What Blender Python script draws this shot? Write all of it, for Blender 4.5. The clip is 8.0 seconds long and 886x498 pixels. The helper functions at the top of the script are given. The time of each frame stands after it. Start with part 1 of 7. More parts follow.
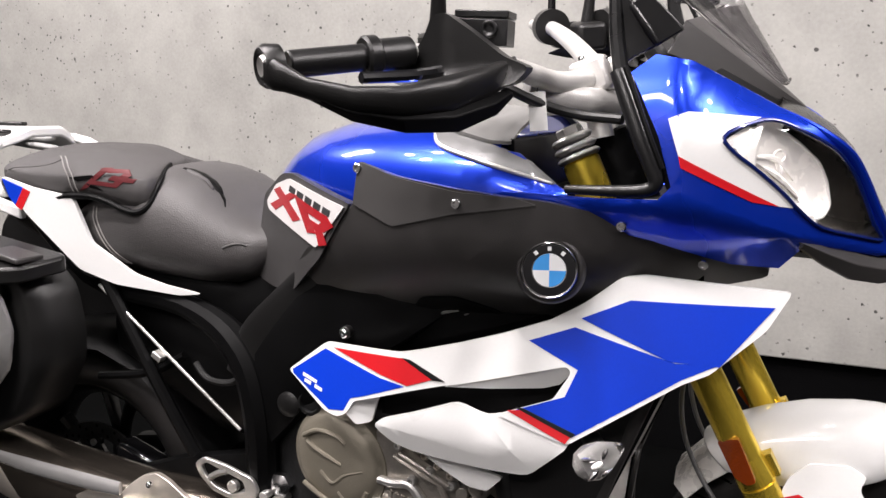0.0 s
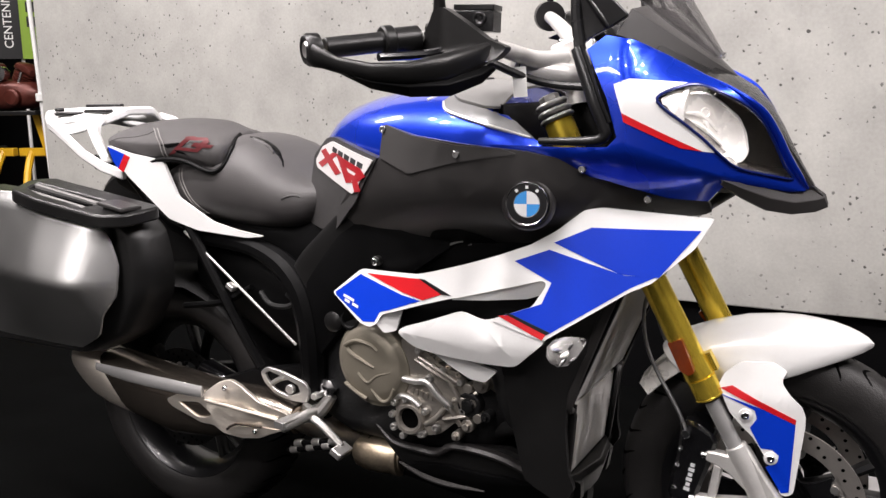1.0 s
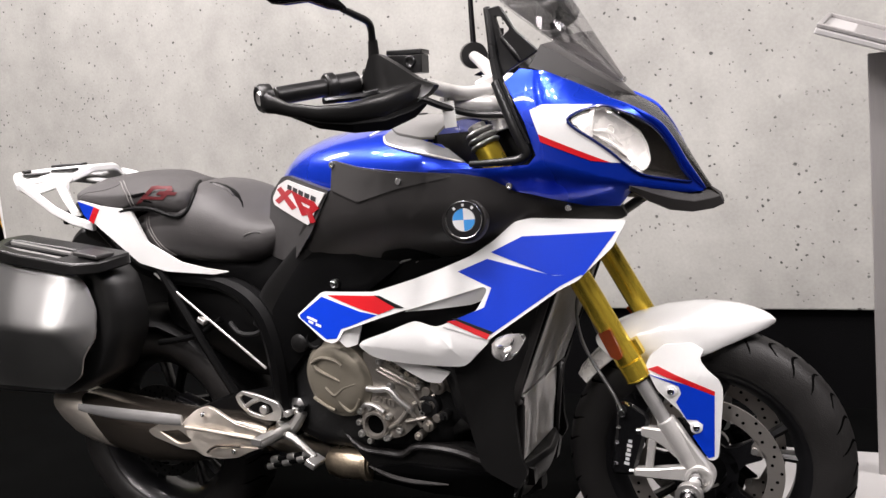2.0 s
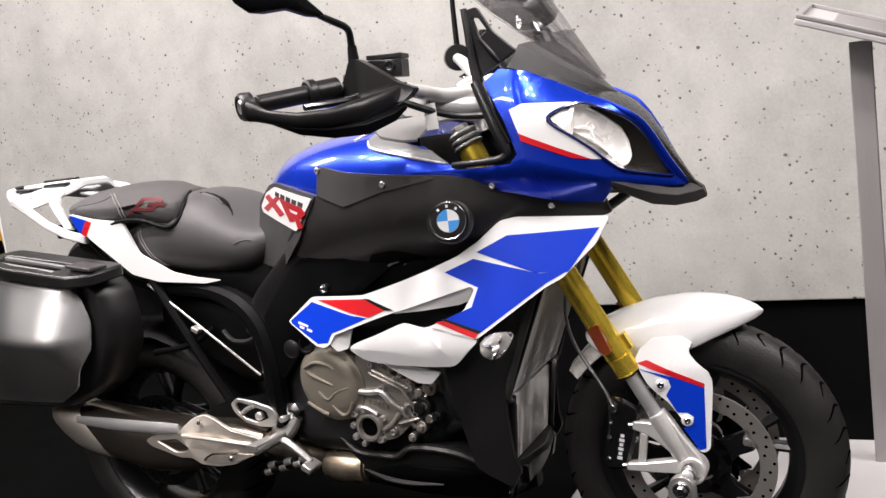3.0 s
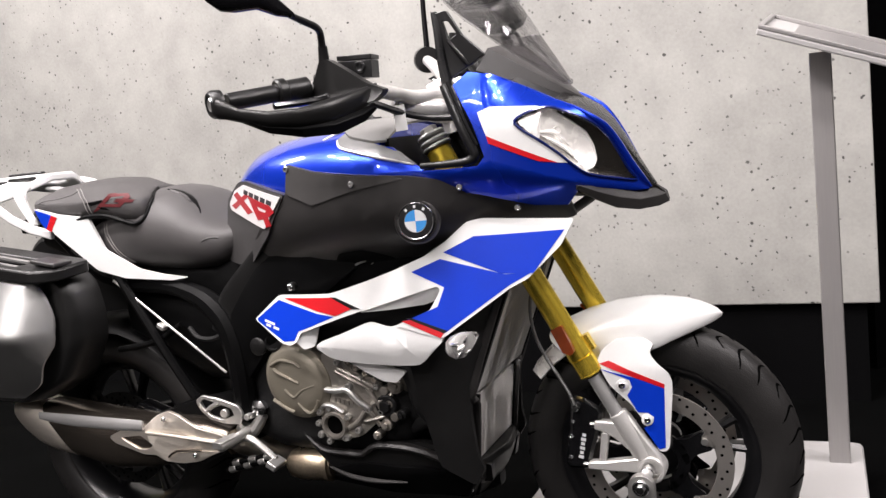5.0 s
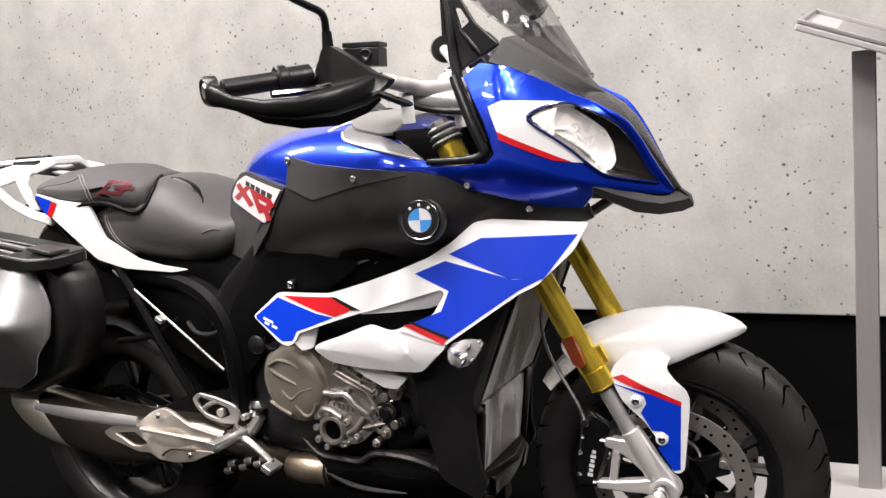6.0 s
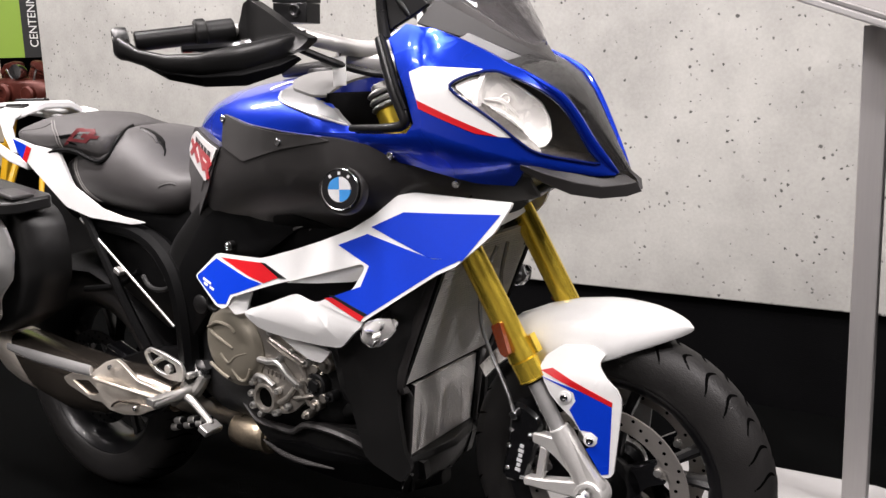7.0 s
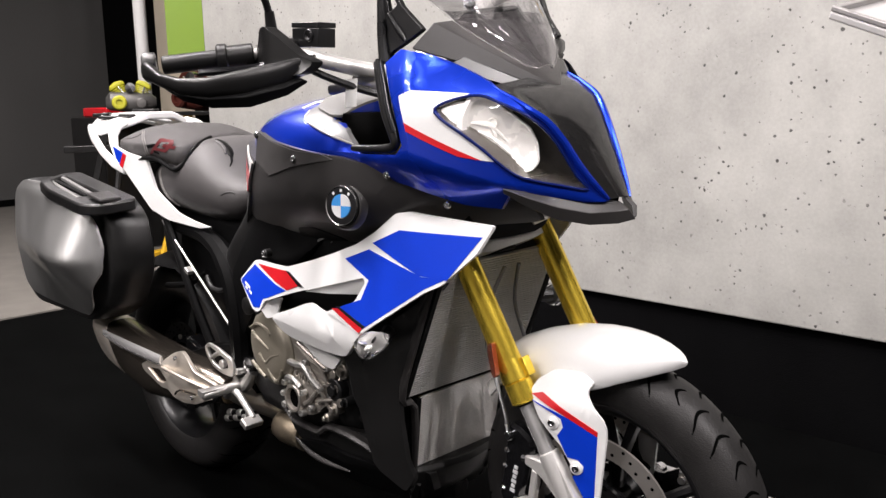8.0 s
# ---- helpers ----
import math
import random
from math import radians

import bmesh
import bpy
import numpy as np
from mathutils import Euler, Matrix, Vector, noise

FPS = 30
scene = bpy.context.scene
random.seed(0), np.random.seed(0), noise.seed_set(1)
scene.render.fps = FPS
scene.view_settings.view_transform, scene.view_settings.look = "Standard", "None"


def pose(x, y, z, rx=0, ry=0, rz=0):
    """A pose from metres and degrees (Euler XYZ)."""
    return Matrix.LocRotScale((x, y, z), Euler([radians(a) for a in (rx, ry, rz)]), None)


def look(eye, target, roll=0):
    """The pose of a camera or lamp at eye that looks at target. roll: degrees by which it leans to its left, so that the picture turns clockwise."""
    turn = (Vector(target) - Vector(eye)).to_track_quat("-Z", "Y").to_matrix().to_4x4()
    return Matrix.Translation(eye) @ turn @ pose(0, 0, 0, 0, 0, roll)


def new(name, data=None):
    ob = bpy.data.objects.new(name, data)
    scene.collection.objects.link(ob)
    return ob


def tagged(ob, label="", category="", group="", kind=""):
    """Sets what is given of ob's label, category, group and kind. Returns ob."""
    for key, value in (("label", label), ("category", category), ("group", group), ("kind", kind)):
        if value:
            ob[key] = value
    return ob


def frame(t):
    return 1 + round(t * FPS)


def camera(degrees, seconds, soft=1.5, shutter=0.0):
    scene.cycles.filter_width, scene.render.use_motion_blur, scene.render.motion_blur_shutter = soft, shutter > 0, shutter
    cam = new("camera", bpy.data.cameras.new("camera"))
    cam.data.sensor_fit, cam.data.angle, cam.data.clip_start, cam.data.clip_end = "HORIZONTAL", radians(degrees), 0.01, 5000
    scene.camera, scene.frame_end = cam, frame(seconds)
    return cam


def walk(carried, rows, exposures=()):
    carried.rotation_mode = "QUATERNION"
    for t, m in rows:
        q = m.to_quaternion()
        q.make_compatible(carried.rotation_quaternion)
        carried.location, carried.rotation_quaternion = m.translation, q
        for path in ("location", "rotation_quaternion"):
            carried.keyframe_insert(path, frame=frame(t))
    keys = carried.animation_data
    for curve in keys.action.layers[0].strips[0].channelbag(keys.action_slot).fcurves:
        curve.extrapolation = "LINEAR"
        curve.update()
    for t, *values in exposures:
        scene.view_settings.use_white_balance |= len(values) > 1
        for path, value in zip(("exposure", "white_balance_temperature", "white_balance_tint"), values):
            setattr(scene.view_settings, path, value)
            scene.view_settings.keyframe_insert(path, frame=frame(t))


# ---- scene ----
# ---------------------------------------------------------------- camera
cam = camera(52.3, 8.0, soft=1.45)
PATH = [
    (0, (-0.0694, -1.4349, 1.1265), (-0.8662, 0.3700, 0.7986), -0.208),
    (0.5, (0.1024, -1.5129, 1.1185), (-0.8139, 0.2297, 0.7667), -0.190),
    (1, (0.1856, -1.7381, 1.0932), (-0.7403, 0.0013, 0.7513), -1.121),
    (1.5, (0.2497, -1.8988, 1.0738), (-0.6381, -0.1299, 0.7866), -3.472),
    (1.7, (0.2678, -1.9260, 1.0764), (-0.5901, -0.1388, 0.8119), -4.105),
    (3, (0.3344, -1.9205, 1.0682), (-0.5139, -0.1264, 0.8198), -7.059),
    (3.5, (0.3321, -1.9228, 1.0671), (-0.5058, -0.1259, 0.8041), -7.049),
    (4, (0.3336, -1.9241, 1.0707), (-0.4868, -0.1186, 0.8117), -6.827),
    (4.5, (0.3374, -1.9424, 1.0680), (-0.4581, -0.1242, 0.8207), -6.474),
    (5.8, (0.3532, -1.9045, 1.0674), (-0.4424, -0.0887, 0.8028), -5.036),
    (6, (0.3544, -1.8158, 1.0705), (-0.4991, -0.0269, 0.8031), -4.517),
    (6.5, (0.4343, -1.6232, 1.0748), (-0.5147, 0.1145, 0.7917), -2.301),
    (7, (0.6127, -1.5513, 1.0747), (-0.4515, 0.1046, 0.7205), -1.917),
    (7.5, (0.8596, -1.4493, 1.0963), (-0.3927, 0.0563, 0.6904), -1.647),
    (7.7, (0.8850, -1.4050, 1.0980), (-0.4155, 0.0608, 0.6977), -1.500),
    (8, (0.9200, -1.3450, 1.1000), (-0.4750, 0.0410, 0.7650), -1.400),
]
walk(cam, [(t, look(eye, target, roll)) for t, eye, target, roll in PATH], [(0, 0.22, 6500, 17), (3, 0.28, 6500, 17), (8, 0.33, 6500, 17)])

# ---------------------------------------------------------------- world and lamps
world = bpy.data.worlds.new("world")
scene.world = world
world.use_nodes = True
world.node_tree.nodes["Background"].inputs[0].default_value = (0.9, 0.95, 1.0, 1)
world.node_tree.nodes["Background"].inputs[1].default_value = 0.02


def lamp(name, loc, target, sx, sy, watts, colour=(1, 0.97, 0.93)):
    data = bpy.data.lights.new(name, "AREA")
    data.shape, data.size, data.size_y, data.energy, data.color = "RECTANGLE", sx, sy, watts, colour
    ob = new(name, data)
    ob.matrix_world = look(loc, target)
    return ob


# ---------------------------------------------------------------- materials
def mat(name, colour, rough=0.5, metal=0.0, vary=0.12, scale=8.0, bump=0.0, bump_scale=120.0, coat=0.0, spec=0.5, fine=0.5, trans=0.0, stretch=None):
    """A surface with two scales of unevenness in colour and gloss, and fine relief."""
    m = bpy.data.materials.new(name)
    m.use_nodes = True
    nt = m.node_tree
    n, l = nt.nodes, nt.links
    b = n["Principled BSDF"]
    geo = n.new("ShaderNodeTexCoord")
    vec = geo.outputs["Object"]
    if stretch:
        mp = n.new("ShaderNodeMapping")
        mp.inputs["Scale"].default_value = stretch
        l.new(vec, mp.inputs[0])
        vec = mp.outputs[0]
    big, small = n.new("ShaderNodeTexNoise"), n.new("ShaderNodeTexNoise")
    big.inputs["Scale"].default_value, big.inputs["Detail"].default_value = scale, 3
    small.inputs["Scale"].default_value, small.inputs["Detail"].default_value = bump_scale, 3
    for t in (big, small):
        l.new(vec, t.inputs["Vector"])
    mix = n.new("ShaderNodeMath")
    mix.operation = "MULTIPLY_ADD"
    mix.inputs[1].default_value = fine
    l.new(small.outputs["Fac"], mix.inputs[0])
    l.new(big.outputs["Fac"], mix.inputs[2])
    ramp = n.new("ShaderNodeMapRange")
    ramp.inputs["From Min"].default_value, ramp.inputs["From Max"].default_value = 0.35, 1.05
    ramp.inputs["To Min"].default_value, ramp.inputs["To Max"].default_value = 1 - vary, 1 + vary
    l.new(mix.outputs[0], ramp.inputs["Value"])
    mul = n.new("ShaderNodeVectorMath")
    mul.operation = "SCALE"
    mul.inputs[0].default_value = colour[:3]
    l.new(ramp.outputs[0], mul.inputs["Scale"])
    l.new(mul.outputs[0], b.inputs["Base Color"])
    rr = n.new("ShaderNodeMapRange")
    rr.inputs["From Min"].default_value, rr.inputs["From Max"].default_value = 0.3, 0.75
    rr.inputs["To Min"].default_value, rr.inputs["To Max"].default_value = max(rough * 0.85, 0.01), min(rough * 1.18, 1)
    l.new(big.outputs["Fac"], rr.inputs["Value"])
    l.new(rr.outputs[0], b.inputs["Roughness"])
    b.inputs["Metallic"].default_value = metal
    b.inputs["Specular IOR Level"].default_value = spec
    b.inputs["Coat Weight"].default_value = coat
    b.inputs["Coat Roughness"].default_value = 0.04
    b.inputs["Transmission Weight"].default_value = trans
    if bump:
        bp = n.new("ShaderNodeBump")
        bp.inputs["Strength"].default_value, bp.inputs["Distance"].default_value = bump, 0.002
        l.new(small.outputs["Fac"], bp.inputs["Height"])
        l.new(bp.outputs[0], b.inputs["Normal"])
    return m


BLUE = mat("metallic blue paint", (0.005, 0.046, 0.63), 0.27, 0.6, 0.1, 3, 0, 900, coat=1.0)
BLUE_DARK = mat("dark blue gloss paint", (0.003, 0.012, 0.12), 0.2, 0.2, 0.1, 5, coat=1.0)
BLUE_FILM = mat("blue film", (0.002, 0.040, 0.55), 0.32, 0.0, 0.08, 4, 0, 300, coat=0.25, spec=0.3)
WHITE = mat("white paint", (0.86, 0.86, 0.85), 0.3, 0.0, 0.03, 4, 0, 200, coat=0.7)
RED = mat("red film", (0.62, 0.012, 0.018), 0.3, 0.0, 0.05, 6, 0, 200, coat=0.5)
DARK_PRINT = mat("dark grey print", (0.03, 0.03, 0.032), 0.5, 0.0, 0.05)
BLACK_LINE = mat("black film", (0.006, 0.006, 0.007), 0.35, 0.0, 0.05)
PLASTIC = mat("black textured plastic", (0.009, 0.0088, 0.0088), 0.34, 0.0, 0.2, 9, 0.2, 700, spec=0.45)
POD_BLACK = mat("grained black plastic", (0.014, 0.0137, 0.0137), 0.42, 0.0, 0.2, 9, 0.25, 700, spec=0.45)
# dull black plastic, its colour lowered further to stand in for shade under the bike
PLASTIC_DARK = mat("black dull plastic deepened for shade", (0.0025, 0.0025, 0.0027), 0.48, 0.0, 0.2, 9, 0.15, 600, spec=0.12)
COVER_GREY = mat("satin charcoal plastic", (0.034, 0.032, 0.0315), 0.38, 0.0, 0.2, 5, 0.2, 800)
# lighter copy of the cover plastic, for the facet that faces the light
COVER_LIT = mat("charcoal plastic lightened as if lit", (0.050, 0.0475, 0.0465), 0.48, 0.0, 0.12, 6, 0.2, 900)
TRIM_BLACK = mat("satin black trim", (0.009, 0.009, 0.0095), 0.3, 0.0, 0.15, 8, 0.1, 600)
NOSE_GREY = mat("dark grey gloss panel", (0.030, 0.029, 0.029), 0.16, 0.0, 0.15, 6, coat=0.5)
GLOSS_BLACK = mat("gloss black", (0.008, 0.008, 0.009), 0.12, 0.0, 0.1, 6, coat=0.6)
SEAT = mat("grey-black seat vinyl", (0.066, 0.062, 0.062), 0.52, 0.0, 0.15, 7, 0.5, 500)
KNEE_GREY = mat("dark grey rubber panel", (0.040, 0.038, 0.038), 0.5, 0.0, 0.15, 9, 0.4, 700)
LABEL_RED = mat("dark red print", (0.36, 0.008, 0.014), 0.35, 0.0, 0.1, 8, coat=0.3)
LABEL_GREY = mat("silver white label film", (0.72, 0.70, 0.69), 0.35, 0.1, 0.05, 6, coat=0.4)
SEAT_GRIP = mat("dark seat vinyl", (0.057, 0.053, 0.053), 0.58, 0.0, 0.15, 9, 0.7, 900)
THREAD = mat("grey thread", (0.25, 0.24, 0.23), 0.7)
SEAT_RED = mat("red seat print", (0.11, 0.010, 0.013), 0.6, 0, 0.2, 40, 0.4, 500)
GOLD = mat("gold anodised aluminium", (1.0, 0.72, 0.08), 0.27, 0.78, 0.08, 5, 0.05, 300, stretch=(1, 1, 0.2))
CHROME = mat("chromed steel", (0.78, 0.78, 0.79), 0.2, 1.0, 0.05, 5)
STEEL = mat("brushed stainless steel", (0.78, 0.72, 0.64), 0.42, 0.9, 0.12, 6, 0.15, 260, stretch=(0.15, 1, 1))
POLISH = mat("polished steel tube", (0.94, 0.93, 0.92), 0.13, 0.70, 0.05, 6)
TRIM_SILVER = mat("silver painted trim", (0.24, 0.24, 0.24), 0.38, 0.4, 0.05, 6, coat=0.4)
SHIELD = mat("grey tank shield", (0.20, 0.197, 0.192), 0.42, 0.2, 0.1, 6, 0.15, 700)
HOSE = mat("grey steel-braided hose", (0.16, 0.16, 0.16), 0.35, 0.5, 0.2, 300)
WARM_STEEL = mat("heat-tinted steel", (0.55, 0.46, 0.34), 0.3, 0.9, 0.3, 16, 0.2, 200)
STEEL_DARK = mat("dark polished steel", (0.24, 0.205, 0.172), 0.20, 0.93, 0.15, 6, 0.1, 260, stretch=(0.15, 1, 1))
ALU = mat("cast aluminium", (0.62, 0.61, 0.59), 0.38, 0.85, 0.12, 10, 0.3, 300)
ALU_WHITE = mat("silver painted aluminium", (0.78, 0.765, 0.74), 0.36, 0.5, 0.08, 8, 0.2, 400)
BRONZE = mat("grey-bronze engine paint", (0.25, 0.226, 0.18), 0.42, 0.5, 0.12, 9, 0.25, 500)
ENGINE = mat("cast engine metal", (0.42, 0.39, 0.35), 0.34, 0.75, 0.2, 14, 0.5, 240)
ENGINE_DARK = mat("dark engine metal", (0.013, 0.013, 0.0135), 0.5, 0.4, 0.25, 14, 0.4, 200)
RUBBER = mat("tyre rubber", (0.020, 0.019, 0.0187), 0.46, 0.0, 0.25, 12, 0.4, 400, spec=0.36)
GROOVE = mat("tyre groove", (0.0015, 0.0015, 0.0015), 0.95, spec=0.02)
RIM = mat("black rim paint", (0.007, 0.007, 0.008), 0.32, 0.0, 0.1, 8, coat=0.15)
DISC = mat("brake disc steel", (0.50, 0.47, 0.44), 0.34, 0.75, 0.1, 8, 0.2, 300)
FIN_DARK = mat("dark grey radiator fins", (0.60, 0.59, 0.58), 0.42, 0.3, 0.2, 10, 0.3, 200)
RADIATOR = mat("radiator fins", (0.80, 0.78, 0.76), 0.45, 0.3, 0.2, 10, 0.3, 200)
PAN_GREY = mat("dark silver pannier lid", (0.66, 0.66, 0.65), 0.42, 1.0, 0.06, 3, 0.1, 900, coat=0.3)
AMBER = mat("amber reflector", (0.26, 0.040, 0.004), 0.2, 0.0, 0.15, 60, 0.6, 300, coat=0.8)
PAPER = mat("white paper tag", (0.82, 0.82, 0.80), 0.7, 0, 0.03)
BADGE_BLUE = mat("badge light blue", (0.05, 0.33, 0.80), 0.2, 0, 0.04, coat=0.8)
BADGE_WHITE = mat("badge white", (0.82, 0.83, 0.84), 0.2, 0, 0.03, coat=0.8)
LENS_GREY = mat("pale reflector bowl", (0.88, 0.86, 0.82), 0.28, 0.15, 0.16, 34, 0.4, 70)
POST = mat("brushed aluminium post", (0.40, 0.385, 0.38), 0.45, 0.55, 0.08, 3, 0.15, 200, stretch=(1, 1, 0.05))
PLATE = mat("white lacquered board", (0.47, 0.46, 0.455), 0.35, 0, 0.04, 3, coat=0.2)
FLOOR = mat("black carpet", (0.0020, 0.0021, 0.0021), 0.95, 0, 0.4, 5, 0.9, 260, spec=0.015)
DRAPE = mat("black drape cloth", (0.0022, 0.0022, 0.0025), 0.92, 0, 0.3, 3, 0.5, 300, spec=0.06)
HALL = mat("grey hall wall", (0.08, 0.078, 0.076), 0.8, 0, 0.15, 1, 0.2, 60)
HALL_PALE = mat("pale fill wall", (0.42, 0.41, 0.40), 0.8, 0, 0.12, 0.8, 0.2, 60)
YELLOW = mat("yellow steel paint", (0.70, 0.40, 0.015), 0.4, 0, 0.1, 6, coat=0.3)
RUST = mat("dark red bronze metal", (0.08, 0.018, 0.012), 0.4, 0.4, 0.35, 18, 0.4, 120)
GREEN = mat("lime green print", (0.22, 0.36, 0.03), 0.6, 0, 0.06, 3)
CARPET = mat("grey carpet", (0.16, 0.15, 0.135), 0.95, 0, 0.2, 6, 0.8, 220, spec=0.1)
CREAM = mat("cream board", (0.55, 0.48, 0.37), 0.6, 0, 0.08, 2)
LIME = mat("yellow-green casting", (0.50, 0.48, 0.03), 0.45, 0, 0.15, 12, 0.3, 120)
GREYCAST = mat("grey casting", (0.12, 0.115, 0.11), 0.45, 0.5, 0.15, 12, 0.3, 120)
WHITE_POLE = mat("white pole paint", (0.76, 0.76, 0.74), 0.4, 0, 0.04)
TEAL = mat("teal plastic", (0.02, 0.20, 0.15), 0.4, 0, 0.08)
CABLE = mat("black cable", (0.010, 0.010, 0.010), 0.45, 0, 0.1)


def glass(name, colour, rough=0.02, ior=1.45):
    m = bpy.data.materials.new(name)
    m.use_nodes = True
    nt = m.node_tree
    b = nt.nodes["Principled BSDF"]
    b.inputs["Base Color"].default_value = (*colour, 1)
    b.inputs["Roughness"].default_value = rough
    b.inputs["Transmission Weight"].default_value = 1.0
    b.inputs["IOR"].default_value = ior
    return m


SCREEN = glass("smoked clear acrylic", (0.84, 0.83, 0.85), 0.012, 1.42)
# black lamp housing lifted to brown-grey, in place of reflections on the lens
HOUSING_SHEEN = mat("lamp housing tinted for lens reflections", (0.060, 0.054, 0.047), 0.2, 0.1, 0.3, 25, coat=0.6)
LENS = glass("clear lamp lens", (0.96, 0.96, 0.96), 0.02, 1.33)


def glow(name, colour, strength):
    m = bpy.data.materials.new(name)
    m.use_nodes = True
    b = m.node_tree.nodes["Principled BSDF"]
    b.inputs["Base Color"].default_value = (0.8, 0.8, 0.8, 1)
    b.inputs["Emission Color"].default_value = (*colour, 1)
    b.inputs["Emission Strength"].default_value = strength
    return m


LAMP_GLOW = glow("lamp diffuser", (1, 0.97, 0.92), 14)


def concrete():
    """Pale fair-faced concrete: soft cloudy patches, fine grain, and scattered small dark pits."""
    m = bpy.data.materials.new("pale pitted concrete")
    m.use_nodes = True
    nt = m.node_tree
    n, l = nt.nodes, nt.links
    b = n["Principled BSDF"]
    tc = n.new("ShaderNodeTexCoord")

    def noise_tex(scale, detail, rough=0.55):
        t = n.new("ShaderNodeTexNoise")
        t.inputs["Scale"].default_value, t.inputs["Detail"].default_value, t.inputs["Roughness"].default_value = scale, detail, rough
        l.new(tc.outputs["Object"], t.inputs["Vector"])
        return t.outputs["Fac"]

    def ranged(v, a, c, lo, hi):
        r = n.new("ShaderNodeMapRange")
        for k, x in (("From Min", a), ("From Max", c), ("To Min", lo), ("To Max", hi)):
            r.inputs[k].default_value = x
        l.new(v, r.inputs["Value"])
        return r.outputs[0]

    def maths(op, a, c):
        k = n.new("ShaderNodeMath")
        k.operation = op
        for i, v in enumerate((a, c)):
            if isinstance(v, (int, float)):
                k.inputs[i].default_value = v
            else:
                l.new(v, k.inputs[i])
        return k.outputs[0]

    def pits(scale, size, keep):
        warp = n.new("ShaderNodeTexNoise")
        warp.inputs["Scale"].default_value = scale * 1.7
        l.new(tc.outputs["Object"], warp.inputs["Vector"])
        add = n.new("ShaderNodeVectorMath")
        add.operation = "MULTIPLY_ADD"
        add.inputs[1].default_value = (0.012, 0.012, 0.012)
        l.new(warp.outputs["Color"], add.inputs[0])
        l.new(tc.outputs["Object"], add.inputs[2])
        v = n.new("ShaderNodeTexVoronoi")
        v.inputs["Scale"].default_value = scale
        l.new(add.outputs[0], v.inputs["Vector"])
        sep = n.new("ShaderNodeSeparateColor")
        l.new(v.outputs["Color"], sep.inputs[0])
        r = maths("MULTIPLY", ranged(sep.outputs[0], keep, 1.0, 0.0, 1.0), size)
        inside = maths("SUBTRACT", r, v.outputs["Distance"])
        return ranged(inside, 0.0, size * 0.35, 0.0, 1.0)

    cloud, mid, grain = noise_tex(1.3, 4), noise_tex(7, 5), noise_tex(90, 4)
    tone = maths("ADD", maths("ADD", ranged(cloud, 0.3, 0.7, -0.055, 0.055), ranged(mid, 0.3, 0.7, -0.035, 0.035)), ranged(grain, 0.3, 0.7, -0.02, 0.02))
    dark = maths("MAXIMUM", maths("MULTIPLY", pits(27, 0.21, 0.60), ranged(noise_tex(2.2, 2), 0.36, 0.50, 0.15, 1.0)), maths("MULTIPLY", pits(58, 0.36, 0.62), ranged(noise_tex(3.1, 3), 0.40, 0.56, 0.10, 1.0)))
    val = maths("ADD", tone, 0.357)
    shade = maths("MULTIPLY", val, maths("SUBTRACT", 1.0, maths("MULTIPLY", dark, 0.82)))
    col = n.new("ShaderNodeCombineColor")
    l.new(shade, col.inputs[0])
    l.new(maths("MULTIPLY", shade, 0.985), col.inputs[1])
    l.new(maths("MULTIPLY", shade, 0.925), col.inputs[2])
    l.new(col.outputs[0], b.inputs["Base Color"])
    b.inputs["Roughness"].default_value = 0.75
    bp = n.new("ShaderNodeBump")
    bp.inputs["Strength"].default_value, bp.inputs["Distance"].default_value = 0.5, 0.003
    l.new(maths("SUBTRACT", maths("MULTIPLY", grain, 0.2), dark), bp.inputs["Height"])
    l.new(bp.outputs[0], b.inputs["Normal"])
    return m


CONCRETE = concrete()


# ---------------------------------------------------------------- mesh tools
def V(*a):
    return Vector(a)


def finish(name, bm, material, smooth=35, bevel=0.0):
    bmesh.ops.recalc_face_normals(bm, faces=bm.faces)
    me = bpy.data.meshes.new(name)
    bm.to_mesh(me)
    bm.free()
    me.materials.append(material)
    if smooth:
        for p in me.polygons:
            p.use_smooth = True
        me.set_sharp_from_angle(angle=radians(smooth))
    ob = new(name, me)
    if bevel:
        md = ob.modifiers.new("round", "BEVEL")
        md.width, md.segments, md.limit_method, md.angle_limit = bevel, 2, "ANGLE", radians(38)
    return ob


def part(name, bm, material, parent, label="", smooth=35, bevel=0.0):
    """One mesh object under a thing or a part."""
    ob = finish(name, bm, material, smooth, bevel)
    ob.parent = parent
    ob.matrix_parent_inverse = parent.matrix_world.inverted()
    return tagged(ob, label)


def thing(name, label, category, loc=(0, 0, 0), group="", kind=""):
    ob = new(name)
    ob.empty_display_size = 0.05
    ob.location = loc
    ob.matrix_world = Matrix.Translation(loc)
    return tagged(ob, label, category, group, kind)


def single(name, bm, material, label, category, group="", kind="", smooth=35, bevel=0.0):
    return tagged(finish(name, bm, material, smooth, bevel), label, category, group, kind)


def merge(*bms):
    """Joins several bmeshes of one part into the first."""
    out = bms[0]
    for b in bms[1:]:
        me = bpy.data.meshes.new("tmp")
        b.to_mesh(me)
        b.free()
        out.from_mesh(me)
        bpy.data.meshes.remove(me)
    return out


def moved(bm, m):
    bmesh.ops.transform(bm, matrix=m, verts=bm.verts)
    return bm


def mirrored(bm):
    for v in bm.verts:
        v.co.y = -v.co.y
    bmesh.ops.reverse_faces(bm, faces=bm.faces)
    return bm


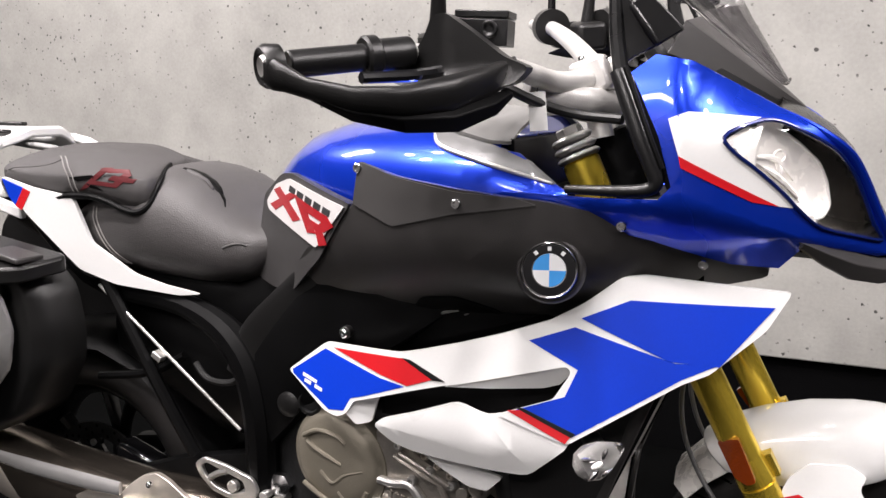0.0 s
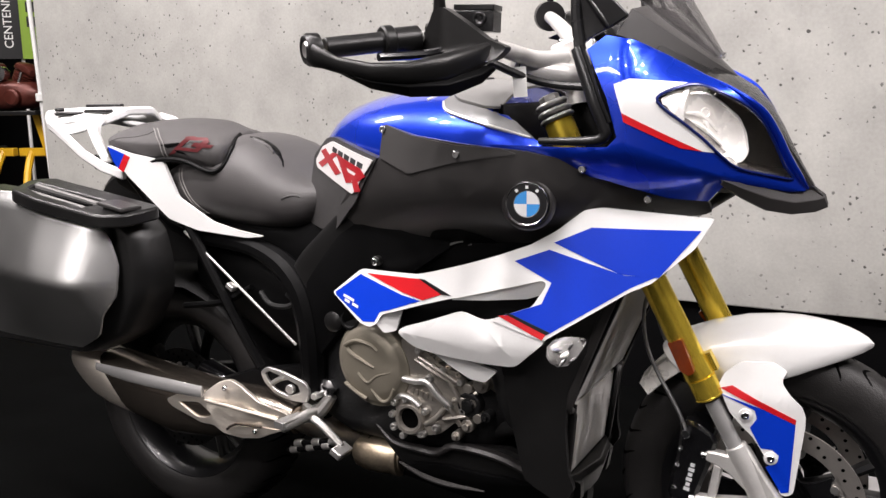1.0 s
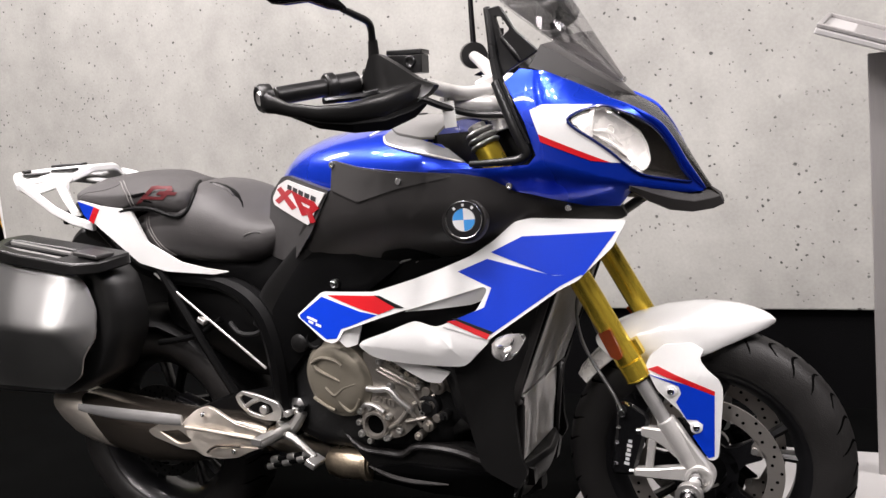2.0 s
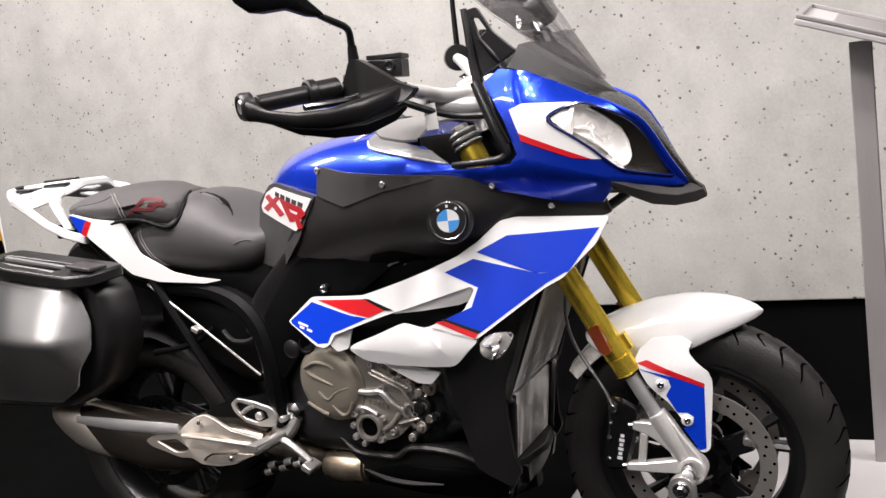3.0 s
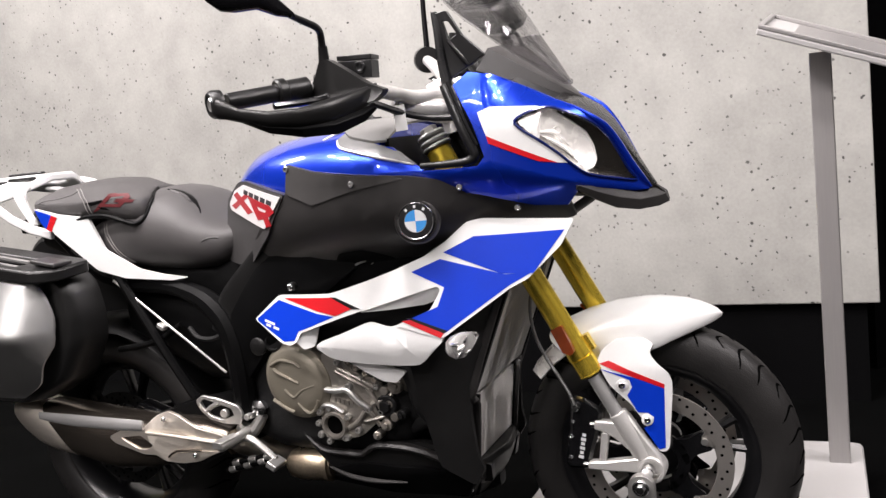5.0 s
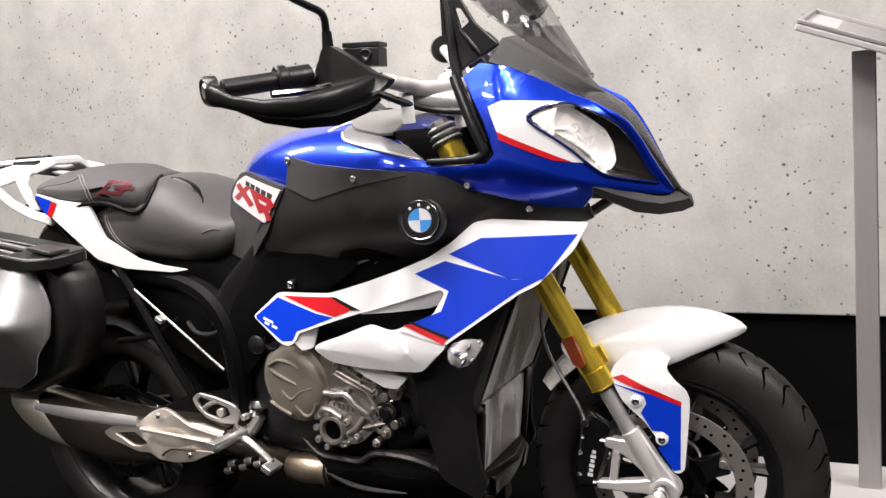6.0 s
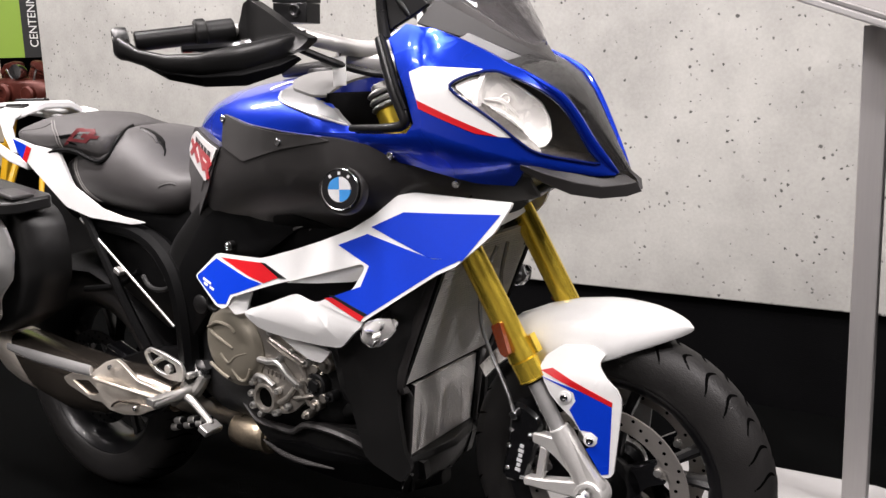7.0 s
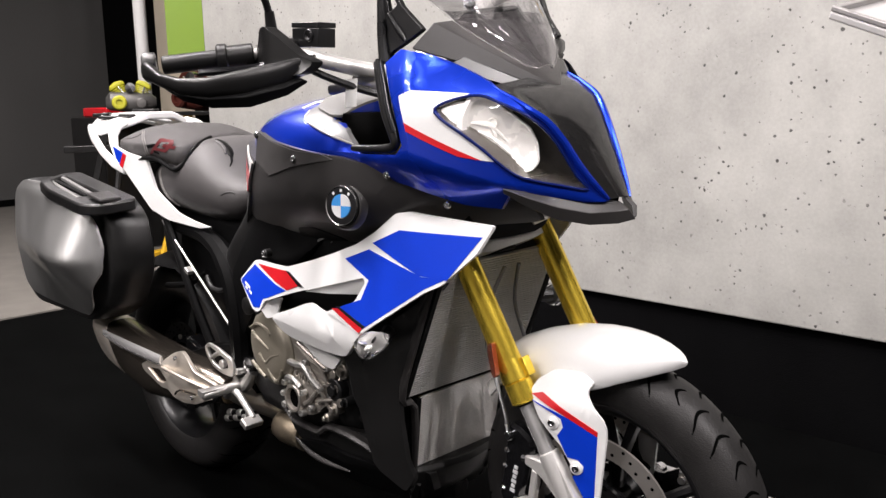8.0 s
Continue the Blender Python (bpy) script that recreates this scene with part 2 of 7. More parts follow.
def box(cx, cy, cz, sx, sy, sz, rot=None):
    bm = bmesh.new()
    bmesh.ops.create_cube(bm, size=1)
    moved(bm, Matrix.Diagonal((sx, sy, sz, 1)))
    if rot:
        moved(bm, pose(0, 0, 0, *rot))
    return moved(bm, Matrix.Translation((cx, cy, cz)))


def nip(points, d=0.006):
    """Takes the corners of a closed outline off by a fixed length, in three steps."""
    pts = [Vector(p) for p in points]
    out = []
    for i, p in enumerate(pts):
        a, c = pts[i - 1], pts[(i + 1) % len(pts)]
        da, dc = (a - p), (c - p)
        la, lc = min(d, da.length * 0.45), min(d, dc.length * 0.45)
        q0, q2 = p + da.normalized() * la, p + dc.normalized() * lc
        q1 = (q0 + q2) / 4 + p / 2
        out += [q0, q1, q2]
    return out


def sheet(outline, surface, thick=0.004, lift=0.0, cell=0.03):
    """A panel with an outline in x and z, whose outer face follows y = surface(x, z); thick goes inwards (to +y), lift outwards."""
    bm = bmesh.new()
    vs = [bm.verts.new((p[0], 0, p[1])) for p in outline]
    bm.faces.new(vs)
    bm.normal_update()
    bmesh.ops.triangulate(bm, faces=bm.faces, ngon_method="EAR_CLIP")
    xs, zs = [p[0] for p in outline], [p[1] for p in outline]
    for axis, lo, hi in ((0, min(xs), max(xs)), (2, min(zs), max(zs))):
        k = math.floor(lo / cell) + 1
        while k * cell < hi:
            co, no = [0, 0, 0], [0, 0, 0]
            co[axis], no[axis] = k * cell, 1
            bmesh.ops.bisect_plane(bm, geom=bm.verts[:] + bm.edges[:] + bm.faces[:], dist=1e-6, plane_co=co, plane_no=no)
            k += 1
    bmesh.ops.remove_doubles(bm, verts=bm.verts, dist=1e-5)
    for v in bm.verts:
        v.co.y = surface(v.co.x, v.co.z) - lift
    got = bmesh.ops.extrude_face_region(bm, geom=bm.faces[:])
    for g in got["geom"]:
        if isinstance(g, bmesh.types.BMVert):
            g.co.y += thick
    return bm


def curve_points(points, steps=6, closed=False):
    """A smooth line through the points."""
    p = [Vector(q) for q in points]
    out, n = [], len(p)
    for i in range(n if closed else n - 1):
        a, b, c, d = (p[(i + k) % n] if closed else p[max(0, min(n - 1, i + k))] for k in (-1, 0, 1, 2))
        for s in range(steps):
            t = s / steps
            out.append(0.5 * (2 * b + (c - a) * t + (2 * a - 5 * b + 4 * c - d) * t * t + (3 * b - a - 3 * c + d) * t ** 3))
    if not closed:
        out.append(p[-1])
    return out


def loft(rings, caps=True, closed=False):
    bm = bmesh.new()
    rows = [[bm.verts.new(p) for p in r] for r in rings]
    n = len(rows[0])
    for a, b in zip(rows, rows[1:] + (rows[:1] if closed else [])):
        for i in range(n):
            j = (i + 1) % n
            bm.faces.new((a[i], a[j], b[j], b[i]))
    if caps and not closed:
        bm.faces.new(rows[0][::-1])
        bm.faces.new(rows[-1])
    return bm


def tube(points, r, seg=10, steps=5, closed=False, flat=1.0):
    """A round bar along a smooth line; r may be one radius a point."""
    line = curve_points(points, steps, closed) if steps > 1 else [Vector(p) for p in points]
    n = len(line)
    rs = [r] * n if isinstance(r, (int, float)) else [r[min(len(r) - 1, int(i * (len(r) - 1) / max(1, n - 1)))] * (1 - (i * (len(r) - 1) / max(1, n - 1)) % 1) + r[min(len(r) - 1, int(i * (len(r) - 1) / max(1, n - 1)) + 1)] * ((i * (len(r) - 1) / max(1, n - 1)) % 1) for i in range(n)]
    up, rings = None, []
    for i, p in enumerate(line):
        d = (line[(i + 1) % n] if closed or i < n - 1 else p) - (line[i - 1] if closed or i else p)
        d.normalize()
        if up is None:
            up = d.orthogonal().normalized() if abs(d.y) > 0.9 else V(0, 1, 0).cross(d).normalized()
        up = (up - d * up.dot(d)).normalized()
        side = d.cross(up)
        rings.append([p + rs[i] * (math.cos(a) * up + math.sin(a) * side * flat) for a in (2 * math.pi * k / seg for k in range(seg))])
    return loft(rings, True, closed)


def lathe(profile, seg=40, closed=False):
    """Turns a profile of (radius, along) about the y axis."""
    rings = [[V(r * math.cos(a), h, r * math.sin(a)) for a in (2 * math.pi * k / seg for k in range(seg))] for r, h in profile]
    return loft(rings, caps=not closed, closed=closed)


def along(a, b):
    """The pose that takes the y axis onto the way from a to b, starting at a."""
    d = Vector(b) - Vector(a)
    return Matrix.Translation(a) @ V(0, 1, 0).rotation_difference(d).to_matrix().to_4x4()


def rod(a, b, r, seg=14, r2=None):
    h = (Vector(b) - Vector(a)).length
    r2 = r if r2 is None else r2
    c = min(r, r2) * 0.12
    return moved(lathe([(r - c, 0), (r, c), (r2, h - c), (r2 - c, h)], seg), along(a, b))


def bolt(p, d, r=0.006, h=0.004):
    """A small socket screw head at p, looking along d."""
    a = Vector(p)
    return moved(lathe([(r, -0.002), (r, h * 0.6), (r * 0.8, h), (r * 0.45, h), (r * 0.4, h * 0.4), (0.0004, h * 0.4)], 12), along(a, a + Vector(d)))


def section(x, w, zb, zt, n=20, p=2.6, dy=0.0, skew=0.0):
    """A rounded cross-section at x: half-width w between the heights zb and zt."""
    out, zc, h = [], (zb + zt) / 2, (zt - zb) / 2
    for k in range(n):
        a = 2 * math.pi * k / n
        c, s = math.cos(a), math.sin(a)
        zz = zc + h * math.copysign(abs(s) ** (2 / p), s)
        out.append(V(x + skew * (zz - zc), dy + w * math.copysign(abs(c) ** (2 / p), c), zz))
    return out


def prism(outline, depth, m=None, hole=None):
    """A flat piece of the given outline (in x and z), depth thick along y, with an optional opening."""
    bm = bmesh.new()
    if hole:
        a, b = [Vector(p) for p in outline], [Vector(p) for p in hole]
        loops = [[bm.verts.new((p[0], 0, p[1])) for p in q] for q in (a, b)]
        es = []
        for lp in loops:
            es += [bm.edges.new((lp[i], lp[(i + 1) % len(lp)])) for i in range(len(lp))]
        bmesh.ops.triangle_fill(bm, edges=es, use_beauty=True)
    else:
        bm.faces.new([bm.verts.new((p[0], 0, p[1])) for p in outline])
        bm.normal_update()
        bmesh.ops.triangulate(bm, faces=bm.faces, ngon_method="EAR_CLIP")
    got = bmesh.ops.extrude_face_region(bm, geom=bm.faces[:])
    for g in got["geom"]:
        if isinstance(g, bmesh.types.BMVert):
            g.co.y += depth
    return moved(bm, m) if m else bm

# ---------------------------------------------------------------- hall
WALL_TURN = Matrix.Translation((0, 1.376, 0)) @ pose(0, 0, 0, 0, 0, -2.0)
floor = single("floor", box(-1.5, 0, -0.05, 18, 16, 0.1), FLOOR, "black carpeted exhibition floor", "floor", kind="structure", smooth=0)
wall = single("wall_concrete", moved(box(-1.7025, 0.06, 1.576, 4.405, 0.12, 2.448), WALL_TURN), CONCRETE, "pale pitted concrete display wall behind the motorcycle", "wall", kind="structure", smooth=0, bevel=0.004)
single("baseboard", moved(box(-1.74, 0.075, 0.173, 4.40, 0.10, 0.346), WALL_TURN), DRAPE, "black skirting under the concrete wall", "baseboard", kind="structure", smooth=0)
single("wall_north", box(-1.5, 5.0, 2.6, 18, 0.2, 5.2), HALL, "dark far wall of the hall", "wall", kind="structure", smooth=0)
# unseen wall, kept pale to throw fill and reflections onto the bike
single("wall_south", box(-1.5, -7.0, 2.6, 18, 0.2, 5.2), HALL_PALE, "unseen pale wall behind the camera, added as fill", "wall", kind="structure", smooth=0)
single("wall_east", box(7.4, -1.0, 2.6, 0.2, 12, 5.2), HALL, "dark side wall of the hall", "wall", kind="structure", smooth=0)
single("wall_west", box(-10.4, -1.0, 2.6, 0.2, 12, 5.2), HALL, "dark side wall of the hall", "wall", kind="structure", smooth=0)
single("ceiling", box(-1.5, -1.0, 5.25, 18, 12, 0.1), HALL, "dark hall ceiling", "ceiling", kind="structure", smooth=0)


def drape(x0, x1, y, z1):
    bm = bmesh.new()
    n, cols = 90, []
    for i in range(n + 1):
        u = i / n
        x = x0 + (x1 - x0) * u
        w = 0.035 * math.sin(u * 60) + 0.018 * math.sin(u * 137 + 1)
        cols.append([bm.verts.new((x, y + w * (1 + 0.2 * k), z1 * (1 - k / 6))) for k in range(7)])
    for a, b in zip(cols, cols[1:]):
        for k in range(6):
            bm.faces.new((a[k], b[k], b[k + 1], a[k + 1]))
    bmesh.ops.solidify(bm, geom=bm.faces[:], thickness=0.004)
    return bm


single("curtain", drape(0.50, 4.5, 1.75, 3.2), DRAPE, "black hanging drape beside the concrete wall", "curtain", kind="structure", smooth=60)


def ceiling_light(x, y, sx, sy, watts):
    z = 4.6
    t = thing("ceiling_light", "unseen white rectangular light panel on two rods, added as fill", "lamp", (x, y, z), "hall light panels")
    part("frame", merge(box(x, y - sy / 2 - 0.03, z + 0.05, sx + 0.12, 0.06, 0.14), box(x, y + sy / 2 + 0.03, z + 0.05, sx + 0.12, 0.06, 0.14), box(x - sx / 2 - 0.03, y, z + 0.05, 0.06, sy, 0.14), box(x + sx / 2 + 0.03, y, z + 0.05, 0.06, sy, 0.14)), PLASTIC, t, smooth=0)
    part("diffuser", box(x, y, z + 0.06, sx, sy, 0.02), LAMP_GLOW, t, smooth=0)
    for e in (-1, 1):
        part("rod", rod((x + e * sx * 0.35, y, z + 0.07), (x + e * sx * 0.35, y, 5.21), 0.012), PLASTIC, t)
    lamp("lamp", (x, y, z), (x, y, 0), sx, sy, watts)


def spotlight(x, y, target, watts):
    z = 4.3
    t = thing("spotlight", "black hall spotlight hanging from the ceiling", "lamp", (x, y, z), "hall spotlights")
    d = (Vector(target) - V(x, y, z)).normalized()
    p = V(x, y, z)
    part("can", moved(lathe([(0.05, -0.30), (0.10, -0.26), (0.13, -0.05), (0.135, -0.012), (0.125, -0.012), (0.11, -0.03)], 24), along(p, p + d)), PLASTIC, t)
    part("lens", moved(lathe([(0.115, -0.028), (0.115, -0.016), (0.001, -0.016)], 24), along(p, p + d)), LAMP_GLOW, t)
    part("rod", rod(p - d * 0.2 + V(0, 0, 0.08), (p.x - d.x * 0.2, p.y - d.y * 0.2, 5.21), 0.012), PLASTIC, t)
    part("yoke", tube([p - d * 0.2 + V(0.13, 0, 0), p - d * 0.2 + V(0.10, 0, 0.09), p - d * 0.2 + V(-0.10, 0, 0.09), p - d * 0.2 + V(-0.13, 0, 0)], 0.010, 8), PLASTIC, t)
    data = bpy.data.lights.new("lamp", "AREA")
    data.shape, data.size, data.energy, data.color = "DISK", 0.22, watts, (1, 0.97, 0.93)
    ob = new("lamp", data)
    ob.matrix_world = look(p, target)


# unseen panels added as fill; the first lights the bike from the camera side
for lx, ly, sx, sy, w in ((-1.2, -5.6, 3.0, 0.6, 96), (-5.2, 0.2, 1.8, 0.5, 90)):
    ceiling_light(lx, ly, sx, sy, w)
for lx, ly, tx, w in ((-2.9, -1.4, -1.6, 46), (-2.2, -1.6, -1.2, 42), (-1.5, -1.7, -0.9, 42), (-0.8, -1.7, -0.6, 36), (-0.1, -1.6, -0.3, 5), (-2.6, -3.5, -1.4, 24), (-1.4, -3.7, -0.9, 24), (-0.3, -3.6, -0.4, 16)):
    spotlight(lx, ly, (tx, 0.4, 0.7), w)
for lx, ly, w in ((-3.1, -0.7, 19), (-2.4, -0.5, 19), (-1.7, -0.7, 19), (-1.0, -0.5, 18), (-0.3, -0.7, 9)):
    spotlight(lx, ly, (lx + 0.15, ly + 0.4, 0.6), w)
# spotlights added out of view to brighten the front end, low across the wall
for lx, ly in ((3.2, 0.2), (3.5, -0.8)):
    spotlight(lx, ly, (0.0, -0.1, 0.4), 60)
spotlight(2.6, -0.5, (-0.2, -0.1, 0.4), 34)
spotlight(2.2, -3.0, (-0.6, -0.2, 0.5), 30)
single("carpet", box(-6.7, 2.45, 0.002, 5.5, 4.9, 0.012), CARPET, "grey carpet of the neighbouring stand", "carpet", kind="structure", smooth=0)


# ---------------------------------------------------------------- motorcycle
AXF, AXR = V(-0.028, 0.014, 0.300), V(-1.478, 0, 0.322)
RAKE = V(-0.445, 0, 0.90).normalized()
STEER_AT = V(-0.235, 0, 0.664)
STEER = Matrix.Translation(V(0, 0, 0.85)) @ Matrix.Rotation(radians(5), 4, "X") @ Matrix.Translation(V(0, 0, -0.85)) @ Matrix.Translation(STEER_AT) @ Matrix.Rotation(radians(3), 4, RAKE) @ Matrix.Translation(-STEER_AT)

bike = thing("motorcycle", "blue, white and red touring motorcycle with grey panniers on a stand", "motorcycle", (-0.8, 0, 0))


def f_fair(x, z):
    return -0.262 + 0.28 * (x + 0.5) ** 2 + 0.19 * (z - 0.7)


def f_cover(x, z):
    return -0.290 + (0.6 if x < -0.5 else 2.2) * (x + 0.5) ** 2 + 0.5 * (z - 0.93) ** 2 + 6.5 * max(0.0, 0.93 - z) ** 2 * min(1.0, max(0.25, (x + 0.95) / 0.4))


def f_cowl(x, z):
    """The flank of the front cowl: it narrows to the nose, leans in at the top and is drawn under below a crease."""
    d = max(0.0, x + 0.26)
    top = (2.2 + min(130 * d, 14)) * max(0.0, z - 1.06) ** 2
    under = 0.9 * max(0.0, 0.985 - 0.3 * max(0.0, x + 0.25) - z)
    return -0.262 + 0.35 * d + 1.9 * d * d + top + under


def both(name, make, material, label="", bevel=0.0, parent=None):
    """The same panel on the right side and, mirrored, on the left."""
    a = part(name, make(), material, parent or bike, label, bevel=bevel)
    b = part(name, mirrored(make()), material, parent or bike, label, bevel=bevel)
    return a, b


# side fairing
FAIR = [(-0.883, 0.688), (-0.808, 0.743), (-0.716, 0.744), (-0.670, 0.745), (-0.640, 0.752), (-0.567, 0.772), (-0.500, 0.793), (-0.432, 0.818), (-0.385, 0.845), (-0.337, 0.883), (-0.305, 0.888), (-0.117, 0.873), (-0.146, 0.822), (-0.213, 0.761), (-0.248, 0.745), (-0.397, 0.648), (-0.502, 0.677), (-0.422, 0.707), (-0.397, 0.748), (-0.404, 0.756), (-0.570, 0.711), (-0.590, 0.707), (-0.643, 0.692), (-0.726, 0.666), (-0.747, 0.660), (-0.757, 0.640), (-0.776, 0.631), (-0.801, 0.636)]
FAIR_LOW = [(-0.708, 0.628), (-0.697, 0.640), (-0.641, 0.658), (-0.568, 0.685), (-0.519, 0.671), (-0.492, 0.680), (-0.391, 0.648), (-0.456, 0.589), (-0.510, 0.588), (-0.590, 0.592), (-0.640, 0.596), (-0.676, 0.604)]
side_r, side_l = both("side_fairing", lambda: sheet(nip(FAIR, 0.007), f_fair, 0.008), WHITE, "glossy white fairing panel", 0.002)
both("lower_fairing", lambda: sheet(nip(FAIR_LOW, 0.012), lambda x, z: f_fair(x, z) + 0.003 + 0.5 * max(0, 0.63 - z), 0.010), WHITE, "white lower fairing blade", 0.003)
both("fairing_fin", lambda: sheet(nip([(-0.648, 0.594), (-0.562, 0.582), (-0.502, 0.569), (-0.528, 0.543), (-0.560, 0.546), (-0.600, 0.566)], 0.006), lambda x, z: -0.238 + 0.02 * (0.6 - z), 0.006), WHITE, "", 0.0015)
for film, outline, m, lift in (
    ("blue_decal", [(-0.388, 0.824), (-0.322, 0.853), (-0.137, 0.853), (-0.201, 0.772), (-0.266, 0.7745)], BLUE_FILM, 0.0012),
    ("blue_decal", [(-0.461, 0.787), (-0.396, 0.811), (-0.258, 0.7725), (-0.201, 0.775), (-0.248, 0.752), (-0.390, 0.660), (-0.474, 0.688), (-0.404, 0.714), (-0.388, 0.753)], BLUE_FILM, 0.0008),
    ("red_decal", [(-0.486, 0.686), (-0.466, 0.689), (-0.391, 0.662), (-0.399, 0.650)], RED, 0.0014),
    ("black_decal", [(-0.474, 0.692), (-0.462, 0.692), (-0.385, 0.665), (-0.391, 0.660)], BLACK_LINE, 0.0020),
    ("blue_decal", [(-0.874, 0.690), (-0.808, 0.733), (-0.699, 0.703), (-0.655, 0.6965), (-0.728, 0.671), (-0.752, 0.664), (-0.764, 0.643), (-0.793, 0.640), (-0.872, 0.684)], BLUE_FILM, 0.0008),
    ("red_decal", [(-0.790, 0.737), (-0.655, 0.738), (-0.607, 0.714), (-0.650, 0.6985), (-0.699, 0.709)], RED, 0.0014),
    ("black_decal", [(-0.662, 0.739), (-0.648, 0.738), (-0.587, 0.7135), (-0.607, 0.713)], BLACK_LINE, 0.0020),
):
    part(film, sheet(outline, f_fair, 0.0012, lift), m, side_r, smooth=60)
    part(film, mirrored(sheet(outline, f_fair, 0.0012, lift)), m, side_l, smooth=60)
# small white mark on the tail of the fairing
for x0, z0, w in ((-0.850, 0.689, 0.030), (-0.846, 0.680, 0.014), (-0.824, 0.674, 0.016)):
    part("mark", sheet([(x0, z0), (x0 + w, z0 - 0.28 * w), (x0 + w - 0.001, z0 - 0.28 * w - 0.005), (x0 - 0.001, z0 - 0.005)], f_fair, 0.001, 0.0016), WHITE, side_r, "small white mark", smooth=0)
both("intake_lip", lambda: sheet(nip([(-0.590, 0.704), (-0.570, 0.712), (-0.402, 0.757), (-0.398, 0.745), (-0.419, 0.722), (-0.443, 0.714), (-0.520, 0.707)], 0.003), lambda x, z: f_fair(x, z) + 0.004 + 0.75 * max(0, 0.757 + 0.27 * (x + 0.402) - z), 0.004, cell=0.015), WHITE, "", 0.001)
both("tail_flap", lambda: sheet(nip([(-0.762, 0.640), (-0.750, 0.662), (-0.712, 0.669), (-0.721, 0.626), (-0.744, 0.621)], 0.004), lambda x, z: f_fair(x, z) + 0.002 + 0.5 * (x + 0.762), 0.005), WHITE, "", 0.0015)
# near-black sheet behind the opening, standing in for the shade inside the intake
both("intake_shade", lambda: sheet([(-0.72, 0.72), (-0.45, 0.74), (-0.37, 0.76), (-0.38, 0.64), (-0.60, 0.63), (-0.72, 0.63)], lambda x, z: f_fair(x, z) + 0.055, 0.01), PLASTIC_DARK)

# dark side covers with the round badge
COVER = [(-0.727, 1.034), (-0.737, 0.972), (-0.845, 0.893), (-0.99, 0.76), (-1.03, 0.66), (-0.93, 0.66), (-0.80, 0.70), (-0.64, 0.70), (-0.44, 0.75), (-0.30, 0.85), (-0.159, 0.857), (-0.165, 0.905), (-0.285, 0.955), (-0.43, 0.99), (-0.555, 1.003), (-0.653, 1.016)]
cover_r, cover_l = both("side_cover", lambda: sheet(nip(COVER, 0.01), f_cover, 0.012, cell=0.02), COVER_GREY, "satin charcoal side cover", 0.003)
gt = [(-0.727, 1.036), (-0.653, 1.015), (-0.555, 0.999), (-0.47, 0.995), (-0.44, 0.985), (-0.56, 0.968), (-0.663, 0.944), (-0.737, 0.972)]
# same plastic as the cover; the light on this facet is in its colour
both("tank_pad", lambda: sheet(nip(gt, 0.005), f_cover, 0.008, 0.003), COVER_LIT, "dark grey panel with two screws, lightened as a lit facet", 0.0015)
for p in ((-0.727, -0.25, 1.026), (-0.555, -0.288, 0.983), (-0.234, -0.158, 0.902), (-0.776, -0.232, 0.760), (-0.335, -0.264, 0.957)):
    y = -0.226 if p[2] < 0.8 else min(f_cover(p[0], p[2]), f_cowl(p[0], p[2]) if p[0] > -0.4 else 0) - 0.003
    part("screw", bolt((p[0], y, p[2]), (0, -1, 0), 0.0075), CHROME, cover_r)


def badge(parent, sgn):
    c = V(-0.424, f_cover(-0.424, 0.897) - 0.002, 0.897)
    ny = V(0.22, -1, 0.06).normalized()
    nx = ny.cross(V(0, 0, 1)).normalized()
    nz = nx.cross(ny)
    turn = Matrix.Translation(c + ny * 0.006) @ Matrix((nx, ny, nz)).transposed().to_4x4() @ Matrix.Diagonal((0.93, 1, 0.93, 1))
    if sgn > 0:
        turn = Matrix.Diagonal((1, -1, 1, 1)) @ turn
    part("badge_seat", moved(lathe([(0.053, -0.016), (0.049, -0.004), (0.046, -0.001), (0.044, -0.001), (0.043, -0.008)], 40), turn), COVER_GREY, parent, "raised ring round the badge", smooth=60)
    b = part("badge", moved(lathe([(0.0415, -0.03), (0.0415, 0.003), (0.040, 0.0045), (0.0375, 0.0035)], 48), turn), CHROME, parent, "round badge")
    part("ring", moved(lathe([(0.038, 0.001), (0.038, 0.0042), (0.0255, 0.0045), (0.0255, 0.001)], 48), turn), BLACK_LINE, b)
    for k in range(4):
        bm, n = bmesh.new(), 8
        a0 = math.pi / 2 * k
        rim = [(0.024 * math.cos(a0 + math.pi / 2 * i / n), 0.024 * math.sin(a0 + math.pi / 2 * i / n)) for i in range(n + 1)]
        lo = [bm.verts.new((x, 0.001, z)) for x, z in [(0, 0)] + rim]
        bm.faces.new(lo)
        got = bmesh.ops.extrude_face_region(bm, geom=bm.faces[:])
        for g in got["geom"]:
            if isinstance(g, bmesh.types.BMVert):
                g.co.y += 0.0042
        part("quarter", moved(bm, turn), BADGE_WHITE if k % 2 else BADGE_BLUE, b, smooth=20)
    for a in (-128, -90, -52):
        part("bar", moved(box(0.0318, 0.0043, 0, 0.006, 0.001, 0.0055), turn @ Matrix.Rotation(radians(a), 4, "Y") @ Matrix.Identity(4)), BADGE_WHITE, b, smooth=0)
    return b


for far in (side_l, cover_l):
    far.location.x = -0.10
badge(bike, -1)
badge(bike, 1)

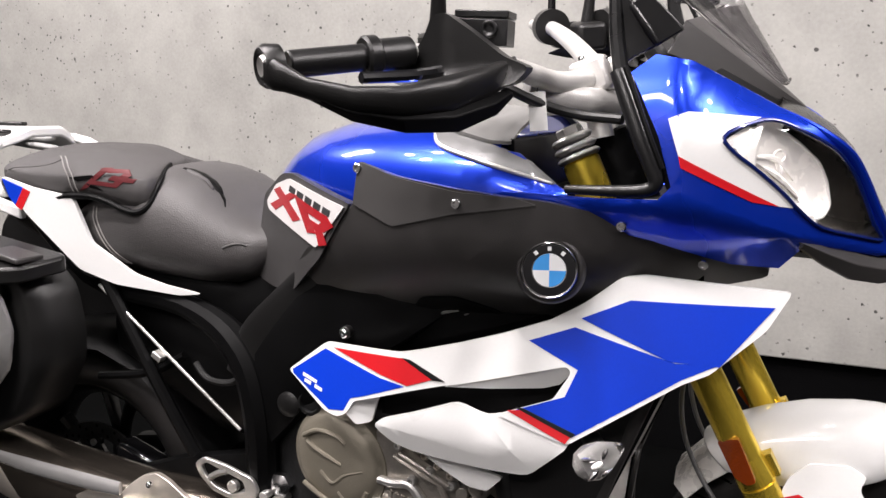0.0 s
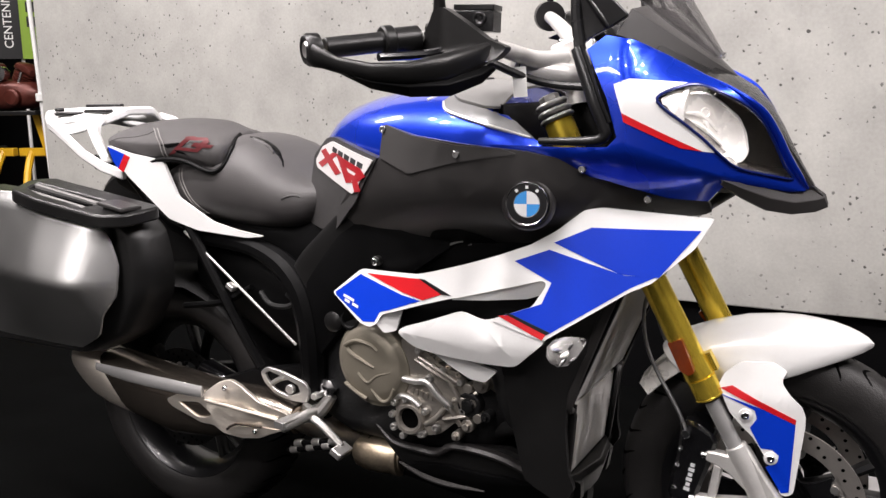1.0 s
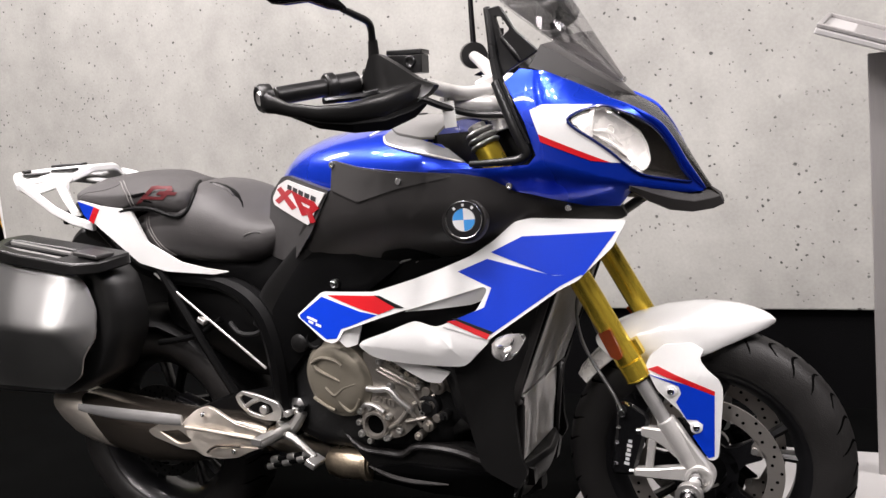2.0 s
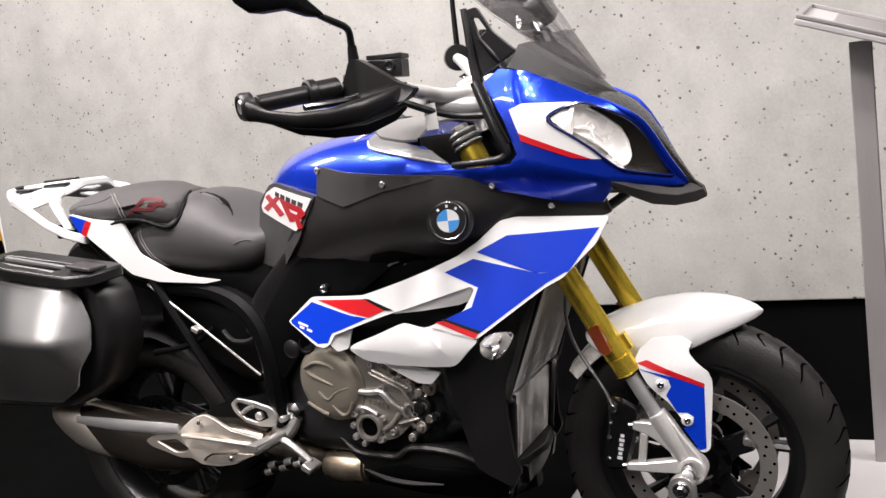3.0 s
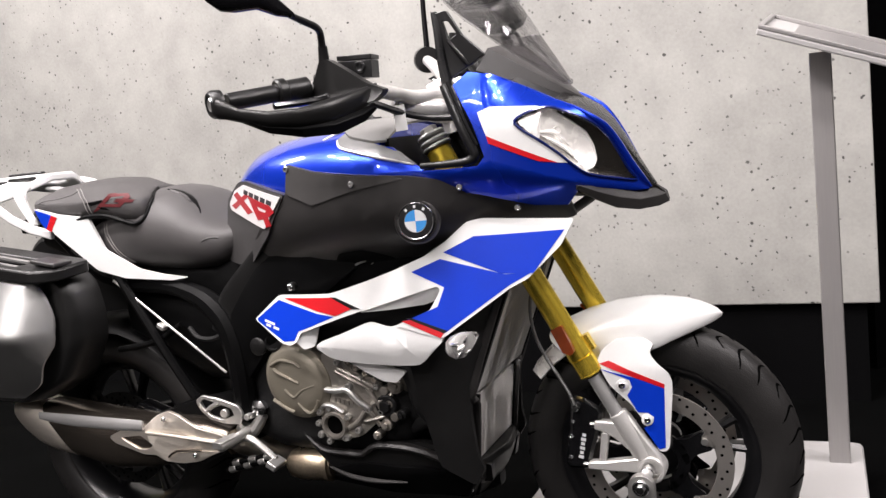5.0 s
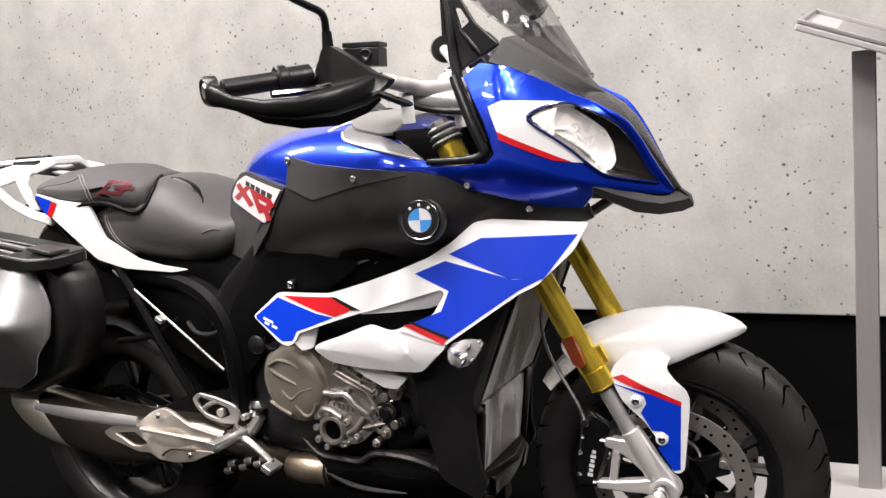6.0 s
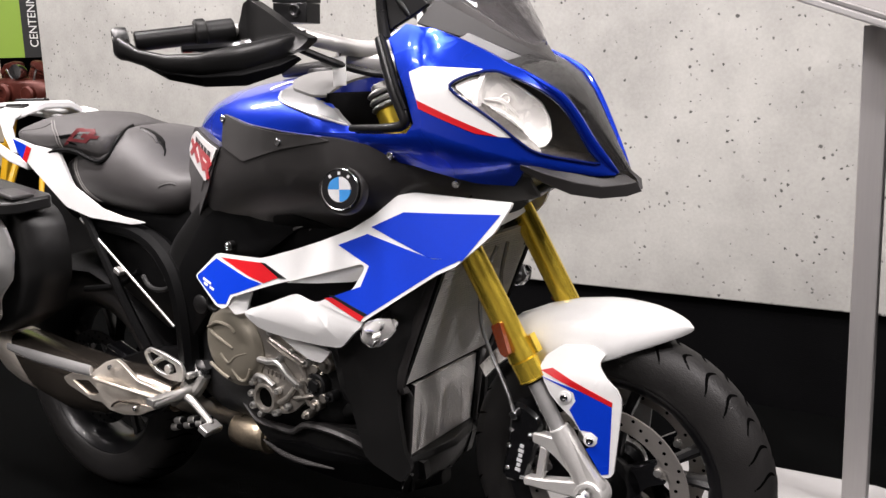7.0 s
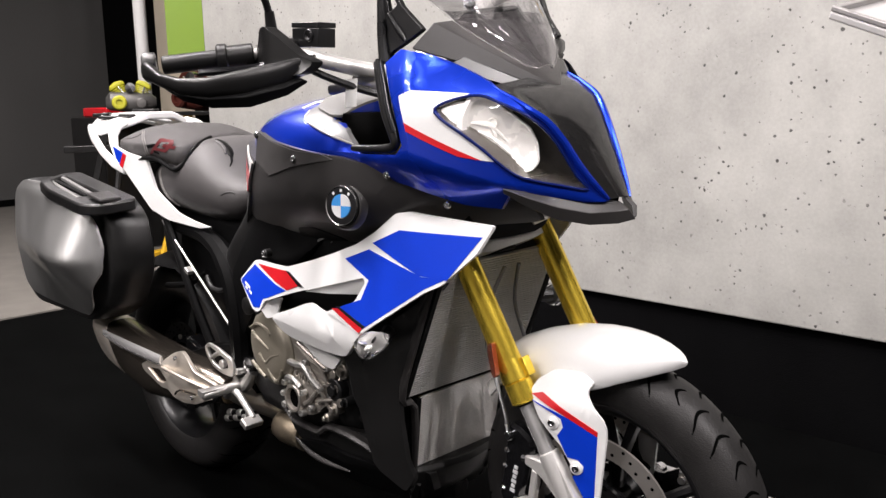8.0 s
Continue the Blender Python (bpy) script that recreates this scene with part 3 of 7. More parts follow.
# lower cover: the hollow's shade as a dark patch, its two edge highlights as thin grey bars, and the arm that runs down
# to the frame
both("hollow_shade", lambda: sheet(nip([(-0.700, 0.772), (-0.640, 0.832), (-0.580, 0.838), (-0.520, 0.812), (-0.560, 0.765), (-0.640, 0.745)], 0.012), lambda x, z: f_cover(x, z) + 0.001, 0.004, 0.004), PLASTIC_DARK, "dark patch for the shaded hollow")
both("cover_glint", lambda: tube([(x, f_cover(x, z) - 0.007, z) for x, z in ((-0.676, 0.764), (-0.650, 0.782), (-0.620, 0.800), (-0.590, 0.808))], [0.001, 0.003, 0.003, 0.001], 6, 4), SHIELD)
both("cover_glint", lambda: tube([(x, f_cover(x, z) - 0.007, z) for x, z in ((-0.655, 0.768), (-0.620, 0.784), (-0.578, 0.802))], [0.001, 0.003, 0.001], 6, 4), SHIELD)
both("cover_arm", lambda: tube([(x, y, z) for x, y, z in ((-0.815, -0.190, 0.865), (-0.850, -0.190, 0.832), (-0.910, -0.180, 0.775), (-0.975, -0.174, 0.712), (-1.010, -0.174, 0.640))], [0.020, 0.036, 0.042, 0.044, 0.040], 16, 5, flat=0.2), PLASTIC, "black arm of the side cover")
part("screw_lug", rod((-0.776, -0.14, 0.760), (-0.776, -0.224, 0.760), 0.010), PLASTIC, cover_r)

# fuel tank
TANK = [(-1.005, 0.070, 0.88, 0.990), (-0.985, 0.095, 0.86, 1.020), (-0.95, 0.126, 0.86, 1.048), (-0.91, 0.152, 0.86, 1.073), (-0.84, 0.188, 0.86, 1.092), (-0.76, 0.220, 0.86, 1.102), (-0.68, 0.238, 0.86, 1.108), (-0.60, 0.248, 0.86, 1.110), (-0.52, 0.252, 0.86, 1.102), (-0.46, 0.256, 0.86, 1.080), (-0.42, 0.258, 0.86, 1.050)]
tank = part("fuel_tank", loft([section(x, w, zb, zt, 36, 2.3) for x, w, zb, zt in TANK if x < -0.5]), BLUE, bike, "glossy metallic blue fuel tank", smooth=50)


def tank_side(x, z):
    for (x0, w0, b0, t0), (x1, w1, b1, t1) in zip(TANK, TANK[1:]):
        if x0 <= x <= x1 or x1 == -0.42:
            u = min(1, max(0, (x - x0) / (x1 - x0)))
            w, zb, zt = w0 + (w1 - w0) * u, b0 + (b1 - b0) * u, t0 + (t1 - t0) * u
            q = min(1.0, abs((z - (zb + zt) / 2) / ((zt - zb) / 2)))
            return -w * (1 - q ** 2.3) ** (1 / 2.3)
    return -0.1


both("tank_cheek", lambda: sheet(nip([(-0.525, 0.90), (-0.525, 1.055), (-0.49, 1.050), (-0.45, 1.020), (-0.41, 0.998), (-0.41, 0.91)], 0.006), tank_side, 0.006, 0.0006, cell=0.02), BLUE, "glossy blue tank flank", parent=tank)

# white label plate with red and dark bars at the rear of the tank
LABEL = [(-0.990, 0.952), (-0.956, 0.984), (-0.911, 0.997), (-0.752, 0.966), (-0.821, 0.895), (-0.982, 0.938)]


def f_label(x, z):
    return -0.255 + 0.75 * max(0, -0.75 - x) ** 1.15 + 0.10 * (z - 0.93)


both("knee_pad", lambda: sheet(nip([(-1.004, 0.962), (-0.940, 1.003), (-0.905, 1.006), (-0.742, 0.972), (-0.815, 0.878), (-0.835, 0.862), (-0.893, 0.812), (-0.960, 0.806), (-1.020, 0.812), (-1.022, 0.886)], 0.010), lambda x, z: f_label(x, z) - 0.004, 0.02, cell=0.02), KNEE_GREY, "dark grey knee panel round the label", 0.004)
lab, _ = both("label_plate", lambda: sheet(nip(LABEL, 0.006), f_label, 0.008, 0.008), LABEL_GREY, "pale plate with red and dark bars", 0.001)
for k in range(5):
    x0, z0 = -0.905 + 0.0255 * k, 0.9865 - 0.0060 * k
    part("bar", sheet([(x0, z0), (x0 + 0.019, z0 - 0.005), (x0 + 0.015, z0 - 0.015), (x0 - 0.004, z0 - 0.010)], f_label, 0.001, 0.0088), DARK_PRINT, lab, smooth=0)
for o in ([(-0.962, 0.974), (-0.940, 0.981), (-0.868, 0.934), (-0.892, 0.928)], [(-0.975, 0.948), (-0.955, 0.940), (-0.880, 0.972), (-0.905, 0.974)], [(-0.890, 0.972), (-0.862, 0.966), (-0.822, 0.918), (-0.846, 0.916)], [(-0.866, 0.966), (-0.792, 0.948), (-0.800, 0.936), (-0.856, 0.950)], [(-0.792, 0.948), (-0.775, 0.934), (-0.800, 0.922), (-0.815, 0.932)], [(-0.846, 0.940), (-0.800, 0.930), (-0.812, 0.920), (-0.856, 0.930)], [(-0.828, 0.932), (-0.806, 0.928), (-0.790, 0.904), (-0.812, 0.900)]):
    part("bar", sheet(o, f_label, 0.001, 0.0091), LABEL_RED, lab, smooth=0)

# grey shield round the filler and the ignition
def tank_top(x, y):
    for (x0, w0, b0, t0), (x1, w1, b1, t1) in zip(TANK, TANK[1:]):
        if x0 <= x <= x1 or x1 == -0.42:
            u = min(1, max(0, (x - x0) / (x1 - x0)))
            w, zb, zt = w0 + (w1 - w0) * u, b0 + (b1 - b0) * u, t0 + (t1 - t0) * u
            q = min(0.999, abs(y) / w)
            return (zb + zt) / 2 + (zt - zb) / 2 * (1 - q ** 2.3) ** (1 / 2.3)
    return 1.0


def cap_sheet(outline, lift, thick=0.005, drop=0.0):
    """A piece that lies on top of the tank, with an outline in x and y."""
    bm = sheet([(p[0], p[1]) for p in outline], lambda x, z: 0.0, 0.0001, cell=0.02)
    low = [v for v in bm.verts if v.co.y > 0.00005]
    lows = set(low)
    for v in bm.verts:
        x, y = v.co.x, v.co.z
        v.co = V(x, y, tank_top(x, y) + lift - (thick if v in lows else 0) - drop * abs(y))
    return bm


WEDGE = [(-0.628, 1.094), (-0.635, 1.077), (-0.612, 1.058), (-0.552, 1.041), (-0.490, 1.025), (-0.430, 1.009), (-0.472, 1.039), (-0.525, 1.059), (-0.564, 1.071), (-0.590, 1.080), (-0.604, 1.090)]
both("tank_trim", lambda: sheet(nip(WEDGE, 0.003), tank_side, 0.012, 0.003, cell=0.015), TRIM_SILVER, "grey silver trim band", 0.002, parent=tank)
both("trim_edge", lambda: tube([(x, tank_side(x, z) - 0.003, z) for x, z in ((-0.634, 1.076), (-0.612, 1.059), (-0.552, 1.042), (-0.490, 1.026), (-0.434, 1.011))], [0.002, 0.0035, 0.0035, 0.0035, 0.002], 8, 4), ALU_WHITE, "pale trim edge", parent=tank)
for s in (1, -1):
    part("trim_line", tube([(x, s * y, tank_top(x, y) + 0.001) for x, y in ((-0.676, 0.172), (-0.655, 0.148), (-0.620, 0.132), (-0.580, 0.118), (-0.550, 0.080))], 0.003, 8), ALU_WHITE, tank)
part("filler_shield", cap_sheet(nip([(-0.630, -0.155), (-0.600, -0.190), (-0.534, -0.208), (-0.505, -0.205), (-0.505, 0.0), (-0.505, 0.205), (-0.534, 0.208), (-0.600, 0.190), (-0.630, 0.155), (-0.640, 0.08), (-0.645, 0.0), (-0.640, -0.08)], 0.01), 0.008), SHIELD, tank, "grey filler surround", smooth=50)
part("filler_lid", moved(loft([section(x, w, zb, zt, 16, 4) for x, w, zb, zt in ((-0.075, 0.030, 0.0, 0.016), (-0.065, 0.042, 0.0, 0.026), (0.045, 0.046, 0.0, 0.030), (0.065, 0.034, 0.0, 0.014))]), Matrix.Translation((-0.715, 0.02, 1.108)) @ pose(0, 0, 0, 0, -2, 0)), PLASTIC, tank, "black raised filler lid", smooth=40)
part("filler_cap", moved(lathe([(0.048, -0.02), (0.048, 0.004), (0.044, 0.010), (0.012, 0.012)], 32), along((-0.66, 0, 1.112), (-0.66, 0, 2))), PLASTIC, bike, "black fuel filler cap")

# seat
PILL = ((-1.594, 0.125, 0.965, 1.006, 4.2), (-1.586, 0.150, 0.955, 1.026, 4.2), (-1.55, 0.172, 0.946, 1.036, 4.0), (-1.52, 0.180, 0.940, 1.039, 3.8), (-1.45, 0.186, 0.930, 1.042, 3.8), (-1.39, 0.186, 0.936, 1.041, 3.6), (-1.33, 0.186, 0.936, 1.037, 3.6), (-1.27, 0.184, 0.922, 1.028, 3.6), (-1.235, 0.180, 0.914, 1.020, 3.6), (-1.212, 0.172, 0.918, 1.015, 3.4), (-1.195, 0.156, 0.930, 1.011, 3.0), (-1.180, 0.124, 0.950, 1.004, 2.6))
RIDE = ((-1.43, 0.12, 0.87, 0.925, 3), (-1.40, 0.150, 0.845, 0.940, 3), (-1.36, 0.164, 0.815, 0.960, 2.9), (-1.31, 0.174, 0.798, 0.985, 2.7), (-1.265, 0.178, 0.788, 1.002, 2.5), (-1.225, 0.180, 0.783, 1.007, 2.5), (-1.19, 0.179, 0.781, 1.002, 2.5), (-1.15, 0.176, 0.780, 0.990, 2.5), (-1.12, 0.172, 0.780, 0.972, 2.5), (-1.09, 0.165, 0.783, 0.948, 2.5), (-1.06, 0.156, 0.786, 0.928, 2.6), (-1.02, 0.142, 0.798, 0.912, 2.6), (-0.985, 0.118, 0.83, 0.905, 2.5), (-0.955, 0.088, 0.85, 0.905, 2.5))
seat = part("rider_seat", loft([section(x, w, zb, zt, 32, p) for x, w, zb, zt, p in RIDE]), SEAT, bike, "dark grey vinyl rider seat with pale seams", smooth=60)


def bend(bm):
    """Draws the middle of the passenger seat's front edge backwards."""
    for v in bm.verts:
        k = min(1.0, max(0.0, (v.co.x + 1.42) / 0.25))
        v.co.x -= 0.075 * k * max(0.0, 1 - (v.co.y / 0.17) ** 2) + 0.13 * k * min(1.0, max(0.0, v.co.y / 0.12))
    return bm


def crown(bm, low, high):
    """Lets the upper face fall away from the middle line to both sides."""
    for v in bm.verts:
        v.co.z -= 0.034 * (v.co.y / 0.18) ** 2 * min(1.0, max(0.0, (v.co.z - low) / (high - low)))
    return bm


pill = part("passenger_seat", crown(bend(loft([section(x, w, zb, zt, 36, p) for x, w, zb, zt, p in PILL])), 0.985, 1.030), SEAT_GRIP, bike, "dark grey passenger seat with a red print", smooth=60)


def seat_side(table, x, z):
    """The sideways place of a seat's near flank at x, z."""
    for (x0, w0, b0, t0, p0), (x1, w1, b1, t1, p1) in zip(table, table[1:]):
        if x0 <= x <= x1:
            u = (x - x0) / (x1 - x0)
            w, zb, zt, p = (a + (b - a) * u for a, b in ((w0, w1), (b0, b1), (t0, t1), (p0, p1)))
            q = min(1.0, abs((z - (zb + zt) / 2) / ((zt - zb) / 2)))
            return -w * (1 - q ** p) ** (1 / p)
    return -0.1


for off in (0.0, 0.011):
    part("seam", tube([(x + off, seat_side(PILL, x + off, z) - 0.0006, z) for x, z in ((-1.408, 1.024), (-1.398, 1.018), (-1.388, 1.004), (-1.380, 0.990), (-1.376, 0.974), (-1.374, 0.960), (-1.374, 0.952))], 0.0013, 6, 4), THREAD, pill)
    part("seam", tube([(x + off, seat_side(RIDE, x + off, z) - 0.0006, z) for x, z in ((-1.352, 0.93), (-1.345, 0.91), (-1.335, 0.89), (-1.322, 0.87), (-1.308, 0.85), (-1.295, 0.835), (-1.285, 0.825))], 0.0013, 6, 4), THREAD, seat)
part("seam", tube([(x, seat_side(PILL, x, z) - 0.0005, z) for x, z in ((-1.57, 0.990), (-1.52, 1.000), (-1.46, 1.004), (-1.42, 1.010), (-1.40, 1.018))], 0.0011, 6, 4), SEAT, pill)
for o, m in (
    ([(-1.356, 0.962), (-1.338, 0.966), (-1.276, 1.006), (-1.296, 1.006)], SEAT_RED),
    ([(-1.304, 1.005), (-1.246, 1.003), (-1.240, 0.996), (-1.290, 0.997)], SEAT_RED),
    ([(-1.274, 0.992), (-1.226, 0.986), (-1.232, 0.979), (-1.286, 0.984)], SEAT_RED),
    ([(-1.322, 0.982), (-1.262, 0.977), (-1.266, 0.970), (-1.328, 0.975)], SEAT_RED),
    ([(-1.248, 1.000), (-1.236, 0.993), (-1.264, 0.972), (-1.276, 0.976)], SEAT_RED),
    ([(-1.378, 0.986), (-1.322, 0.992), (-1.316, 0.986), (-1.356, 0.979)], PLASTIC_DARK),
    ([(-1.336, 0.976), (-1.310, 0.970), (-1.300, 0.964), (-1.328, 0.968)], PLASTIC_DARK),
):
    part("print_bar", bend(sheet(o, lambda x, z: seat_side(PILL, x, z), 0.002, 0.0008, cell=0.008)), m, pill, smooth=0)
def seat_top(x, y):
    """The height of the rider seat's upper face."""
    for (x0, w0, b0, t0, p0), (x1, w1, b1, t1, p1) in zip(RIDE, RIDE[1:]):
        if x0 <= x <= x1:
            u = (x - x0) / (x1 - x0)
            w, zb, zt, p = (a + (b - a) * u for a, b in ((w0, w1), (b0, b1), (t0, t1), (p0, p1)))
            return (zb + zt) / 2 + (zt - zb) / 2 * max(0.0, 1 - (abs(y) / w) ** p) ** (1 / p)
    return 0.9


def seat_patch(line, rise):
    """A thin strip on the seat along points of x, y and half-width."""
    return loft([[V(x, y + e * w, seat_top(x, y + e * w) + h) for e, h in ((-1, -0.003), (-0.8, rise), (0, rise * 1.3), (0.8, rise), (1, -0.003), (0, -0.006))] for x, y, w in line])


part("seat_slot", seat_patch([(-1.205, -0.072, 0.003), (-1.185, -0.073, 0.009), (-1.160, -0.075, 0.012), (-1.135, -0.078, 0.013), (-1.118, -0.082, 0.010), (-1.108, -0.085, 0.003)], 0.0012), PLASTIC_DARK, seat, "black slot in the seat", smooth=60)
part("seat_strap", seat_patch([(-1.190, -0.080, 0.004), (-1.165, -0.082, 0.005), (-1.140, -0.086, 0.005), (-1.122, -0.094, 0.003)], 0.003), SEAT, seat, "grey seat strap", smooth=60)
part("slot_tail", seat_patch([(-1.112, -0.085, 0.005), (-1.098, -0.093, 0.004), (-1.088, -0.105, 0.002)], 0.001), PLASTIC_DARK, seat, smooth=60)
part("fold", tube([(x, seat_side(RIDE, x, z) + 0.0015, z) for x, z in ((-1.060, 0.868), (-1.045, 0.874), (-1.030, 0.875), (-1.020, 0.872))], 0.003, 8, 3), KNEE_GREY, seat)
# dark piping along the passenger seat's lower and front edge
EDGE = [(-1.592, -0.130, 0.978), (-1.575, -0.160, 0.968), (-1.54, -0.176, 0.960), (-1.50, -0.182, 0.952), (-1.43, -0.186, 0.944), (-1.376, -0.186, 0.952), (-1.311, -0.186, 0.950), (-1.25, -0.183, 0.930), (-1.225, -0.180, 0.927), (-1.208, -0.170, 0.938), (-1.192, -0.154, 0.962), (-1.180, -0.130, 0.982), (-1.180, -0.100, 0.994), (-1.184, -0.06, 1.004)]
part("piping", bend(tube(EDGE, 0.006, 8, 4)), PLASTIC_DARK, pill, "black edge piping")

both("tail_panel", lambda: sheet(nip([(-1.535, 0.985), (-1.465, 0.965), (-1.372, 0.950), (-1.335, 0.866), (-1.245, 0.812), (-1.18, 0.795), (-1.106, 0.783), (-1.15, 0.778), (-1.285, 0.790), (-1.364, 0.814), (-1.480, 0.915)], 0.008), lambda x, z: -0.166 - 0.09 * max(0, -1.12 - x), 0.008), WHITE, "white tail panel", 0.002)
tailw = [o for o in bike.children if o.name.startswith("tail_panel")]
for o, f in ((tailw[0], lambda b: b), (tailw[1], mirrored)):
    ft = lambda x, z: -0.166 - 0.09 * max(0, -1.12 - x)
    part("blue_decal", f(sheet([(-1.530, 0.981), (-1.482, 0.964), (-1.503, 0.930), (-1.517, 0.947)], ft, 0.001, 0.001)), BLUE_FILM, o, smooth=60)
    part("red_decal", f(sheet([(-1.482, 0.964), (-1.466, 0.957), (-1.489, 0.921), (-1.503, 0.930)], ft, 0.001, 0.001)), RED, o, smooth=60)

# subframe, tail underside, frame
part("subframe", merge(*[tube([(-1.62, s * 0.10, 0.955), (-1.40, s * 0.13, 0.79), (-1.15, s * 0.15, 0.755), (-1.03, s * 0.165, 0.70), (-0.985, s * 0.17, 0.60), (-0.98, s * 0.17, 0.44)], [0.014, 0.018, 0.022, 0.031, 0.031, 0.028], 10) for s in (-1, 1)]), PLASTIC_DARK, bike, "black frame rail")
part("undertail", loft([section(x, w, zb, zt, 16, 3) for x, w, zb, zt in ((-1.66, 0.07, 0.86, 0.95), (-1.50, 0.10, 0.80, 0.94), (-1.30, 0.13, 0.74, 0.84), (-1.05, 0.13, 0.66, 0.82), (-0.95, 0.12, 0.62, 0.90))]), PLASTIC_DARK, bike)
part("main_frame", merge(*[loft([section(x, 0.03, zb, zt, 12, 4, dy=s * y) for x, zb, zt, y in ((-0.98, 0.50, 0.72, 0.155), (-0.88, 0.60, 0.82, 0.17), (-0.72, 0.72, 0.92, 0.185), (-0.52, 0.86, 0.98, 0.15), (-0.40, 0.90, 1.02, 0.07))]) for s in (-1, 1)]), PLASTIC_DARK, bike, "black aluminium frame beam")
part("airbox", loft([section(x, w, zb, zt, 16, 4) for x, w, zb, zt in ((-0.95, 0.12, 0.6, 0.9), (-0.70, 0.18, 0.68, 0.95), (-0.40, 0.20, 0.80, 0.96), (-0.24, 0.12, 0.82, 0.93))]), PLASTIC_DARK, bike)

# engine
part("engine_block", merge(loft([section(x, w, zb, zt, 20, 5) for x, w, zb, zt in ((-0.97, 0.15, 0.36, 0.58), (-0.90, 0.175, 0.34, 0.64), (-0.72, 0.18, 0.33, 0.66), (-0.56, 0.175, 0.36, 0.74), (-0.46, 0.16, 0.44, 0.76), (-0.42, 0.14, 0.5, 0.72))])), ENGINE_DARK, bike, "dark engine block")
ec = V(-0.803, -0.165, 0.533)
cover_m = along(ec, ec + V(-0.05, -1, 0.02))
clutch = part("clutch_cover", moved(lathe([(0.083, -0.03), (0.083, 0.026), (0.081, 0.034), (0.076, 0.036), (0.072, 0.042), (0.066, 0.047), (0.050, 0.051), (0.03, 0.052), (0.001, 0.052)], 48), cover_m @ Matrix.Diagonal((1.14, 1, 1.04, 1))), BRONZE, bike, "round bronze-grey clutch cover")
for line in (((-0.052, 0.036), (-0.034, 0.022), (0.010, 0.0)), ((-0.058, 0.044), (-0.031, 0.058), (0.003, 0.052), (0.018, 0.040)), ((-0.028, -0.018), (-0.006, -0.037), (0.018, -0.018), (0.049, -0.006)), ((0.003, -0.052), (0.025, -0.076), (0.043, -0.070), (0.055, -0.043)), ((-0.060, -0.045), (-0.030, -0.066), (-0.010, -0.076))):
    part("rib", tube([(ec.x + dx * 1.05, -0.2155, ec.z + dz * 0.92) for dx, dz in line], 0.0042, 8, 5), BRONZE, clutch)
case = part("crankcase_cover", sheet(nip([(-0.735, 0.600), (-0.690, 0.590), (-0.640, 0.548), (-0.600, 0.535), (-0.585, 0.490), (-0.610, 0.440), (-0.650, 0.405), (-0.715, 0.392), (-0.752, 0.402), (-0.752, 0.455), (-0.725, 0.500)], 0.008), lambda x, z: -0.200 + 0.25 * max(0, x + 0.66), 0.05), ENGINE, bike, "grey cast crankcase cover", bevel=0.004)
port_at = V(-0.715, -0.200, 0.431)
part("port", moved(lathe([(0.034, -0.01), (0.034, 0.008), (0.031, 0.013), (0.025, 0.013), (0.021, 0.003), (0.021, -0.004)], 32), along(port_at, port_at + V(-0.04, -1, 0.03))), ENGINE, case, "machined port ring")
part("port_hole", moved(lathe([(0.0215, -0.01), (0.0215, 0.004), (0.001, 0.004)], 28), along(port_at, port_at + V(-0.04, -1, 0.03))), GROOVE, case)
for a in range(5):
    t = radians(72 * a + 30)
    part("screw", bolt((port_at.x + 0.042 * math.cos(t), -0.203, port_at.z + 0.042 * math.sin(t)), (0, -1, 0), 0.0075, 0.010), ALU, case)
for x0, z0, x1, z1 in ((-0.640, 0.545, -0.585, 0.430), (-0.668, 0.520, -0.606, 0.428), (-0.620, 0.480, -0.572, 0.500), (-0.640, 0.440, -0.578, 0.456), (-0.700, 0.560, -0.612, 0.512)):
    part("rib", tube([(x0, -0.204 + 0.25 * max(0, x0 + 0.66), z0), ((x0 + x1) / 2 + 0.006, -0.207 + 0.25 * max(0, (x0 + x1) / 2 + 0.66), (z0 + z1) / 2), (x1, -0.204 + 0.25 * max(0, x1 + 0.66), z1)], 0.005, 8, 3), ENGINE, case)
for k in range(4):
    part("boss", rod((-0.596 + 0.010 * k, -0.150, 0.540 - 0.030 * k), (-0.596 + 0.010 * k, -0.196, 0.540 - 0.030 * k), 0.0105, 12), ENGINE, case)
part("rib", tube([(-0.728, -0.206, 0.516), (-0.700, -0.208, 0.514), (-0.672, -0.208, 0.516), (-0.650, -0.206, 0.492), (-0.628, -0.200, 0.472)], 0.0075, 10, 3), ALU, case)
part("rib", tube([(-0.752, -0.202, 0.468), (-0.735, -0.207, 0.478), (-0.712, -0.208, 0.476), (-0.690, -0.207, 0.462)], 0.006, 10, 3), ALU, case)
part("rib", tube([(-0.690, -0.206, 0.565), (-0.650, -0.204, 0.545), (-0.610, -0.196, 0.520)], 0.006, 10, 3), ENGINE, case)
part("rib", tube([(-0.680, -0.204, 0.425), (-0.655, -0.204, 0.440), (-0.635, -0.200, 0.465)], 0.006, 10, 3), ENGINE, case)
for x, z in ((-0.735, 0.522), (-0.668, 0.523), (-0.628, 0.468), (-0.752, 0.462), (-0.754, 0.408), (-0.690, 0.402), (-0.655, 0.420), (-0.690, 0.580), (-0.640, 0.540), (-0.605, 0.520), (-0.600, 0.460)):
    part("screw", bolt((x, -0.203 + 0.25 * max(0, x + 0.66), z), (0, -1, 0), 0.0085, 0.009), ALU, case)
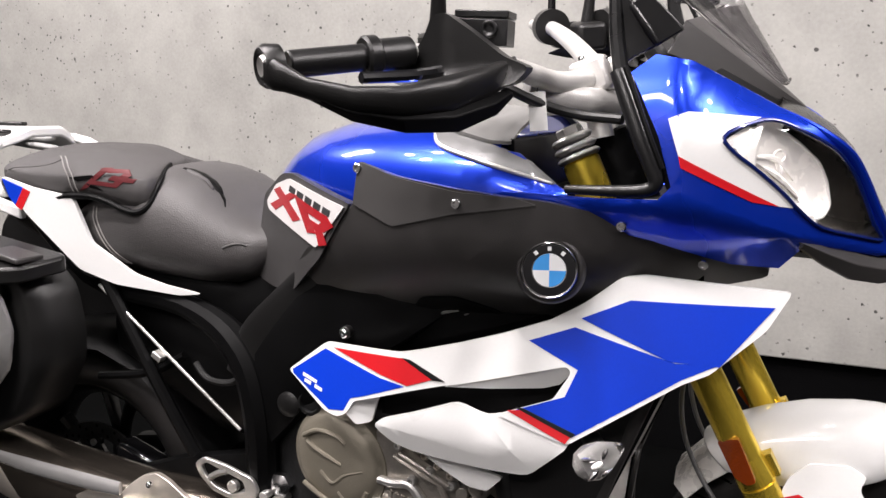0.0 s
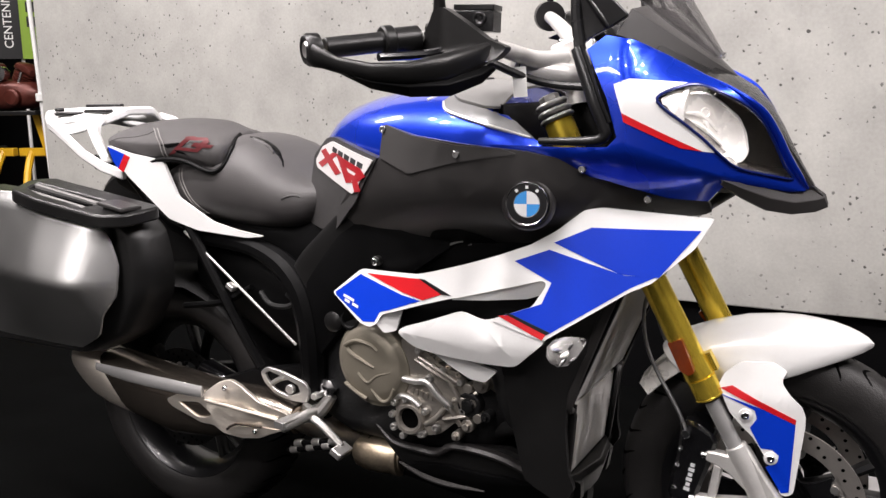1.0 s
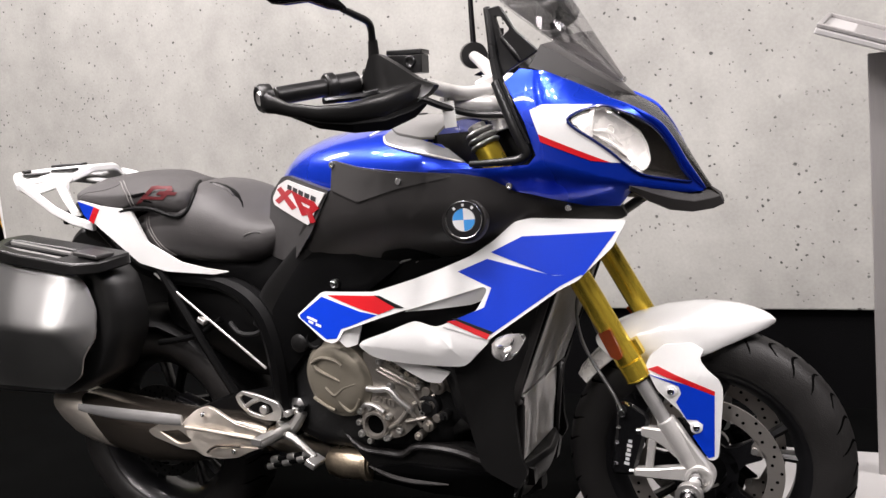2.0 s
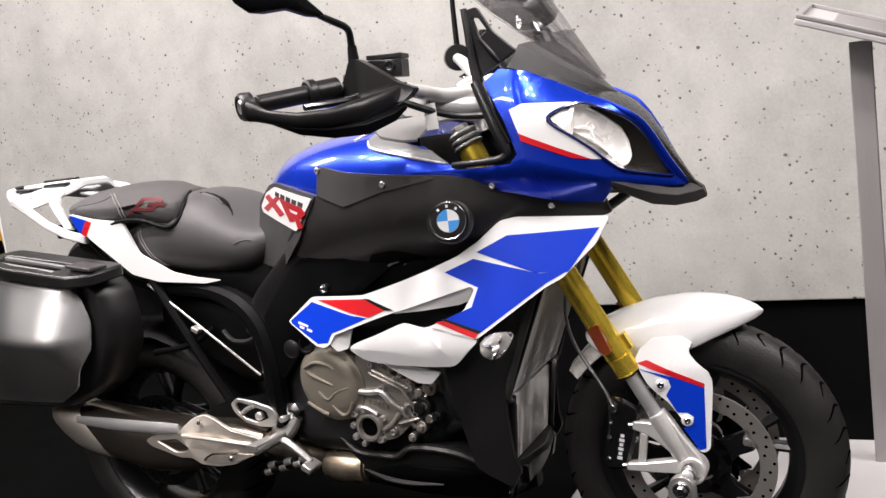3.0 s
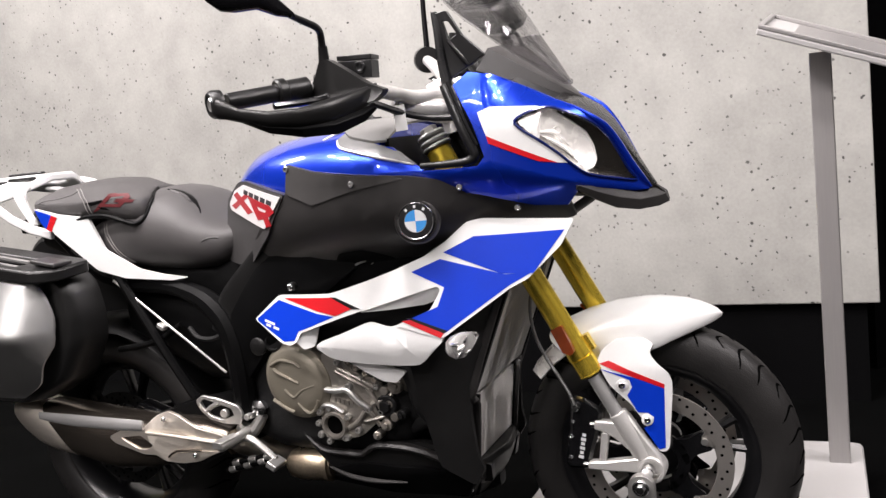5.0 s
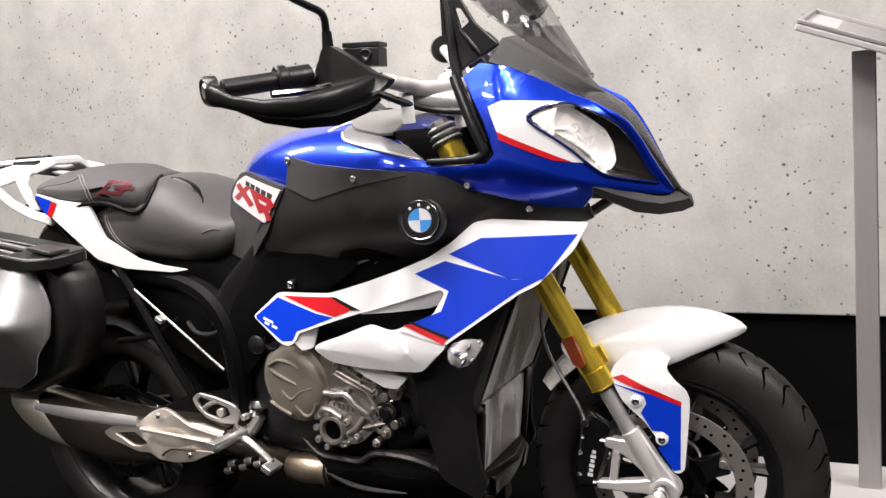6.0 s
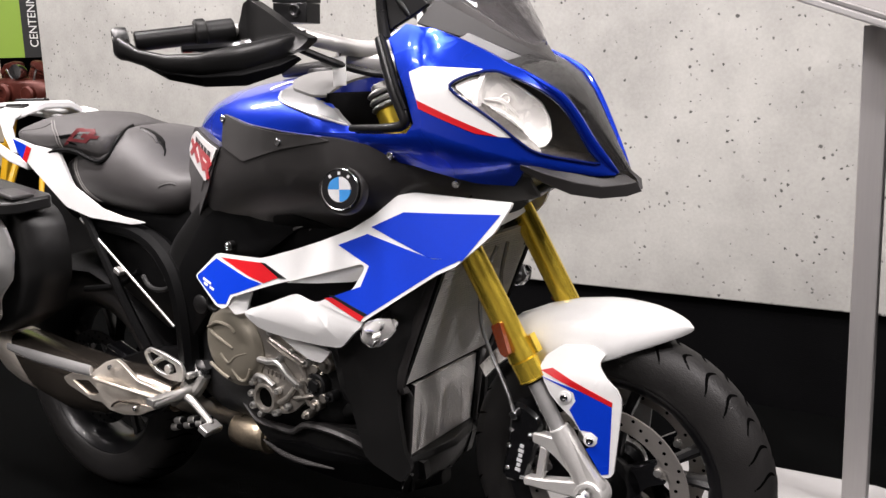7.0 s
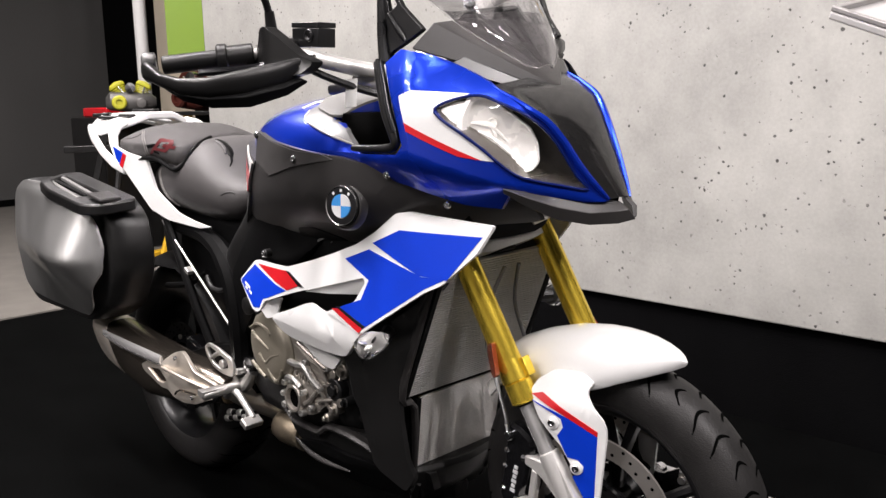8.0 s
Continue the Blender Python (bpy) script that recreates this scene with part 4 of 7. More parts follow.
for k in range(5):
    part("bar", box(-0.710 + 0.011 * k, -0.2015, 0.490 - 0.002 * k, 0.006, 0.003, 0.012, (0, 8, 0)), ENGINE, case, smooth=0)
head = part("cylinder_head", moved(loft([section(x, w, zb, zt, 16, 5) for x, w, zb, zt in ((-0.11, 0.165, -0.05, 0.05), (0.0, 0.175, -0.06, 0.06), (0.11, 0.17, -0.05, 0.055))]), Matrix.Translation((-0.60, -0.01, 0.585)) @ pose(0, 0, 0, 0, 32, 0)), ENGINE, bike, "cast cylinder head")
for k in range(6):
    c = V(-0.715 + 0.022 * k, -0.188, 0.605 - 0.0135 * k)
    part("screw", merge(bolt(c, (0, -1, 0), 0.008, 0.012)), STEEL, head)
    part("cable", tube([c + V(0, -0.004, 0.012), c + V(0.008, -0.012, 0.004), c + V(0.020, -0.006, -0.004)], 0.0035, 8), CABLE, head)
for x, z, r, h, m in ((-0.585, 0.475, 0.026, 0.200, ENGINE_DARK), (-0.560, 0.520, 0.018, 0.195, ENGINE), (-0.590, 0.430, 0.014, 0.198, ENGINE), (-0.548, 0.455, 0.011, 0.20, ENGINE_DARK), (-0.615, 0.405, 0.010, 0.20, ENGINE)):
    part("boss", merge(rod((x, -0.12, z), (x, -h + 0.004, z), r, 18), rod((x, -h + 0.008, z), (x, -h - 0.004, z), r * 0.55, 6)), m, case)
part("coolant_hose", tube([(-0.575, -0.17, 0.60), (-0.52, -0.185, 0.55), (-0.50, -0.18, 0.47), (-0.47, -0.15, 0.42)], 0.019, 12), CABLE, bike, "black coolant hose")
part("coolant_hose", tube([(-0.55, -0.14, 0.41), (-0.48, -0.17, 0.44), (-0.43, -0.17, 0.43)], 0.016, 12), CABLE, bike, "black coolant hose")
part("link_pipe", merge(moved(lathe([(0.020, 0.0), (0.034, 0.012), (0.041, 0.035), (0.043, 0.070), (0.040, 0.105), (0.033, 0.122)], 28), along((-0.905, -0.125, 0.302), (-0.80, -0.118, 0.302))), moved(lathe([(0.036, -0.008), (0.044, -0.006), (0.044, 0.006), (0.036, 0.008)], 24), along((-0.795, -0.118, 0.302), (-0.70, -0.11, 0.302)))), WARM_STEEL, bike, "heat-tinted steel collector box", smooth=50)
part("cover_plug", moved(lathe([(0.024, -0.01), (0.024, 0.012), (0.018, 0.014), (0.016, 0.008), (0.001, 0.008)], 20), along((-0.862, -0.185, 0.625), (-0.87, -1, 0.64))), ENGINE_DARK, clutch)
part("round_plug", moved(lathe([(0.022, -0.01), (0.022, 0.012), (0.016, 0.016), (0.001, 0.016)], 20), along((-0.905, -0.185, 0.615), (-0.91, -1, 0.62))), PLASTIC, bike)

# belly pan, side pods, radiators
both("belly_pan", lambda: sheet(nip([(-0.837, 0.395), (-0.825, 0.405), (-0.783, 0.352), (-0.669, 0.354), (-0.628, 0.379), (-0.521, 0.379), (-0.379, 0.314), (-0.385, 0.268), (-0.516, 0.285), (-0.660, 0.285), (-0.760, 0.310)], 0.006), lambda x, z: -0.165 + 0.30 * max(0, x + 0.56) + 0.4 * max(0, 0.32 - z), 0.02), PLASTIC, "black belly pan", 0.003)
both("belly_wing", lambda: sheet(nip([(-0.745, 0.318), (-0.655, 0.330), (-0.52, 0.322), (-0.40, 0.290), (-0.42, 0.235), (-0.56, 0.250), (-0.66, 0.262)], 0.006), lambda x, z: -0.178 + 0.30 * max(0, x + 0.56) + 0.5 * max(0, 0.31 - z), 0.012), PLASTIC_DARK, "", 0.002)
both("belly_edge", lambda: tube([(-0.832, -0.166, 0.404), (-0.778, -0.170, 0.360), (-0.715, -0.172, 0.354), (-0.669, -0.172, 0.353), (-0.630, -0.172, 0.374), (-0.541, -0.168, 0.368), (-0.470, -0.146, 0.333), (-0.400, -0.118, 0.286)], [0.003, 0.006, 0.008, 0.008, 0.008, 0.009, 0.009, 0.003], 8, 3, flat=1.6), COVER_GREY, "grey pan ledge")
both("belly_lip", lambda: tube([(-0.760, -0.178, 0.318), (-0.700, -0.184, 0.300), (-0.640, -0.184, 0.292), (-0.560, -0.178, 0.290)], [0.002, 0.006, 0.006, 0.002], 8, 3), COVER_GREY)
part("belly_floor", loft([section(x, w, zb, zt, 14, 4) for x, w, zb, zt in ((-0.82, 0.12, 0.255, 0.30), (-0.62, 0.14, 0.235, 0.29), (-0.45, 0.09, 0.215, 0.27), (-0.395, 0.02, 0.225, 0.26))]), PLASTIC_DARK, bike)
both("side_pod", lambda: sheet(nip([(-0.50, 0.60), (-0.41, 0.64), (-0.262, 0.752), (-0.285, 0.722), (-0.335, 0.625), (-0.378, 0.528), (-0.386, 0.449), (-0.386, 0.357), (-0.375, 0.322), (-0.40, 0.285), (-0.47, 0.34), (-0.49, 0.48)], 0.01), lambda x, z: -0.228 + 0.35 * max(0, x + 0.45) + 0.16 * max(0, 0.6 - z), 0.012), POD_BLACK, "black radiator side pod", 0.003)


def radiator(name, a, b, w0, w1, rows, fins):
    """A slightly curved core between the lower edge a and the upper edge b (x, z), with slanting fins."""
    d = Vector((b[0] - a[0], 0, b[1] - a[1]))
    up, h = d.normalized(), d.length
    out = up.cross(V(0, 1, 0)) * -1
    if out.x < 0:
        out = -out
    m = Matrix((V(0, 1, 0).to_4d(), up.to_4d(), out.to_4d(), V(0, 0, 0).to_4d())).transposed()
    m[0][3], m[1][3], m[2][3], m[3][3] = a[0], 0, a[1], 1
    for c in range(3):
        m[3][c] = 0
    ob = part(name, moved(loft([[V(-w, y, -0.03), V(w, y, -0.03), V(w, y, -0.002), V(-w, y, -0.002)] for y, w in ((0, w0), (h, w1))]), m), ENGINE_DARK, bike, "radiator core", smooth=0)
    bm = bmesh.new()
    for k in range(rows):
        y = (k + 0.5) / rows * h
        w = w0 + (w1 - w0) * y / h
        bmesh.ops.create_cube(bm, size=1, matrix=Matrix.Translation((0, y, 0.001)) @ Matrix.Diagonal((2 * w - 0.012, h / rows * 0.60, 0.012, 1)))
    tagged(part("fin", moved(bm, m), fins, ob, smooth=0), kind="stuff")
    for s in (-1, 1):
        part("frame", moved(box(s * (w0 + w1) / 2, h / 2, 0, 0.012, h, 0.022), m), PLASTIC_DARK, ob, smooth=0)
    return ob


radiator("radiator", (-0.385, 0.500), (-0.262, 0.785), 0.178, 0.170, 54, FIN_DARK)
radiator("oil_cooler", (-0.412, 0.322), (-0.392, 0.486), 0.126, 0.136, 40, RADIATOR)
part("air_dam", loft([[V(x + 0.10 * (y / 0.15) ** 2 * -0.4, y, z) for y in (-w, -w * 0.6, 0, w * 0.6, w)] + [V(x - 0.03, y, z) for y in (w, 0, -w)] for x, z, w in ((-0.372, 0.330, 0.160), (-0.365, 0.318, 0.160), (-0.378, 0.280, 0.140), (-0.410, 0.235, 0.110), (-0.450, 0.220, 0.080))]), PLASTIC, bike, "black air dam under the oil cooler", bevel=0.003)
# charcoal rails stand in for light falling on the front of the pods
for s in (-1, 1):
    part("core_rail", tube([(-0.262, s * 0.176, 0.790), (-0.330, s * 0.182, 0.640), (-0.384, s * 0.180, 0.500), (-0.386, s * 0.142, 0.470), (-0.402, s * 0.132, 0.322)], [0.006, 0.012, 0.013, 0.012, 0.008], 10, 3, flat=0.6), COVER_GREY, bike, "core rail, charcoal for the lit pod front")
part("cowl_stay", rod((-0.193, 0.006, 0.856), (-0.120, 0.10, 0.905), 0.011, 14), ALU, bike, "silver cowl stay")
ind = both("indicator", lambda: moved(loft([section(x, w, -h, h, 18, 2.2) for x, w, h in ((-0.034, 0.008, 0.008), (-0.026, 0.020, 0.020), (-0.010, 0.025, 0.026), (0.010, 0.021, 0.022), (0.030, 0.010, 0.011), (0.040, 0.003, 0.004))]), Matrix.Translation((-0.350, -0.280, 0.640)) @ pose(0, 0, 0, 0, -28, 24)), LENS, "clear front indicator lens")
for o in ind:
    o.visible_shadow = False
IND = Matrix.Translation((-0.352, -0.272, 0.638)) @ pose(0, 0, 0, 0, -28, 24)
both("indicator_bowl", lambda: moved(loft([section(x, w, -h, h, 14, 2.2) for x, w, h in ((-0.030, 0.006, 0.006), (-0.02, 0.012, 0.015), (0.012, 0.008, 0.019), (0.028, 0.003, 0.012))]), IND), SHIELD, "grey lamp bowl")
both("reflector_cup", lambda: merge(*[moved(loft([section(x, w, -h, h, 8, 2.0) for x, w, h in ((-0.008, 0.001, 0.001), (-0.004, 0.003, 0.003), (0.004, 0.003, 0.003), (0.009, 0.001, 0.001))]), IND @ Matrix.Translation((dx, -0.013, dz)) @ pose(0, 0, 0, 0, tilt, 0)) for dx, dz, tilt in ((-0.014, -0.010, -20), (0.002, -0.014, 0), (-0.012, 0.009, 30), (0.010, 0.006, -30))]), CHROME, "bright facet")
both("bulb", lambda: moved(loft([section(x, w, -w, w, 10, 2) for x, w in ((-0.008, 0.002), (-0.004, 0.004), (0.003, 0.004), (0.007, 0.002))]), IND @ Matrix.Translation((-0.004, -0.016, -0.001))), LENS_GREY, "small pale bulb")
both("indicator_stalk", lambda: tube([(-0.345, -0.262, 0.64), (-0.36, -0.24, 0.64), (-0.38, -0.21, 0.645)], 0.014, 10), PLASTIC)

# upper cowl with headlights
COWL = [(-0.328, 1.160), (-0.298, 1.183), (-0.252, 1.174), (-0.218, 1.154), (-0.170, 1.127), (-0.116, 1.096), (-0.080, 1.073), (-0.057, 1.051), (-0.038, 1.016), (-0.021, 0.975), (-0.003, 0.939), (0.010, 0.915), (0.007, 0.909), (-0.017, 0.909), (-0.053, 0.920), (-0.080, 0.927), (-0.112, 0.926), (-0.139, 0.897), (-0.200, 0.904), (-0.301, 0.937), (-0.424, 0.964), (-0.520, 0.985), (-0.500, 1.000), (-0.362, 0.996), (-0.284, 0.997), (-0.268, 1.014), (-0.286, 1.078), (-0.311, 1.130)]
LIGHT = [(-0.208, 1.077), (-0.185, 1.092), (-0.154, 1.098), (-0.120, 1.085), (-0.079, 1.060), (-0.054, 1.028), (-0.038, 0.992), (-0.024, 0.955), (-0.012, 0.932), (-0.042, 0.940), (-0.087, 0.955), (-0.113, 0.977), (-0.138, 1.006), (-0.168, 1.035), (-0.195, 1.058)]
BOWL = [(-0.172, 1.091), (-0.155, 1.091), (-0.123, 1.067), (-0.097, 1.040), (-0.086, 1.013), (-0.081, 0.982), (-0.088, 0.967), (-0.101, 0.964), (-0.131, 0.990), (-0.158, 1.017), (-0.177, 1.040), (-0.179, 1.062)]
# the lamp opening is cut through the panel
CUT = COWL[:12] + LIGHT[8::-1] + LIGHT[:7:-1] + [COWL[11]] + COWL[12:]


def far_cowl(bm):
    """The far cowl half stands a little back of the near one's image."""
    return moved(mirrored(bm), Matrix.Translation((-0.035, -0.030, 0)))


cowl_r = part("front_cowl", sheet(CUT, f_cowl, 0.008, cell=0.016), BLUE, bike, "glossy blue front cowl half")
cowl_l = part("front_cowl", far_cowl(sheet(CUT, f_cowl, 0.008, cell=0.016)), BLUE, bike, "glossy blue front cowl half")


def edge_gap(x, z):
    """The distance from a point to the outline of the lamp opening."""
    p, best = Vector((x, z)), 1.0
    for a, b in zip(LIGHT, LIGHT[1:] + LIGHT[:1]):
        a, d = Vector(a), Vector(b) - Vector(a)
        u = min(1.0, max(0.0, (p - a).dot(d) / d.length_squared))
        best = min(best, (p - a - d * u).length)
    return best


def f_bowl(x, z):
    """The housing behind the lens: steep walls, then a deep back."""
    e = min(1.0, edge_gap(x, z) / 0.009)
    return f_cowl(x, z) + 0.003 + 0.072 * (1 - (1 - e) ** 2)


for side, f in ((cowl_r, lambda b: b), (cowl_l, far_cowl)):
    part("white_decal", f(sheet([(-0.275, 1.101), (-0.251, 1.110), (-0.168, 1.102), (-0.185, 1.0935), (-0.2095, 1.077), (-0.1965, 1.056), (-0.168, 1.033), (-0.1385, 1.004), (-0.121, 0.984), (-0.140, 0.987), (-0.260, 1.054)], f_cowl, 0.001, 0.0008, 0.016)), WHITE, side, smooth=60)
    part("red_decal", f(sheet([(-0.260, 1.054), (-0.140, 0.987), (-0.172, 0.994), (-0.257, 1.039)], f_cowl, 0.001, 0.0010, 0.016)), RED, side, smooth=60)
    hl = part("headlight", f(sheet(LIGHT, f_bowl, 0.003, 0.0, 0.007)), HOUSING_SHEEN, bike, "deep headlight housing, brown-grey for lens reflections", smooth=60)

    def f_dish(x, z):
        """The pale dish inside: hollow towards the middle."""
        return f_cowl(x, z) + 0.046 - 4.0 * ((x + 0.125) ** 2 + 0.7 * (z - 1.035) ** 2)

    part("reflector", f(sheet(nip(BOWL, 0.005), f_dish, 0.002, 0.0, 0.008)), LENS_GREY, hl, "pale reflector bowl", smooth=60)
    part("reflector_lip", f(tube([(x, f_dish(x, z) - 0.001, z) for x, z in nip(BOWL, 0.005)], 0.0022, 6, 1, True)), ALU_WHITE, hl)
    part("marker", f(sheet(nip([(-0.205, 1.076), (-0.187, 1.088), (-0.171, 1.090), (-0.179, 1.045), (-0.191, 1.056)], 0.003), lambda x, z: f_cowl(x, z) + 0.010 + 0.25 * (x + 0.205), 0.002, 0.0, 0.008)), LENS_GREY, hl, "pale marker lamp", smooth=60)
    part("divider", f(sheet([(-0.172, 1.096), (-0.165, 1.096), (-0.171, 1.060), (-0.172, 1.034), (-0.180, 1.044), (-0.178, 1.066)], lambda x, z: f_cowl(x, z) + 0.010, 0.012, 0.0, 0.02)), ALU_WHITE, hl)
    for fold in (((-0.172, 1.050), (-0.150, 1.046), (-0.128, 1.018)), ((-0.165, 1.036), (-0.146, 1.022), (-0.120, 0.994)), ((-0.150, 1.046), (-0.144, 1.030), (-0.146, 1.018))):
        part("reflector_fold", f(tube([(x, f_dish(x, z) - 0.002, z) for x, z in fold], [0.002, 0.005, 0.002], 6, 4)), LENS_GREY, hl)
    pc = V(-0.146, f_dish(-0.146, 1.050) - 0.001, 1.050)
    part("lamp_seat", f(moved(lathe([(0.010, -0.006), (0.010, 0.001), (0.008, 0.003), (0.006, 0.001), (0.0005, 0.001)], 24), along(pc, pc + V(0.7, -1, 0.0)))), LENS_GREY, hl)
    part("bezel", f(tube([(x, f_cowl(x, z) - 0.001, z) for x, z in LIGHT], 0.0030, 8, 3, True)), BLUE_DARK, hl, "dark blue rim")
    part("lens", f(sheet(LIGHT, f_cowl, 0.0012, 0.0006, 0.02)), LENS, hl, "clear headlight lens", smooth=60).visible_shadow = False


def strip(points, wide, rise, material, name, label="", thick=0.004, n=8):
    """A centre piece from the right cowl edge to the left one along a line of x, z with half-widths."""
    rings = []
    bm = bmesh.new()
    for (x, z), w, h in zip(points, wide, rise):
        rings.append([bm.verts.new((x + h * (1 - (2 * k / n - 1) ** 2), w * (2 * k / n - 1), z + 0.4 * h * (1 - (2 * k / n - 1) ** 2))) for k in range(n + 1)])
    for a, b in zip(rings, rings[1:]):
        for k in range(n):
            bm.faces.new((a[k], a[k + 1], b[k + 1], b[k]))
    bmesh.ops.solidify(bm, geom=bm.faces[:], thickness=thick)
    return part(name, bm, material, bike, label, smooth=50)


NOSE_NEAR = [(-0.150, -0.152, 1.114), (-0.112, -0.146, 1.094), (-0.080, -0.134, 1.072), (-0.057, -0.114, 1.050), (-0.038, -0.092, 1.015), (-0.021, -0.071, 0.974), (-0.003, -0.048, 0.938), (0.010, -0.028, 0.913)]
NOSE_FAR = [(-0.185, 0.108, 1.140), (-0.145, 0.108, 1.118), (-0.108, 0.100, 1.094), (-0.082, 0.088, 1.062), (-0.060, 0.078, 1.026), (-0.037, 0.070, 0.982), (-0.014, 0.058, 0.940), (0.004, 0.046, 0.910)]
nose = bmesh.new()
nose_rows = []
for a, b in zip(NOSE_NEAR, NOSE_FAR):
    a, b = Vector(a), Vector(b)
    nose_rows.append([nose.verts.new(a.lerp(b, k / 8) + V(0.012, 0, 0.004) * (1 - (k / 4 - 1) ** 2)) for k in range(9)])
for a, b in zip(nose_rows, nose_rows[1:]):
    for k in range(8):
        nose.faces.new((a[k], a[k + 1], b[k + 1], b[k]))
bmesh.ops.solidify(nose, geom=nose.faces[:], thickness=0.004)
part("nose_panel", nose, NOSE_GREY, bike, "dark grey gloss nose panel", smooth=50)
part("nose_edge", tube(NOSE_NEAR, [0.001, 0.004, 0.006, 0.007, 0.007, 0.007, 0.006, 0.003], 10), BLUE, bike, "glossy blue nose rib")
part("nose_edge", tube(NOSE_FAR, [0.001, 0.005, 0.007, 0.008, 0.008, 0.007, 0.006, 0.003], 10), BLUE, bike, "glossy blue nose rib")


# beak: two wings that meet under the nose, each ending in a prong
def beak_wing():
    rings = []
    for up, low in (((-0.114, -0.168, 0.938), (-0.112, -0.170, 0.930)), ((-0.082, -0.132, 0.930), (-0.082, -0.140, 0.904)), ((-0.046, -0.092, 0.919), (-0.048, -0.100, 0.880)), ((-0.015, -0.050, 0.907), (-0.011, -0.056, 0.869)), ((0.006, -0.018, 0.910), (0.024, -0.018, 0.870)), ((0.016, -0.004, 0.908), (0.043, 0.006, 0.877))):
        u, w = Vector(up), Vector(low)
        m = u.lerp(w, 0.55) + V(0.006, -0.006, 0.004)
        n = V(-0.004, 0.007, -0.001)
        rings.append([u, m, w, w + n, m + n * 1.3, u + n])
    return loft(rings)


beak_far = beak_wing()
for v in beak_far.verts:
    v.co.y = 0.016 - 0.95 * v.co.y
    v.co.z += 0.004 + 0.16 * max(0.0, 0.03 - v.co.x)
bmesh.ops.reverse_faces(beak_far, faces=beak_far.faces)
part("beak", beak_wing(), COVER_GREY, bike, "black pointed beak wing under the headlights", smooth=30, bevel=0.0015)
part("beak", beak_far, COVER_GREY, bike, "black pointed beak wing under the headlights", smooth=30, bevel=0.0015)
part("cowl_floor", loft([section(x, w, z - 0.01, z + 0.02, 12, 3) for x, w, z in ((-0.32, 0.20, 0.945), (-0.20, 0.18, 0.925), (-0.10, 0.14, 0.915), (-0.02, 0.05, 0.905))]), PLASTIC_DARK, bike)
TRIM = [(-0.346, 1.162), (-0.327, 1.118), (-0.308, 1.072), (-0.292, 1.034), (-0.288, 1.018), (-0.300, 1.009), (-0.335, 1.006), (-0.408, 1.006)]
both("cockpit_trim", lambda: tube([(x, -0.258 + 0.2 * max(0.0, z - 1.08), z) for x, z in TRIM], [0.010, 0.012, 0.012, 0.011, 0.010, 0.009, 0.008, 0.006], 14, 5, flat=0.9), TRIM_BLACK, "rounded black trim round the cockpit opening")
both("trim_lip", lambda: tube([(x + 0.014, -0.272 + 0.2 * max(0.0, z - 1.08), z + 0.004) for x, z in TRIM[:4]], 0.004, 8, 5), PLASTIC_DARK)
part("bulkhead", prism(nip([(-0.225, 0.96), (0.225, 0.96), (0.222, 1.10), (0.18, 1.15), (-0.18, 1.15), (-0.222, 1.10)], 0.01), 0.008, Matrix.Translation((-0.245, 0, 0)) @ pose(0, 0, 0, 0, 0, 90)), PLASTIC_DARK, bike, smooth=0)
part("cockpit_floor", box(-0.375, 0, 0.965, 0.26, 0.40, 0.02), PLASTIC_DARK, bike, smooth=0)
part("tank_front", box(-0.508, 0, 0.95, 0.010, 0.40, 0.24), PLASTIC_DARK, bike, smooth=0, bevel=0.004)
both("cockpit_liner", lambda: sheet([(-0.325, 1.150), (-0.275, 1.010), (-0.225, 0.990), (-0.222, 1.120), (-0.28, 1.170)], lambda x, z: f_cowl(x, z) + 0.0095, 0.004), PLASTIC_DARK)

# wind screen and its base
def base_wedge(shift, rise, low, start):
    """A wedge that runs from both cowl tops to a blunt tip on the middle line."""
    rings = []
    for u in (start, start + 0.12, 0.3, 0.45, 0.62, 0.82, 0.95, 1.0):
        x, w, z, h = -0.285 + 0.164 * u, 0.205 * (1 - u) ** 0.9 + 0.006 if u < 1 else 0.006, 1.182 - 0.076 * u, rise * (1 - u) + 0.006
        rings.append([V(x, -w, z), V(x + 0.016 * (1 - u), -0.80 * w, z + h), V(x + 0.022 * (1 - u), -0.4 * w, z + h * 1.25), V(x + 0.024 * (1 - u), 0.4 * w, z + h * 1.25), V(x + 0.016 * (1 - u), 0.80 * w, z + h), V(x, w, z), V(x - 0.01, 0.4 * w, z - low), V(x - 0.01, -0.4 * w, z - low)])
    return moved(loft(rings), Matrix.Translation(shift))


# charcoal instead of black: the colour carries the ceiling's reflection on the wedge
part("screen_base", base_wedge((0, 0, 0), 0.040, 0.008, -0.02), COVER_GREY, bike, "wedge-shaped windscreen base, charcoal for its ceiling reflection", smooth=28, bevel=0.003)
part("screen_lip", base_wedge((0.018, 0.006, -0.022), 0.016, 0.006, 0.15), TRIM_BLACK, bike, "dark grey lip under the windscreen base", smooth=28, bevel=0.002)
wind = strip([(-0.40, 1.39), (-0.375, 1.355), (-0.335, 1.311), (-0.292, 1.273), (-0.242, 1.226), (-0.194, 1.184), (-0.157, 1.148)], [0.150, 0.160, 0.168, 0.165, 0.135, 0.090, 0.030], [0.090, 0.088, 0.078, 0.060, 0.040, 0.022, 0.010], SCREEN, "windscreen", "clear lightly smoked windscreen", 0.003, 14)
wind.visible_shadow = False
